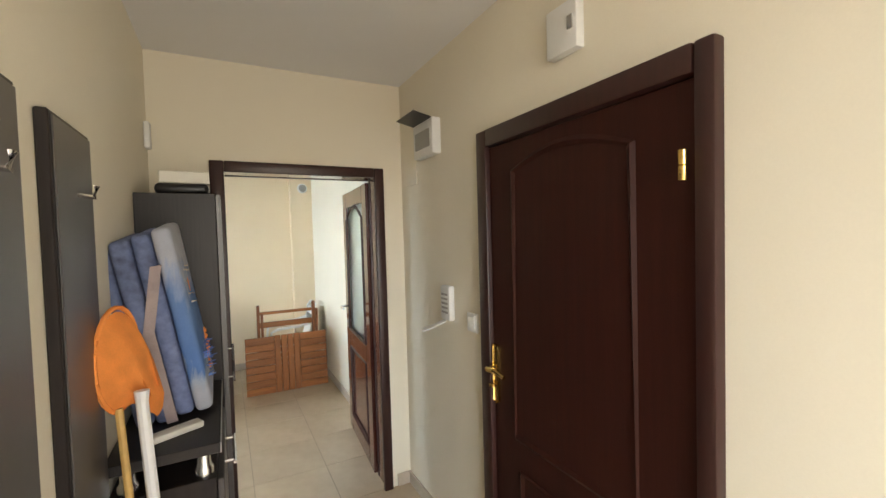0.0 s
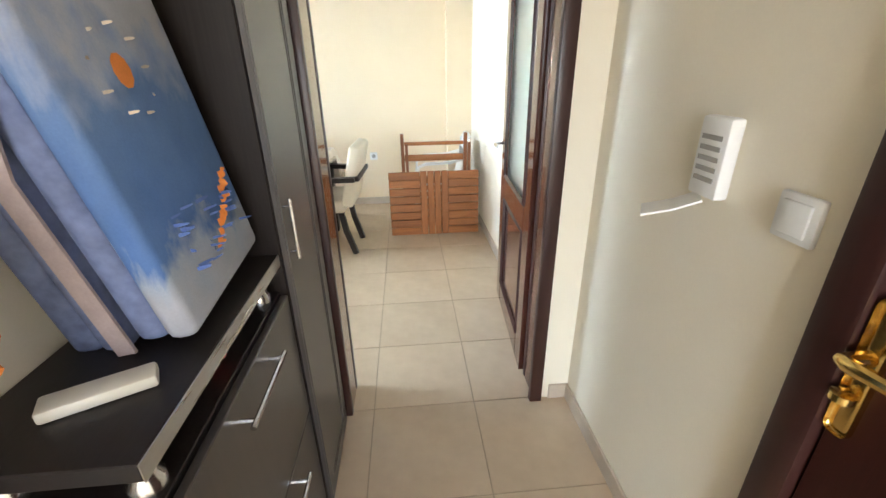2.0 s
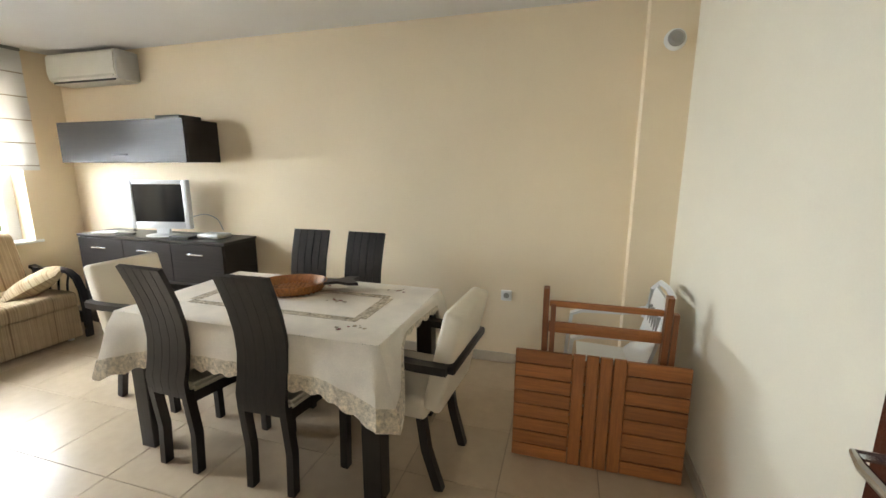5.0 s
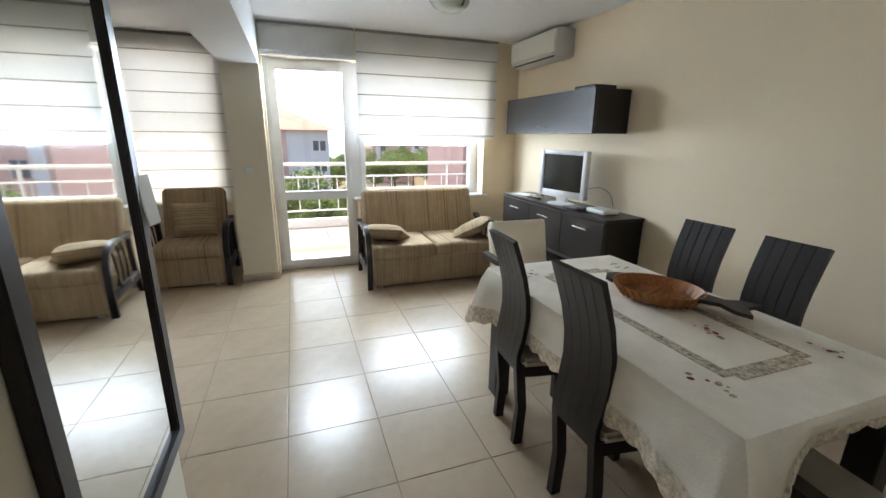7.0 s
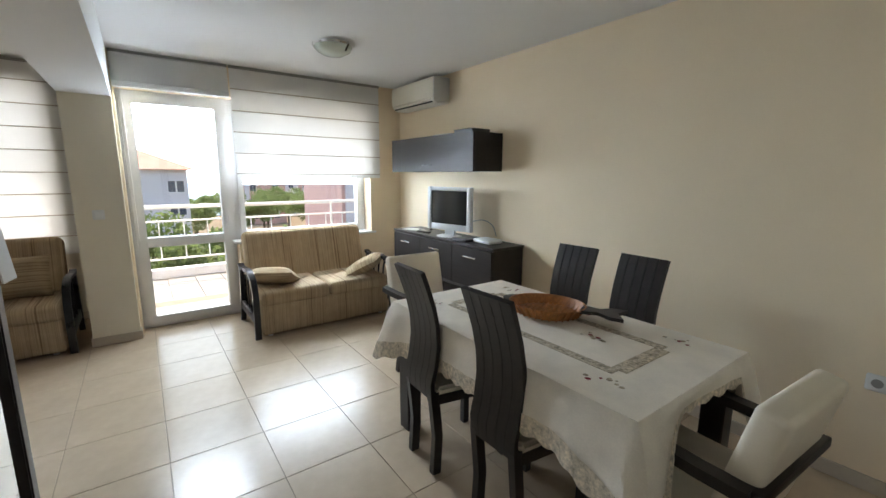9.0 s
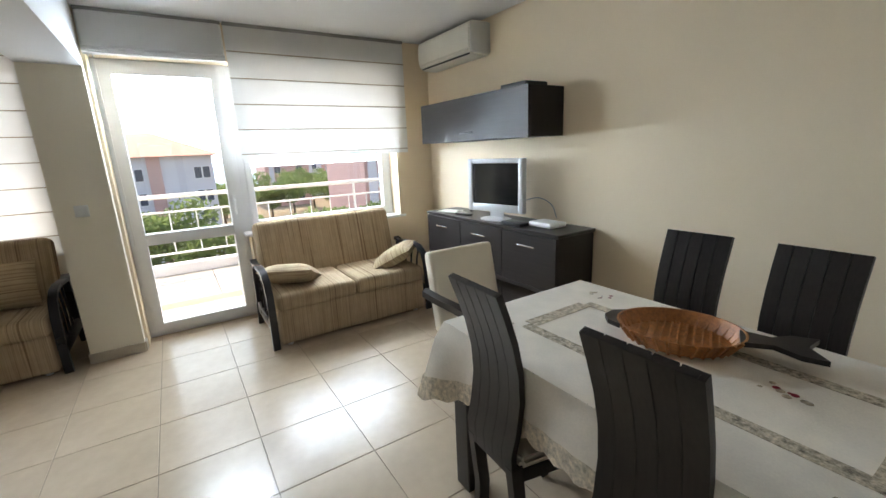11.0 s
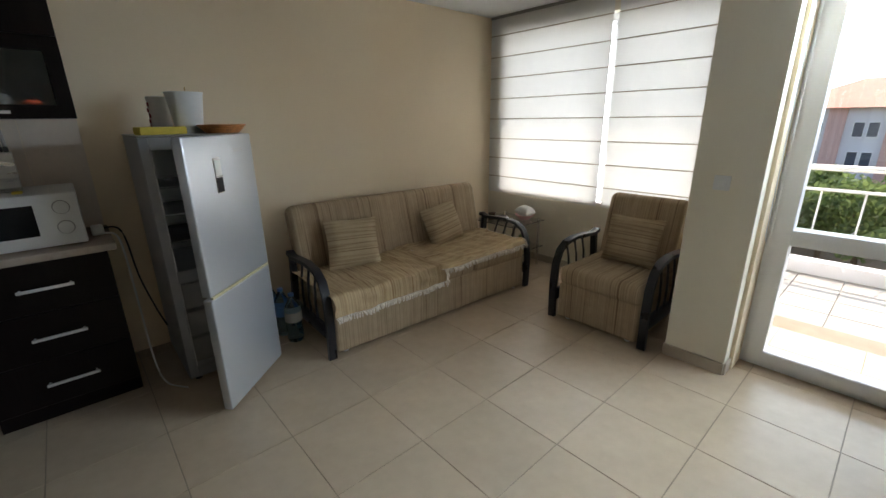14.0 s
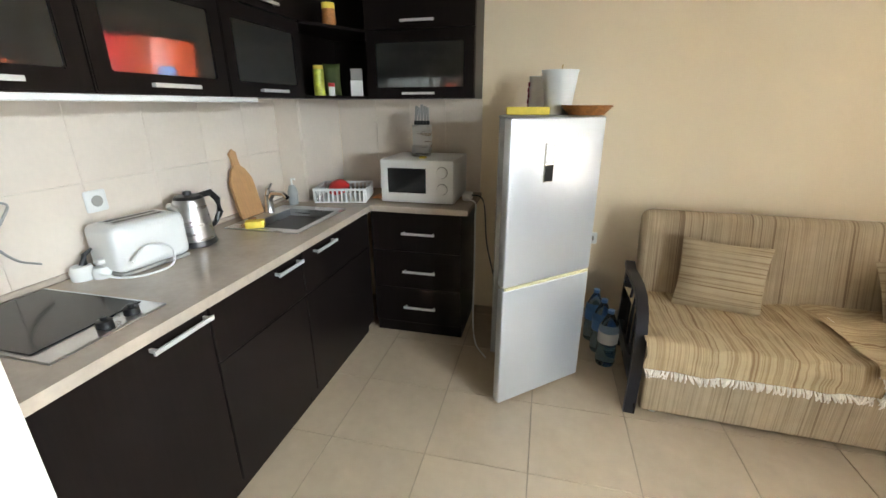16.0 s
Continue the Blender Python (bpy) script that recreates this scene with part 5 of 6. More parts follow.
def upper_unit(y0, y1, label):
    t = thing("wall_unit", -0.52, (y0 + y1) / 2, 1.5, label, "kitchen cabinet", "kitchen wall cabinets")
    b = bmesh.new()
    box(b, -0.66, -0.352, y0, y0 + 0.016, 1.5, 2.32), box(b, -0.66, -0.352, y1 - 0.016, y1, 1.5, 2.32), box(b, -0.66, -0.37, y0 + 0.016, y1 - 0.016, 1.5, 1.516), box(b, -0.66, -0.37, y0 + 0.016, y1 - 0.016, 1.87, 1.886), box(b, -0.66, -0.37, y0 + 0.016, y1 - 0.016, 2.304, 2.32), box(b, -0.37, -0.352, y0 + 0.016, y1 - 0.016, 1.5, 2.32)
    part("carcass", b, M["black"], t)
    w = 0.065
    d = part("glazed_door", ring(bmesh.new(), 0, -0.681, -0.662, y0 + 0.002, y1 - 0.002, 1.5, 1.875, w), M["black"], t)
    part("pane", B(-0.674, -0.669, y0 + w, y1 - w, 1.5 + w, 1.875 - w), M["frostdark"], d, "frosted glass pane").visible_shadow = False
    m = (y0 + y1) / 2
    bar_handle(d, (-0.681, m - 0.10, 1.53), (-0.681, m + 0.10, 1.53), (-0.022, 0, 0))
    f = part("flap_door", B(-0.681, -0.662, y0 + 0.002, y1 - 0.002, 1.88, 2.318, 0.002), M["black"], t)
    bar_handle(f, (-0.681, m - 0.10, 1.915), (-0.681, m + 0.10, 1.915), (-0.022, 0, 0))
    return t


upper_unit(2.12, 2.70, "black wall cabinet with a frosted glass door above the hob")
upper_unit(1.55, 2.118, "black wall cabinet with frosted glass showing orange dishes")
upper_unit(0.97, 1.548, "black corner wall cabinet with a frosted glass door")
t = thing("corner_shelf", -0.72, 0.6, 1.5, "open black corner shelf holding jars and packets", "shelf", "kitchen wall cabinets")
b = bmesh.new()
for z in (1.5, 1.87, 2.304):
    lo, hi = ([b.verts.new((x, y, h)) for x, y in ((-0.525, 0.285), (-0.885, 0.285), (-0.885, 0.60), (-0.68, 0.965), (-0.525, 0.965))] for h in (z, z + 0.016))
    b.faces.new(lo[::-1]), b.faces.new(hi)
    for k in range(5):
        b.faces.new((lo[k], lo[(k + 1) % 5], hi[(k + 1) % 5], hi[k]))
box(b, -0.886, -0.525, 0.283, 0.295, 1.517, 2.303), box(b, -0.535, -0.524, 0.296, 0.968, 1.517, 2.303)
part("shelf_boards", b, M["black"], t)
t = thing("wall_unit", -1.2, 0.45, 1.5, "black wall cabinet with glasses behind frosted glass", "kitchen cabinet", "kitchen wall cabinets")
b = bmesh.new()
box(b, -0.905, -0.889, 0.285, 0.58, 1.5, 2.32), box(b, -1.556, -1.54, 0.285, 0.58, 1.5, 2.32), box(b, -1.54, -0.905, 0.285, 0.58, 1.5, 1.516), box(b, -1.54, -0.905, 0.285, 0.58, 1.87, 1.886), box(b, -1.54, -0.905, 0.285, 0.58, 2.304, 2.32), box(b, -1.54, -0.905, 0.285, 0.30, 1.516, 2.304)
part("carcass", b, M["black"], t)
d = part("glazed_door", ring(bmesh.new(), 1, 0.582, 0.601, -1.554, -0.891, 1.5, 1.875, 0.065), M["black"], t)
part("pane", B(-1.489, -0.956, 0.588, 0.593, 1.565, 1.81), M["frostdark"], d, "frosted glass pane").visible_shadow = False
bar_handle(d, (-1.32, 0.601, 1.53), (-1.12, 0.601, 1.53), (0, 0.022, 0))
f = part("flap_door", B(-1.554, -0.891, 0.582, 0.601, 1.88, 2.318, 0.002), M["black"], t)
bar_handle(f, (-1.32, 0.601, 1.92), (-1.12, 0.601, 1.92), (0, 0.022, 0))
M["dishorange"] = mat("orange_dish", (0.62, 0.075, 0.025), 0.35)
M["drinkglass"] = mat("pale_tumbler", (0.36, 0.37, 0.36), 0.15)
for k, x in enumerate((-1.02, -1.09, -1.16, -1.23, -1.30)):
    solid("tumbler", lathe(bmesh.new(), [(0.022, 0), (0.028, 0.10), (0.026, 0.10), (0.02, 0.006)], x, 0.50, 1.517, 14), M["drinkglass"], "pale drinking glass in the cabinet", "glass", "drinking glasses")
solid("cup", lathe(bmesh.new(), [(0.04, 0), (0.05, 0.07), (0.046, 0.07), (0.035, 0.006)], -1.40, 0.51, 1.517, 18), M["dishorange"], "orange cup in the cabinet", "cup")
solid("plate_stack", lathe(bmesh.new(), [(0.08, 0), (0.14, 0.02), (0.14, 0.17), (0.13, 0.17)], -0.52, 1.74, 1.517, 24), M["dishorange"], "stack of orange-red dishes in the cabinet", "dishes")
solid("plate_stack", lathe(bmesh.new(), [(0.06, 0), (0.10, 0.02), (0.10, 0.16)], -0.52, 1.98, 1.517, 24), M["redp"], "red plastic dishes in the cabinet", "dishes")
solid("mug", lathe(bmesh.new(), [(0.03, 0), (0.035, 0.08), (0.03, 0.08), (0.026, 0.006)], -0.62, 1.80, 1.517, 16), M["blueglass2"] if "blueglass2" in M else M.setdefault("blueglass2", mat("blue_mug", (0.15, 0.35, 0.7), 0.3)), "pale blue mug in the cabinet", "mug")
solid("plate_stack", lathe(bmesh.new(), [(0.08, 0), (0.13, 0.02), (0.13, 0.06)], -0.52, 2.36, 1.517, 24), M["dishorange"], "orange plates in the cabinet", "dishes")
jar = thing("spice_tin", -0.66, 0.80, 1.516, "green and yellow tin on the corner shelf", "tin")
part("tin", lathe(bmesh.new(), [(0.032, 0), (0.032, 0.14), (0.028, 0.145)], -0.665, 0.78, 1.5165, 18), M["lime"] if "lime" in M else M.setdefault("lime", mat("lime_label", (0.55, 0.58, 0.08), 0.4, 0, 0.5, 20, 60)), jar)
part("lid", lathe(bmesh.new(), [(0.03, 0), (0.03, 0.02)], -0.665, 0.78, 1.662, 18), M["yellow"], jar)
bag = solid("herb_packet", pillow(bmesh.new(), pose(-0.70, 0.68, 1.61, 0, 0, 30), 0.10, 0.18, 0.06), M["leaf"], "crumpled green herb packet on the corner shelf", "packet")
sp = thing("spice_jar", -0.745, 0.76, 1.516, "small spice jar with red lid", "jar")
part("jar", lathe(bmesh.new(), [(0.018, 0), (0.018, 0.05)], -0.735, 0.765, 1.5165, 14), M["paper"], sp)
part("lid", lathe(bmesh.new(), [(0.019, 0), (0.019, 0.02)], -0.735, 0.765, 1.567, 14), M["redp"], sp)
cart = thing("carton", -0.82, 0.62, 1.516, "white and grey folded carton on the corner shelf", "carton")
part("box", turned(B(-0.035, 0.035, -0.025, 0.025, 0, 0.09, 0.001), pose(-0.82, 0.60, 1.5165, 0, 0, 20)), M["paper"], cart)
part("raised_flap", turned(B(-0.035, 0.035, -0.026, -0.023, 0.091, 0.16), pose(-0.82, 0.60, 1.5165, 0, 0, 20)), M["greyplastic"], cart)
cj = thing("coffee_jar", -0.72, 0.70, 1.886, "brown coffee jar with yellow lid on the upper shelf", "jar")
part("jar", lathe(bmesh.new(), [(0.035, 0), (0.04, 0.03), (0.036, 0.09)], -0.73, 0.72, 1.8865, 18), M["bamboo"], cj)
part("lid", lathe(bmesh.new(), [(0.037, 0), (0.037, 0.03)], -0.73, 0.72, 1.977, 18), M["yellow"], cj)
solid("light_strip", B(-0.66, -0.60, 1.35, 2.68, 1.478, 1.499, 0.003), M["plastic"], "slim white light strip under the wall cabinets", "light strip")

mw = thing("microwave", -1.24, 0.6, 0.882, "white microwave oven with two dials", "microwave")
part("body", B(-1.47, -1.01, 0.34, 0.74, 0.894, 1.155, 0.008, 2), M["plastic"], mw)
part("front", B(-1.468, -1.012, 0.742, 0.765, 0.896, 1.153, 0.006, 2), M["plastic"], mw)
part("window", B(-1.30, -1.06, 0.763, 0.768, 0.955, 1.105, 0.001), M["screen"], mw, "dark door window")
for z in (0.985, 1.085):
    k = part("dial", tube(bmesh.new(), [(-1.40, 0.765, z), (-1.40, 0.782, z)], 0.03, 20), M["plastic"], mw)
    part("dial_ring", tube(bmesh.new(), [(-1.40, 0.7645, z), (-1.40, 0.768, z)], 0.034, 20), M["greyplastic"], k)
for x in (-1.44, -1.04):
    part("foot", lathe(bmesh.new(), [(0.014, 0), (0.014, 0.013)], x, 0.70, 0.882, 10), M["darkplastic"], mw)
kb = thing("knife_block", -1.2, 0.55, 1.156, "steel knife block with five knives on the microwave", "knife block")
part("block", strap(bmesh.new(), [(-1.22, 0.58, 1.157), (-1.22, 0.57, 1.19), (-1.22, 0.545, 1.22), (-1.22, 0.55, 1.345)], (1, 0, 0), 0.11, 0.06), M["steel"], kb)
for k in range(5):
    x = -1.26 + 0.02 * k
    part("knife", tube(bmesh.new(), [(x, 0.55, 1.345), (x, 0.548, 1.375), (x - 0.003 * (k - 2), 0.545, 1.45 + 0.008 * (k % 3))], [0.009, 0.008, 0.010], 8), M["greyplastic"], kb)
    part("bolster", B(x - 0.009, x + 0.009, 0.54, 0.56, 1.346, 1.372, 0.003), M["darkplastic"], kb)
solid("sponge", B(-1.28, -1.24, 0.66, 0.70, 1.156, 1.168, 0.004), M["yellow"], "small yellow sponge piece on the microwave", "sponge")
solid("sponge", turned(B(-0.045, 0.045, -0.03, 0.03, 0, 0.035, 0.006, 2), pose(-0.60, 1.43, 0.888, 0, 0, 30)), M["yellow"], "yellow sponge by the sink", "sponge")
rk = thing("dish_rack", -0.7, 0.68, 0.882, "white plastic dish rack with a red bowl", "dish rack")
turn = pose(-0.73, 0.70, 0.888, 0, 0, 14)
part("tray", turned(B(-0.16, 0.16, -0.14, 0.14, 0, 0.008), turn), M["plastic"], rk)
for q in ((-0.165, 0.165, -0.145, -0.139), (-0.165, 0.165, 0.139, 0.145), (-0.165, -0.159, -0.138, 0.138), (0.159, 0.165, -0.138, 0.138)):
    part("rim", turned(B(*q, 0.075, 0.09, 0.002), turn), M["plastic"], rk)
    b = bmesh.new()
    for k in range(12):
        f = (k + 0.5) / 12
        x, y = q[0] + (q[1] - q[0]) * (f if q[1] - q[0] > 0.1 else 0.5), q[2] + (q[3] - q[2]) * (f if q[3] - q[2] > 0.1 else 0.5)
        box(b, x - 0.005, x + 0.005, y - 0.005, y + 0.005, 0.008, 0.076)
    part("bars", turned(b, turn), M["plastic"], rk)
solid("bowl", turned(lathe(bmesh.new(), [(0.02, 0), (0.055, 0.02), (0.07, 0.05), (0.066, 0.05), (0.05, 0.024), (0.0, 0.006)], 0, 0, 0, 20), pose(-0.70, 0.74, 1.0, 150)), M["redp"], "red plastic bowl upside down in the rack", "bowl")
solid("dish_cloth", pillow(bmesh.new(), pose(-0.96, 0.60, 0.892, 90), 0.12, 0.14, 0.02), M["bamboo"], "folded brown dish cloth on the worktop", "cloth")
soap = thing("soap_bottle", -0.42, 1.0, 0.887, "clear soap bottle with pump beside the tap", "bottle")
part("bottle", lathe(bmesh.new(), [(0.028, 0), (0.03, 0.08), (0.02, 0.11), (0.01, 0.12)], -0.50, 0.93, 0.888, 16), M["drinkglass"], soap)
part("pump", tube(bmesh.new(), [(-0.50, 0.93, 1.008), (-0.50, 0.93, 1.045), (-0.53, 0.94, 1.045)], 0.006, 8), M["plastic"], soap)
cb = thing("cutting_board", -0.40, 1.42, 0.884, "beech paddle cutting board leaning on the wall", "cutting board")
b = bmesh.new()
pts = [(-0.085, 0), (0.085, 0), (0.09, 0.02), (0.085, 0.20), (0.05, 0.255), (0.024, 0.275), (0.02, 0.31), (0.026, 0.345), (0.0, 0.365), (-0.026, 0.345), (-0.02, 0.31), (-0.024, 0.275), (-0.05, 0.255), (-0.085, 0.20), (-0.09, 0.02)]
turn = pose(-0.445, 1.235, 0.89, 0, 0, 0) @ pose(0, 0, 0, 0, 12, 0)
lo, hi = ([b.verts.new(turn @ Vector((x, y, z))) for y, z in pts] for x in (0, 0.014))
b.faces.new(lo), b.faces.new(hi[::-1])
for k in range(len(pts)):
    b.faces.new((lo[k], lo[(k + 1) % len(pts)], hi[(k + 1) % len(pts)], hi[k]))
part("board", b, M["beech"], cb)
kt = thing("kettle", -0.52, 1.68, 0.882, "brushed steel electric kettle with black handle", "kettle")
part("base", lathe(bmesh.new(), [(0.08, 0), (0.085, 0.006), (0.08, 0.025)], -0.50, 1.70, 0.882, 26), M["darkplastic"], kt)
part("body", lathe(bmesh.new(), [(0.076, 0), (0.076, 0.03), (0.062, 0.17), (0.058, 0.178)], -0.50, 1.70, 0.908, 28), M["steel"], kt)
part("lid", lathe(bmesh.new(), [(0.058, 0), (0.05, 0.012), (0.018, 0.016), (0.016, 0.03), (0.006, 0.032)], -0.50, 1.70, 1.087, 24), M["darkplastic"], kt)
part("spout", tube(bmesh.new(), [(-0.49, 1.755, 1.035), (-0.485, 1.79, 1.075)], [0.02, 0.012], 10), M["steel"], kt)
part("handle", tube(bmesh.new(), [(-0.51, 1.655, 1.09), (-0.525, 1.60, 1.095), (-0.535, 1.575, 1.06), (-0.535, 1.57, 1.0), (-0.525, 1.60, 0.955), (-0.52, 1.625, 0.945)], [0.012, 0.015, 0.015, 0.014, 0.012, 0.01], 10), M["darkplastic"], kt)
to = thing("toaster", -0.48, 1.97, 0.882, "white two-slice toaster with a coiled cord", "toaster")
turn = pose(-0.50, 1.955, 0.884, 0, 0, -9)
b = B(-0.085, 0.085, -0.14, 0.14, 0.012, 0.185, 0.03, 4)
part("body", turned(b, turn), M["plastic"], to)
part("base", turned(B(-0.078, 0.078, -0.132, 0.132, 0, 0.014, 0.004), turn), M["greyplastic"], to)
part("slot_plate", turned(B(-0.045, 0.045, -0.10, 0.10, 0.1845, 0.1875, 0.002), turn), M["steel"], to)
for x in (-0.02, 0.02):
    part("slot", turned(B(x - 0.011, x + 0.011, -0.09, 0.09, 0.187, 0.1885), turn), M["darkplastic"], to)
part("lever", turned(B(-0.015, 0.015, 0.138, 0.165, 0.05, 0.068, 0.004), turn), M["plastic"], to)
solid("cable", tube(bmesh.new(), smooth_line([(-0.62, 2.10, 0.95), (-0.60, 2.02, 0.985), (-0.64, 1.96, 0.965), (-0.645, 1.97, 0.90), (-0.62, 2.05, 0.888), (-0.56, 2.10, 0.888), (-0.50, 2.12, 0.90), (-0.46, 2.12, 0.92)]), 0.004, 6), M["plastic"], "white coiled toaster cord on the worktop", "cable")
pl = thing("plug_adapter", -0.42, 2.13, 0.882, "white multi-way plug adapter with a black plug", "adapter")
part("adapter", lathe(bmesh.new(), [(0.035, 0), (0.038, 0.03), (0.03, 0.05)], -0.42, 2.13, 0.8825, 16), M["plastic"], pl)
part("second_adapter", lathe(bmesh.new(), [(0.028, 0), (0.03, 0.025), (0.024, 0.04)], -0.47, 2.10, 0.8825, 16), M["plastic"], pl)
part("black_plug", tube(bmesh.new(), [(-0.42, 2.12, 0.93), (-0.42, 2.11, 0.965), (-0.43, 2.08, 0.985), (-0.45, 2.02, 1.0)], [0.014, 0.009, 0.004, 0.004], 8), M["darkplastic"], pl)
socket(-0.362, 1.98, 1.13, "x", "white wall socket on the tiled splashback")
solid("cable", tube(bmesh.new(), smooth_line([(-0.365, 2.36, 1.17), (-0.367, 2.30, 1.19), (-0.369, 2.245, 1.175), (-0.368, 2.27, 1.13), (-0.369, 2.31, 1.07), (-0.37, 2.27, 1.0), (-0.372, 2.21, 0.965)]), 0.004, 6), M["greyplastic"], "loose white cable hanging on the splashback", "cable")

# splashback tiles
sbk = tagged(thing("splashback", -0.35, 1.7, 0.9, "large beige-pink glazed splashback tiles", "splashback"), kind="structure")
for k in range(8):
    y0, y1 = 0.803 + 0.3 * k, min(0.803 + 0.3 * k + 0.299, 2.715)
    if y1 - y0 > 0.05:
        for z0, z1 in ((0.905, 1.1995), (1.2005, 1.50)):
            part("tile", B(-0.360, -0.351, y0, y1, z0, z1, 0.001), M["splash"], sbk)
for x0, x1 in ((-1.56, -1.312), (-1.31, -1.062), (-1.06, -0.812), (-0.81, -0.53)):
    part("tile", B(x0, x1, YK + 0.001, YK + 0.010, 0.883, 1.50, 0.001), M["splash"], sbk)
part("tile", B(-0.518, -0.362, 0.801, 0.809, 0.905, 1.50, 0.001), M["splash"], sbk)
part("tile", B(-0.529, -0.521, YK + 0.012, 0.80, 0.883, 1.50, 0.001), M["splash"], sbk)

# ---- fridge with both doors ajar ----
fr = thing("fridge", -2.02, 0.66, 0, "silver fridge-freezer with both doors standing ajar", "fridge")
b = bmesh.new()
X0, X1, Y0, Y1 = -2.24, -1.745, 0.36, 0.95
box(b, X0, X0 + 0.045, Y0, Y1, 0.03, 1.40, 0.004), box(b, X1 - 0.045, X1, Y0, Y1, 0.03, 1.40, 0.004), box(b, X0 + 0.045, X1 - 0.045, Y0, Y0 + 0.06, 0.03, 1.40), box(b, X0 + 0.045, X1 - 0.045, Y0 + 0.06, Y1, 1.34, 1.40), box(b, X0 + 0.045, X1 - 0.045, Y0 + 0.06, Y1, 0.03, 0.10), box(b, X0 + 0.045, X1 - 0.045, Y0 + 0.06, Y1, 0.62, 0.69)
part("cabinet", b, M["fridgegrey"] if "fridgegrey" in M else M.setdefault("fridgegrey", mat("grey_fridge_enamel", (0.36, 0.36, 0.37), 0.4, 0.2, 0.04, 4, 150, 0.05)), fr)
part("top", B(X0 - 0.003, X1 + 0.003, Y0, Y1 + 0.01, 1.401, 1.412, 0.003), M["greyplastic"], fr)
b = bmesh.new()
for q in ((X0 + 0.046, X0 + 0.05, Y0 + 0.06, Y1 - 0.002), (X1 - 0.05, X1 - 0.046, Y0 + 0.06, Y1 - 0.002), (X0 + 0.05, X1 - 0.05, Y0 + 0.061, Y0 + 0.065)):
    box(b, *q, 0.692, 1.338), box(b, *q, 0.102, 0.618)
part("liner", b, M["plastic"], fr)
for z in (0.84, 0.99, 1.14):
    part("shelf", B(X0 + 0.052, X1 - 0.052, Y0 + 0.07, Y1 - 0.05, z, z + 0.008), M["drinkglass"], fr)
for z in (0.11, 0.28, 0.45):
    part("freezer_drawer", B(X0 + 0.055, X1 - 0.055, Y0 + 0.07, Y1 - 0.03, z, z + 0.15, 0.006, 2), M["greyplastic"], fr)
hinge = pose(X0 + 0.035, Y1 + 0.06, 0, 0, 0, 42)
for z0, z1, nm in ((0.67, 1.412, "fridge_door"), (0.035, 0.655, "freezer_door")):
    d = part(nm, turned(B(0, 0.54, 0.012, 0.06, z0, z1, 0.008, 3), hinge), M["silver"], fr)
    part("gasket", turned(B(0.03, 0.51, 0.0, 0.012, z0 + 0.03, z1 - 0.03, 0.003), hinge), M["plastic"], d)
    part("inner_panel", turned(B(0.06, 0.48, -0.035, -0.001, z0 + 0.06, z1 - 0.06, 0.015, 2), hinge), M["plastic"], d)
part("grip_strip", turned(B(0.01, 0.53, 0.05, 0.064, 0.656, 0.669, 0.002), hinge), M["yellowed"] if "yellowed" in M else M.setdefault("yellowed", mat("yellowed_plastic", (0.62, 0.58, 0.36), 0.4)), fr, "yellowed plastic grip strip")
ct = part("control_panel", turned(B(0.30, 0.355, 0.06, 0.064, 1.14, 1.31, 0.002), hinge), M["chrome"], fr)
part("display", turned(B(0.305, 0.35, 0.0642, 0.066, 1.225, 1.30), hinge), M["paper"], ct)
part("buttons", turned(B(0.305, 0.35, 0.0642, 0.066, 1.145, 1.215), hinge), M["darkplastic"], ct)
b = bmesh.new()
for k in range(5):
    box(b, 0.10 + 0.016 * k, 0.11 + 0.016 * k, 0.0602, 0.061, 1.325, 1.345)
part("maker_mark", turned(b, hinge), M["steel"], fr)
for x in (X0 + 0.05, X1 - 0.05):
    for y in (Y0 + 0.05, Y1 - 0.05):
        part("foot", lathe(bmesh.new(), [(0.02, 0), (0.02, 0.03)], x, y, 0, 10), M["darkplastic"], fr)
pot = solid("flower_pot", lathe(bmesh.new(), [(0.064, 0), (0.067, 0.005), (0.092, 0.205), (0.097, 0.22), (0.09, 0.22), (0.06, 0.02), (0.0, 0.015)], -2.03, 0.72, 1.4125, 28), M["plastic"], "white plastic flower pot on the fridge", "pot")
vase = solid("vase", lathe(bmesh.new(), [(0.045, 0), (0.055, 0.05), (0.05, 0.17), (0.055, 0.20), (0.05, 0.20)], -1.92, 0.58, 1.4125, 24), M["paper"], "white vase with a red floral pattern on the fridge", "vase")
sticks = solid("sticks", tube(tube(bmesh.new(), [(-2.03, 0.72, 1.43), (-2.04, 0.72, 1.66)], 0.003, 5), [(-2.02, 0.73, 1.43), (-2.01, 0.73, 1.63)], 0.003, 5), M["bamboopole"], "two thin sticks in the flower pot", "sticks")
for k in range(5):
    part("red_flower", turned(pillow(bmesh.new(), Matrix.Identity(4), 0.025, 0.03, 0.008, 4), pose(-1.868 + 0.003 * (k % 2), 0.60 + 0.01 * (k % 3), 1.45 + 0.03 * k, 0, 0, 75)), M["red"], vase)
bs = thing("wicker_basket", -2.16, 0.85, 1.412, "shallow round wicker basket on the fridge", "basket")
for k in range(5):
    r = 0.085 + 0.009 * k
    part("coil", tube(bmesh.new(), [(-2.17 + r * math.cos(a), 0.83 + r * math.sin(a), 1.419 + 0.009 * k) for a in np.linspace(0, math.tau, 25)], 0.006, 6), M["bamboo"], bs)
part("bottom", lathe(bmesh.new(), [(0.085, 0), (0.085, 0.005)], -2.17, 0.83, 1.4126, 24), M["bamboo"], bs)
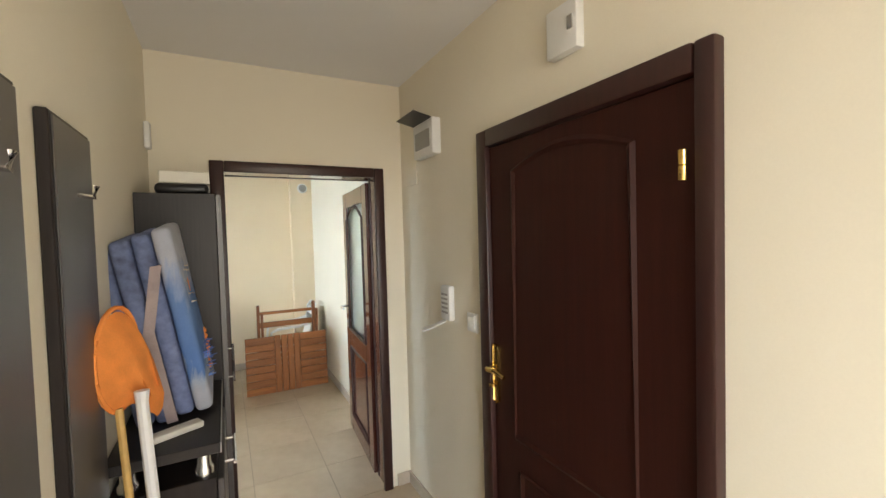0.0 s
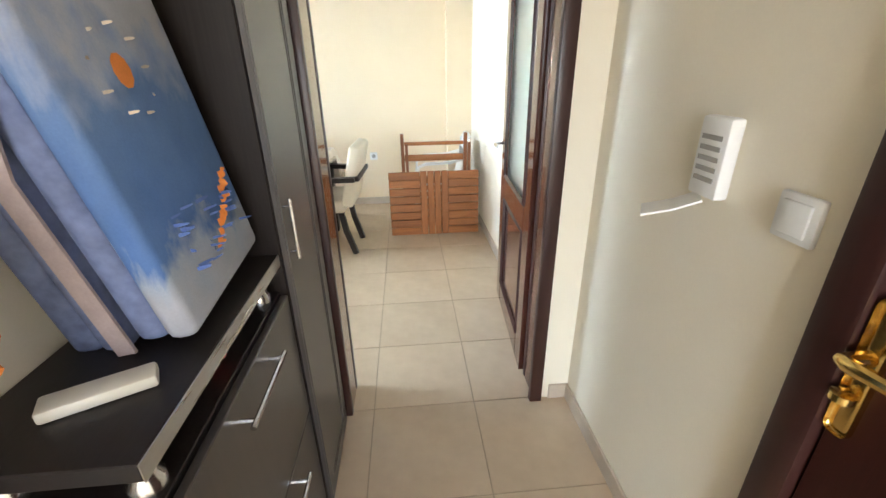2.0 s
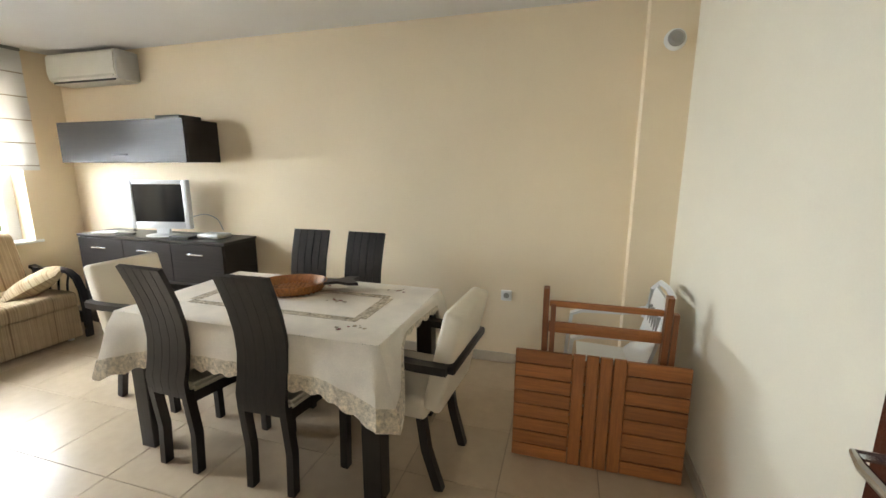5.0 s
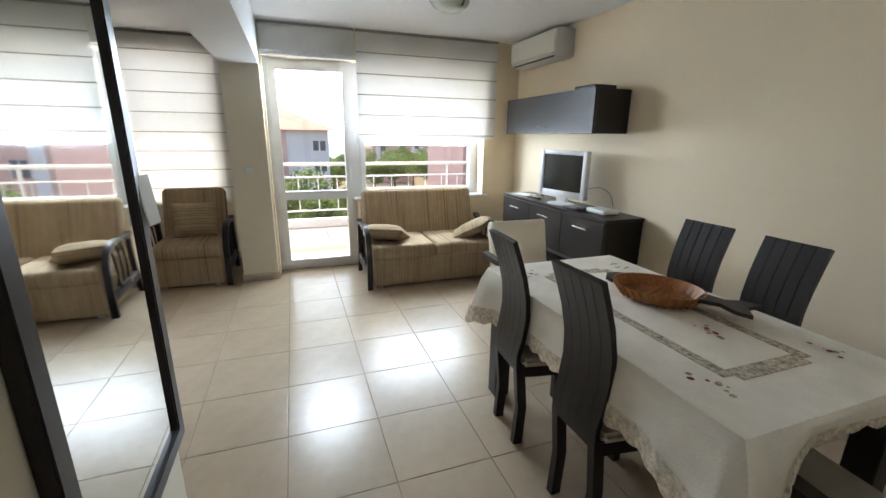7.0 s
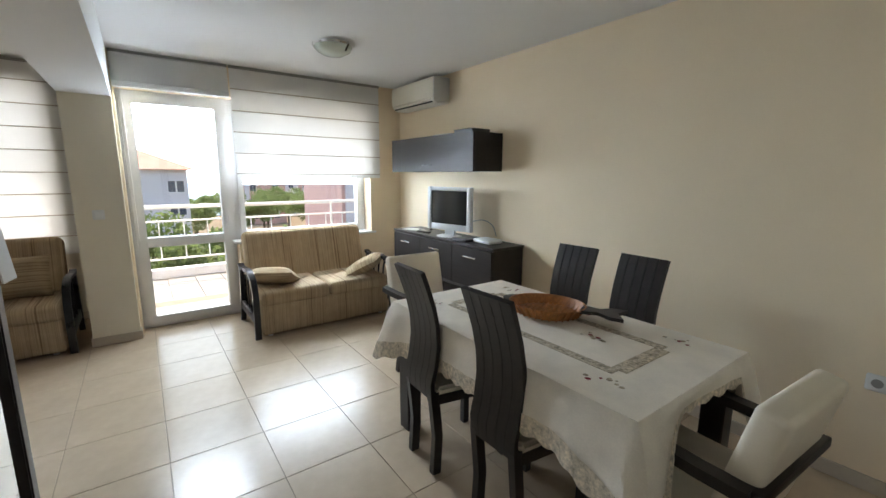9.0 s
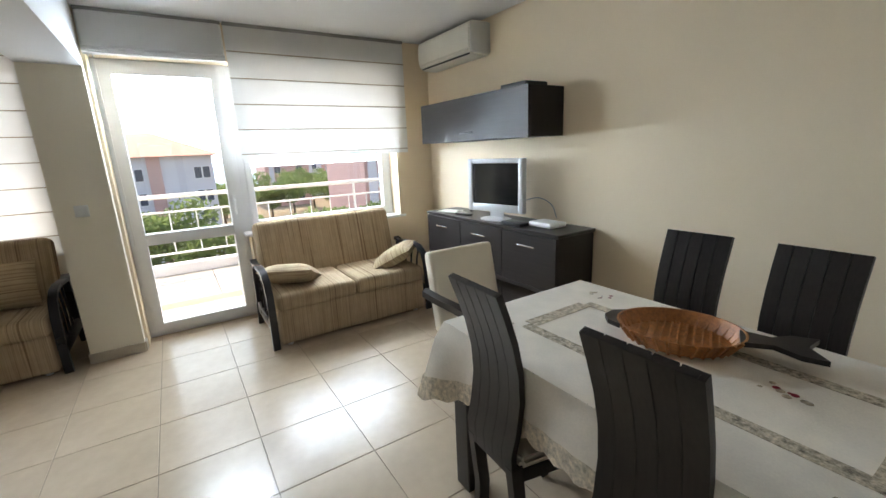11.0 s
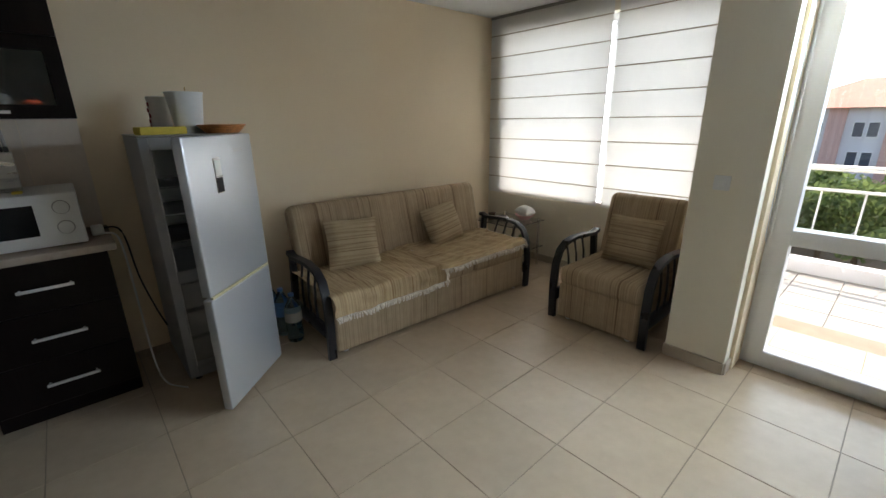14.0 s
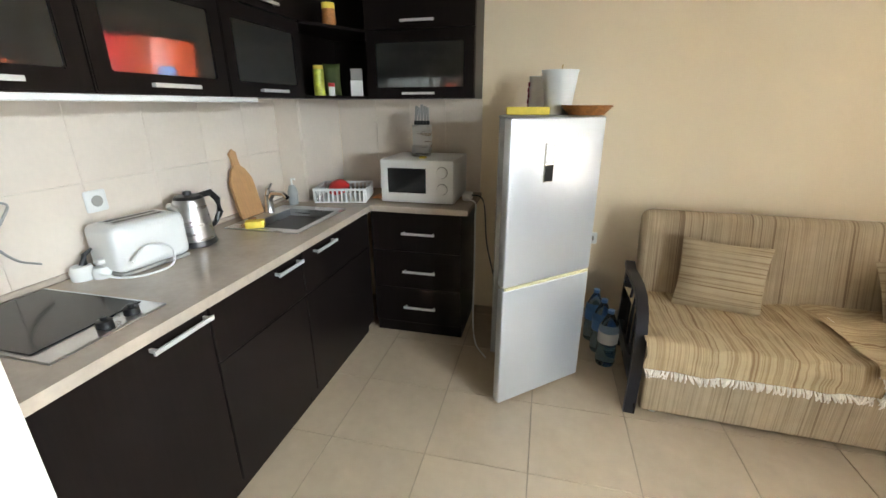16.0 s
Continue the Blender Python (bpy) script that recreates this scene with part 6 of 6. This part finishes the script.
solid("sponge_cloth_pack", turned(B(-0.11, 0.11, -0.06, 0.06, 0, 0.04, 0.008, 2), pose(-1.875, 0.80, 1.4125, 0, 0, 8)), M["yellow"], "yellow pack lying on the fridge", "pack")
socket(-2.33, YK, 0.60, "y+", "white wall socket beside the sofa")
for k, (x, y) in enumerate(((-2.40, 0.72), (-2.42, 0.86), (-2.37, 0.58))):
    bt = thing("water_bottle", x, y, 0, "blue plastic water bottle standing beside the sofa", "bottle", "water bottles")
    part("bottle", lathe(bmesh.new(), [(0.05, 0), (0.056, 0.02), (0.056, 0.10), (0.05, 0.12), (0.056, 0.14), (0.056, 0.24), (0.02, 0.32), (0.016, 0.33)], x, y, 0.001, 20), M["blueplastic"] if "blueplastic" in M else M.setdefault("blueplastic", glass("blue_clear_plastic", (0.45, 0.72, 0.92), 0.08)), bt)
    part("cap", lathe(bmesh.new(), [(0.019, 0), (0.019, 0.02)], x, y, 0.331, 14), M["blueglass2"], bt)
    part("label_band", lathe(bmesh.new(), [(0.0565, 0), (0.0575, 0.01), (0.0575, 0.06), (0.0565, 0.07)], x, y, 0.15, 20), M["paper"] if k == 1 else M["blueglass2"], bt)
solid("cable", tube(bmesh.new(), smooth_line([(-1.52, 0.62, 0.90), (-1.585, 0.66, 0.89), (-1.60, 0.74, 0.80), (-1.605, 0.76, 0.5), (-1.61, 0.80, 0.15), (-1.64, 0.85, 0.01), (-1.72, 0.98, 0.006)]), 0.005, 6), M["plastic"], "white mains cable hanging beside the drawers", "cable")
solid("cable", tube(bmesh.new(), smooth_line([(-1.53, 0.56, 0.92), (-1.62, 0.55, 0.88), (-1.65, 0.55, 0.6), (-1.70, 0.50, 0.35), (-1.74, 0.45, 0.2)]), 0.005, 6), M["darkplastic"], "black mains cable behind the fridge", "cable")
solid("power_plug", B(-1.545, -1.49, 0.50, 0.60, 0.884, 0.93, 0.01, 2), M["plastic"], "white plug adapter on the worktop end", "plug")

# ---- hall things ----
for y0, y1, lab in ((1.31, 1.57, "dark glossy wall panel with coat hooks"), (0.90, 1.17, "second dark glossy wall panel")):
    cp = thing("coat_panel", -0.155, (y0 + y1) / 2, 1.1, lab, "wall panel", "hall wall panels")
    part("board", B(-0.164, -0.142, y0, y1, 0.45, 1.81, 0.003), M["wenge"], cp)
    part("face", B(-0.1419, -0.1385, y0 + 0.012, y1 - 0.004, 0.46, 1.80, 0.001), M["glossgrey"] if "glossgrey" in M else M.setdefault("glossgrey", mat("glossy_dark_laminate", (0.065, 0.056, 0.054), 0.36, 0, 0.2, 3, 40, 0.03, (20, 20, 1), spec=0.9)), cp)
    part("hook", tube(bmesh.new(), [(-0.138, y0 + 0.14, 1.66), (-0.11, y0 + 0.14, 1.655), (-0.105, y0 + 0.14, 1.68)], 0.006, 7), M["chrome"], cp)
tc = thing("tall_cabinet", -0.03, 2.45, 0, "tall narrow dark cabinet with a glossy door", "cabinet")
part("body", B(-0.163, 0.112, 2.225, 2.600, 0.0, 1.745, 0.002), M["wenge"], tc)
d = part("door", ring(bmesh.new(), 0, 0.114, 0.132, 2.227, 2.598, 0.03, 1.742, 0.06), M["glossgrey"], tc)
part("panel", B(0.114, 0.127, 2.295, 2.530, 0.098, 1.67, 0.001), M["glossgrey"], d)
part("panel_groove", B(0.1125, 0.118, 2.2885, 2.5365, 0.0915, 1.6765), M["darkplastic"], d, "dark groove round the panel")
b = bmesh.new()
tube(b, [(0.152, 2.24, 0.955), (0.152, 2.24, 1.115)], 0.005, 8), tube(b, [(0.132, 2.24, 0.975), (0.152, 2.24, 0.975)], 0.004, 6), tube(b, [(0.132, 2.24, 1.095), (0.152, 2.24, 1.095)], 0.004, 6)
part("handle", b, M["chrome"], d, "metal bar handle")
sc = thing("shoe_cabinet", -0.03, 1.92, 0, "dark shoe cabinet with two flap doors and raised top", "shoe cabinet")
part("body", B(-0.163, 0.092, 1.63, 2.222, 0.0, 0.87, 0.002), M["wenge"], sc)
part("top_shelf", B(-0.163, 0.105, 1.615, 2.222, 0.945, 0.975, 0.002), M["wengeh2"] if "wengeh2" in M else M.setdefault("wengeh2", mat("dark_wenge_shelf", (0.016, 0.012, 0.011), 0.5, 0, 0.35, 3, 30, 0.12, (40, 1.2, 40))), sc)
part("top_edge", B(0.1055, 0.1075, 1.615, 2.222, 0.945, 0.975), M["steel"], sc, "metal edge strip")
for x, y in ((0.06, 1.67), (0.06, 2.17), (-0.12, 1.67), (-0.12, 2.17)):
    part("spacer_foot", lathe(bmesh.new(), [(0.026, 0), (0.026, 0.02), (0.019, 0.03), (0.019, 0.074)], x, y, 0.8705, 16), M["chrome"], sc, "chrome spacer foot")
for z0, z1 in ((0.04, 0.46), (0.465, 0.86)):
    d = part("flap_door", B(0.094, 0.112, 1.632, 2.22, z0, z1, 0.002), M["glossgrey"], sc)
    b = bmesh.new()
    tube(b, [(0.142, 1.82, z1 - 0.05), (0.142, 2.04, z1 - 0.05)], 0.006, 8)
    for y in (1.84, 2.02):
        tube(b, [(0.112, y, z1 - 0.05), (0.142, y, z1 - 0.05)], 0.005, 6)
    part("handle", b, M["chrome"], d, "metal bar handle")
solid("red_ball", lathe(bmesh.new(), [(0.005, 0), (0.02, 0.006), (0.026, 0.024), (0.02, 0.042), (0.005, 0.05)], 0.04, 1.95, 0.8705, 14), M["redp"], "small red object under the raised top", "ball")
solid("remote_control", turned(B(-0.07, 0.07, -0.022, 0.022, 0, 0.02, 0.005, 2), pose(-0.01, 1.74, 0.976, 0, 0, 28)), M["acwhite"], "cream air conditioner remote on the shelf", "remote")
M["matblue"] = mat("blue_patterned_cloth", (0.15, 0.19, 0.33), 0.85, 0, 0.6, 5, 40, 0.4)
M["matface"] = striped("sea_printed_cloth", 2, [(0.30, 0.41, 0.70), (0.3, 0.4, 0.7)], 0.1)


def sea_print(m):
    """Pale sky above, a blue sea and pale surf below, with ragged borders."""
    n, l = m.node_tree.nodes, m.node_tree.links
    ramp = next(q for q in n if q.bl_idname == "ShaderNodeValToRGB")
    co, sep, ns, ad = (n.new("ShaderNode" + k) for k in ("TexCoord", "SeparateXYZ", "TexNoise", "Math"))
    ns.inputs["Scale"].default_value, ns.inputs["Detail"].default_value = 6.0, 5.0
    l.new(co.outputs["Generated"], sep.inputs[0]), l.new(co.outputs["Generated"], ns.inputs[0])
    ad.operation, ad.inputs[1].default_value = "MULTIPLY_ADD", 0.45
    l.new(ns.outputs[0], ad.inputs[0]), l.new(sep.outputs[2], ad.inputs[2])
    e = ramp.color_ramp.elements
    e[0].position, e[0].color = 0.30, (0.42, 0.44, 0.50, 1)
    e[1].position, e[1].color = 1.0, (0.42, 0.44, 0.50, 1)
    for at, c in ((0.42, (0.36, 0.42, 0.52, 1)), (0.50, (0.10, 0.20, 0.45, 1)), (0.82, (0.14, 0.24, 0.46, 1)), (0.90, (0.26, 0.34, 0.52, 1))):
        e.new(at if at < 1 else 1).color = c
    l.new(ad.outputs[0], ramp.inputs[0])


sea_print(M["matface"])
M["strapcloth"] = mat("pinkish_grey_webbing", (0.40, 0.32, 0.31), 0.9, 0, 0.15, 20, 200, 0.4)
fm = thing("folded_mat", -0.02, 2.02, 0.976, "folded padded beach mat with blue print and straps", "mat")
leanm = pose(-0.13, 2.02, 0.98, 0, -9, 0) @ pose(0, 0, 0, 5)
for k in range(4):
    x = 0.055 * k
    part("fold", turned(B(x, x + 0.052, -0.17 - 0.012 * (k % 2), 0.17, 0, 0.58 + 0.01 * k, 0.018, 3), leanm), M["matface"] if k == 3 else M["matblue"], fm)
part("strap", turned(strap(bmesh.new(), [(0.10, -0.186, 0.0), (0.10, -0.19, 0.3), (0.16, -0.186, 0.50)], (1, 0, 0), 0.03, 0.006), leanm), M["strapcloth"], fm, "pinkish grey carrying strap")


def print_patch(name, y, z, h, w, angle, material):
    """A flat printed shape on the mat's face."""
    b = bmesh.new()
    bmesh.ops.create_circle(b, cap_ends=True, segments=10, radius=1, matrix=leanm @ pose(0.2188, y, z, angle, 90) @ Matrix.Diagonal((h, w, 1, 1)))
    part(name, b, material, fm)


M["printblue"] = mat("dark_blue_print", (0.09, 0.16, 0.42), 0.85, 0, 0.3, 20, 90, 0.1)
M["printcream"] = mat("cream_print", (0.6, 0.52, 0.42), 0.85, 0, 0.3, 20, 90, 0.1)
print_patch("orange_sun", -0.03, 0.40, 0.026, 0.022, 0, M["orange"])
for k in range(9):
    a = k * math.tau / 9
    print_patch("sun_ray", -0.03 + 0.065 * math.cos(a), 0.40 + 0.065 * math.sin(a), 0.0025, 0.013, math.degrees(a), M["printcream"])
rp = np.random.default_rng(12)
for k in range(16):
    print_patch("orange_print", 0.0 + 0.0085 * k + rp.uniform(-0.01, 0.01), 0.075 + 0.0075 * k + rp.uniform(-0.008, 0.008), rp.uniform(0.004, 0.009), rp.uniform(0.006, 0.014), rp.uniform(20, 70), M["orange"])
for k in range(34):
    print_patch("blue_print", rp.uniform(-0.10, 0.12), rp.uniform(0.07, 0.19), rp.uniform(0.002, 0.004), rp.uniform(0.012, 0.028), rp.uniform(20, 160), M["printblue"])
nt = thing("fishing_net", -0.08, 1.5, 0, "orange landing net on a bamboo cane", "net")
hoop = [(-0.11 + 0.03 * math.cos(a), 1.585 + 0.085 * math.cos(a), 1.26 + 0.13 * math.sin(a)) for a in np.linspace(0, math.tau, 25)]
part("hoop", tube(bmesh.new(), hoop, 0.006, 6), M["orange"], nt)
b = bmesh.new()
rings = []
for k in range(7):
    f = k / 6
    rings.append([b.verts.new((-0.11 + 0.03 * math.cos(a) * (1 - f * 0.6) + 0.07 * f, 1.585 + 0.085 * math.cos(a) * (1 - f * 0.65) + 0.05 * f + 0.010 * math.sin(5 * a) * f, 1.25 + 0.13 * math.sin(a) * (1 - f * 0.7) - 0.13 * f * f)) for a in np.linspace(0, math.tau, 25)[:-1]])
for u, w in zip(rings, rings[1:]):
    for k in range(24):
        b.faces.new((u[k], u[(k + 1) % 24], w[(k + 1) % 24], w[k]))
b.faces.new(rings[-1])
part("net_bag", b, M["orange"], nt)
part("cane", tube(bmesh.new(), [(-0.11, 1.56, 1.14), (-0.07, 1.50, 0.6), (0.0, 1.46, 0.0)], 0.009, 8), M["bamboopole"], nt, "bamboo cane handle")
solid("white_pole", tube(bmesh.new(), [(-0.06, 1.55, 1.18), (-0.06, 1.548, 1.15), (-0.02, 1.50, 0.55), (0.03, 1.47, 0.0)], [0.017, 0.014, 0.014, 0.014], 10), M["plastic"], "white pole leaning by the shoe cabinet", "pole")
bg = thing("water_pack", -0.07, 1.56, 0, "large teal plastic water canister with white top", "canister")
part("canister", lathe(bmesh.new(), [(0.075, 0), (0.085, 0.03), (0.085, 0.62), (0.06, 0.72), (0.03, 0.76)], -0.075, 1.535, 0, 24), M["teal"] if "teal" in M else M.setdefault("teal", mat("teal_clear_plastic", (0.10, 0.30, 0.34), 0.15, 0, 0.6, 9, 40)), bg)
part("cap", lathe(bmesh.new(), [(0.045, 0), (0.045, 0.05), (0.03, 0.06)], -0.075, 1.535, 0.762, 18), M["plastic"], bg)
solid("black_bag", B(-0.10, 0.09, 2.26, 2.57, 1.746, 1.79, 0.018, 3), M["darkplastic"], "flat black bag on the tall cabinet", "bag")
solid("shoe_box", turned(B(-0.09, 0.09, -0.14, 0.14, 0, 0.05, 0.004), pose(-0.01, 2.42, 1.791, 0, 0, 6)), M["acwhite"], "cream box on top of the tall cabinet", "box")
ph = thing("intercom_phone", 1.10, 2.08, 1.2, "white wall handset with keypad and hanging flap", "intercom")
part("body", B(1.085, 1.119, 2.03, 2.12, 1.13, 1.30, 0.008, 2), M["plastic"], ph)
for k in range(5):
    part("keypad_strip", B(1.083, 1.0855, 2.045, 2.105, 1.165 + 0.022 * k, 1.175 + 0.022 * k), M["greyplastic"], ph)
part("flap", strap(bmesh.new(), [(1.09, 2.075, 1.13), (1.045, 2.10, 1.105), (0.99, 2.13, 1.085)], (0.5, 0.85, 0), 0.085, 0.005), M["plastic"], ph)
sw = thing("light_switch", 1.11, 1.86, 1.15, "white square rocker light switch", "switch")
part("plate", B(1.105, 1.119, 1.815, 1.90, 1.11, 1.195, 0.005, 2), M["plastic"], sw)
part("rocker", B(1.099, 1.106, 1.828, 1.887, 1.122, 1.183, 0.004, 2), M["plastic"], sw)
br = thing("fuse_box", 1.10, 2.35, 2.05, "white fuse box with a dark window flap lifted", "fuse box")
part("case", B(1.07, 1.119, 2.13, 2.36, 1.96, 2.14, 0.005, 2), M["plastic"], br)
part("window", B(1.066, 1.071, 2.16, 2.33, 2.0, 2.09, 0.002), M["greyplastic"], br)
part("flap", turned(B(-0.10, 0.0, -0.11, 0.11, 0, 0.004), pose(1.07, 2.245, 2.135, 0, 12, 0)), M["darkplastic"], br)
wp = tagged(thing("wall_panel_cover", 1.118, 2.5, 1.98, "flush white painted cable cover", "cover"))
part("cover", B(1.112, 1.1195, 2.43, 2.62, 1.84, 1.98, 0.002), M["pale"], wp)
ch = thing("door_chime", 1.10, 1.25, 2.18, "white door chime box high on the wall", "chime")
part("case", B(1.085, 1.119, 1.19, 1.32, 2.10, 2.25, 0.005, 2), M["plastic"], ch)
part("grille", B(1.081, 1.086, 1.205, 1.225, 2.16, 2.20), M["greyplastic"], ch)
vs = solid("sensor", B(-0.164, -0.14, 2.56, 2.61, 1.98, 2.10, 0.006, 2), M["plastic"], "small white motion sensor in the hall corner", "sensor")

# ---- floor tiles ----
S, G = 0.45, 0.0035
cache = {}
regions = ((XA, XE, YK, YD), (-0.165, XE, -0.9, YK), )
for i in range(-3, 14):
    for j in range(-7, 9):
        x0, y0 = -3.81 + S * i, 2.222 + S * j
        for rx0, rx1, ry0, ry1 in regions:
            a0, a1, c0, c1 = max(x0, rx0), min(x0 + S, rx1), max(y0, ry0), min(y0 + S, ry1)
            if a1 - a0 < 0.03 or c1 - c0 < 0.03:
                continue
            if ry1 == YK and a1 < -0.16:
                continue
            key = (round(a1 - a0, 4), round(c1 - c0, 4))
            if key not in cache:
                cache[key] = mesh_of("tile", B(G / 2, key[0] - G / 2, G / 2, key[1] - G / 2, -0.008, 0.0, 0.0012), M["tile"])
            o = new("tile", cache[key])
            o.location, o.parent = (a0, c0, 0), floor

balcony = bpy.data.objects["balcony_floor"]
slab = mesh_of("tile", B(0.003, 0.327, 0.003, 0.327, -0.012, 0.012, 0.002), M["concrete"])
for i in range(6):
    for j in range(14):
        o = new("tile", slab)
        o.location, o.parent = (-6.595 + 0.333 * i, 1.0 + 0.333 * j, -0.018), balcony
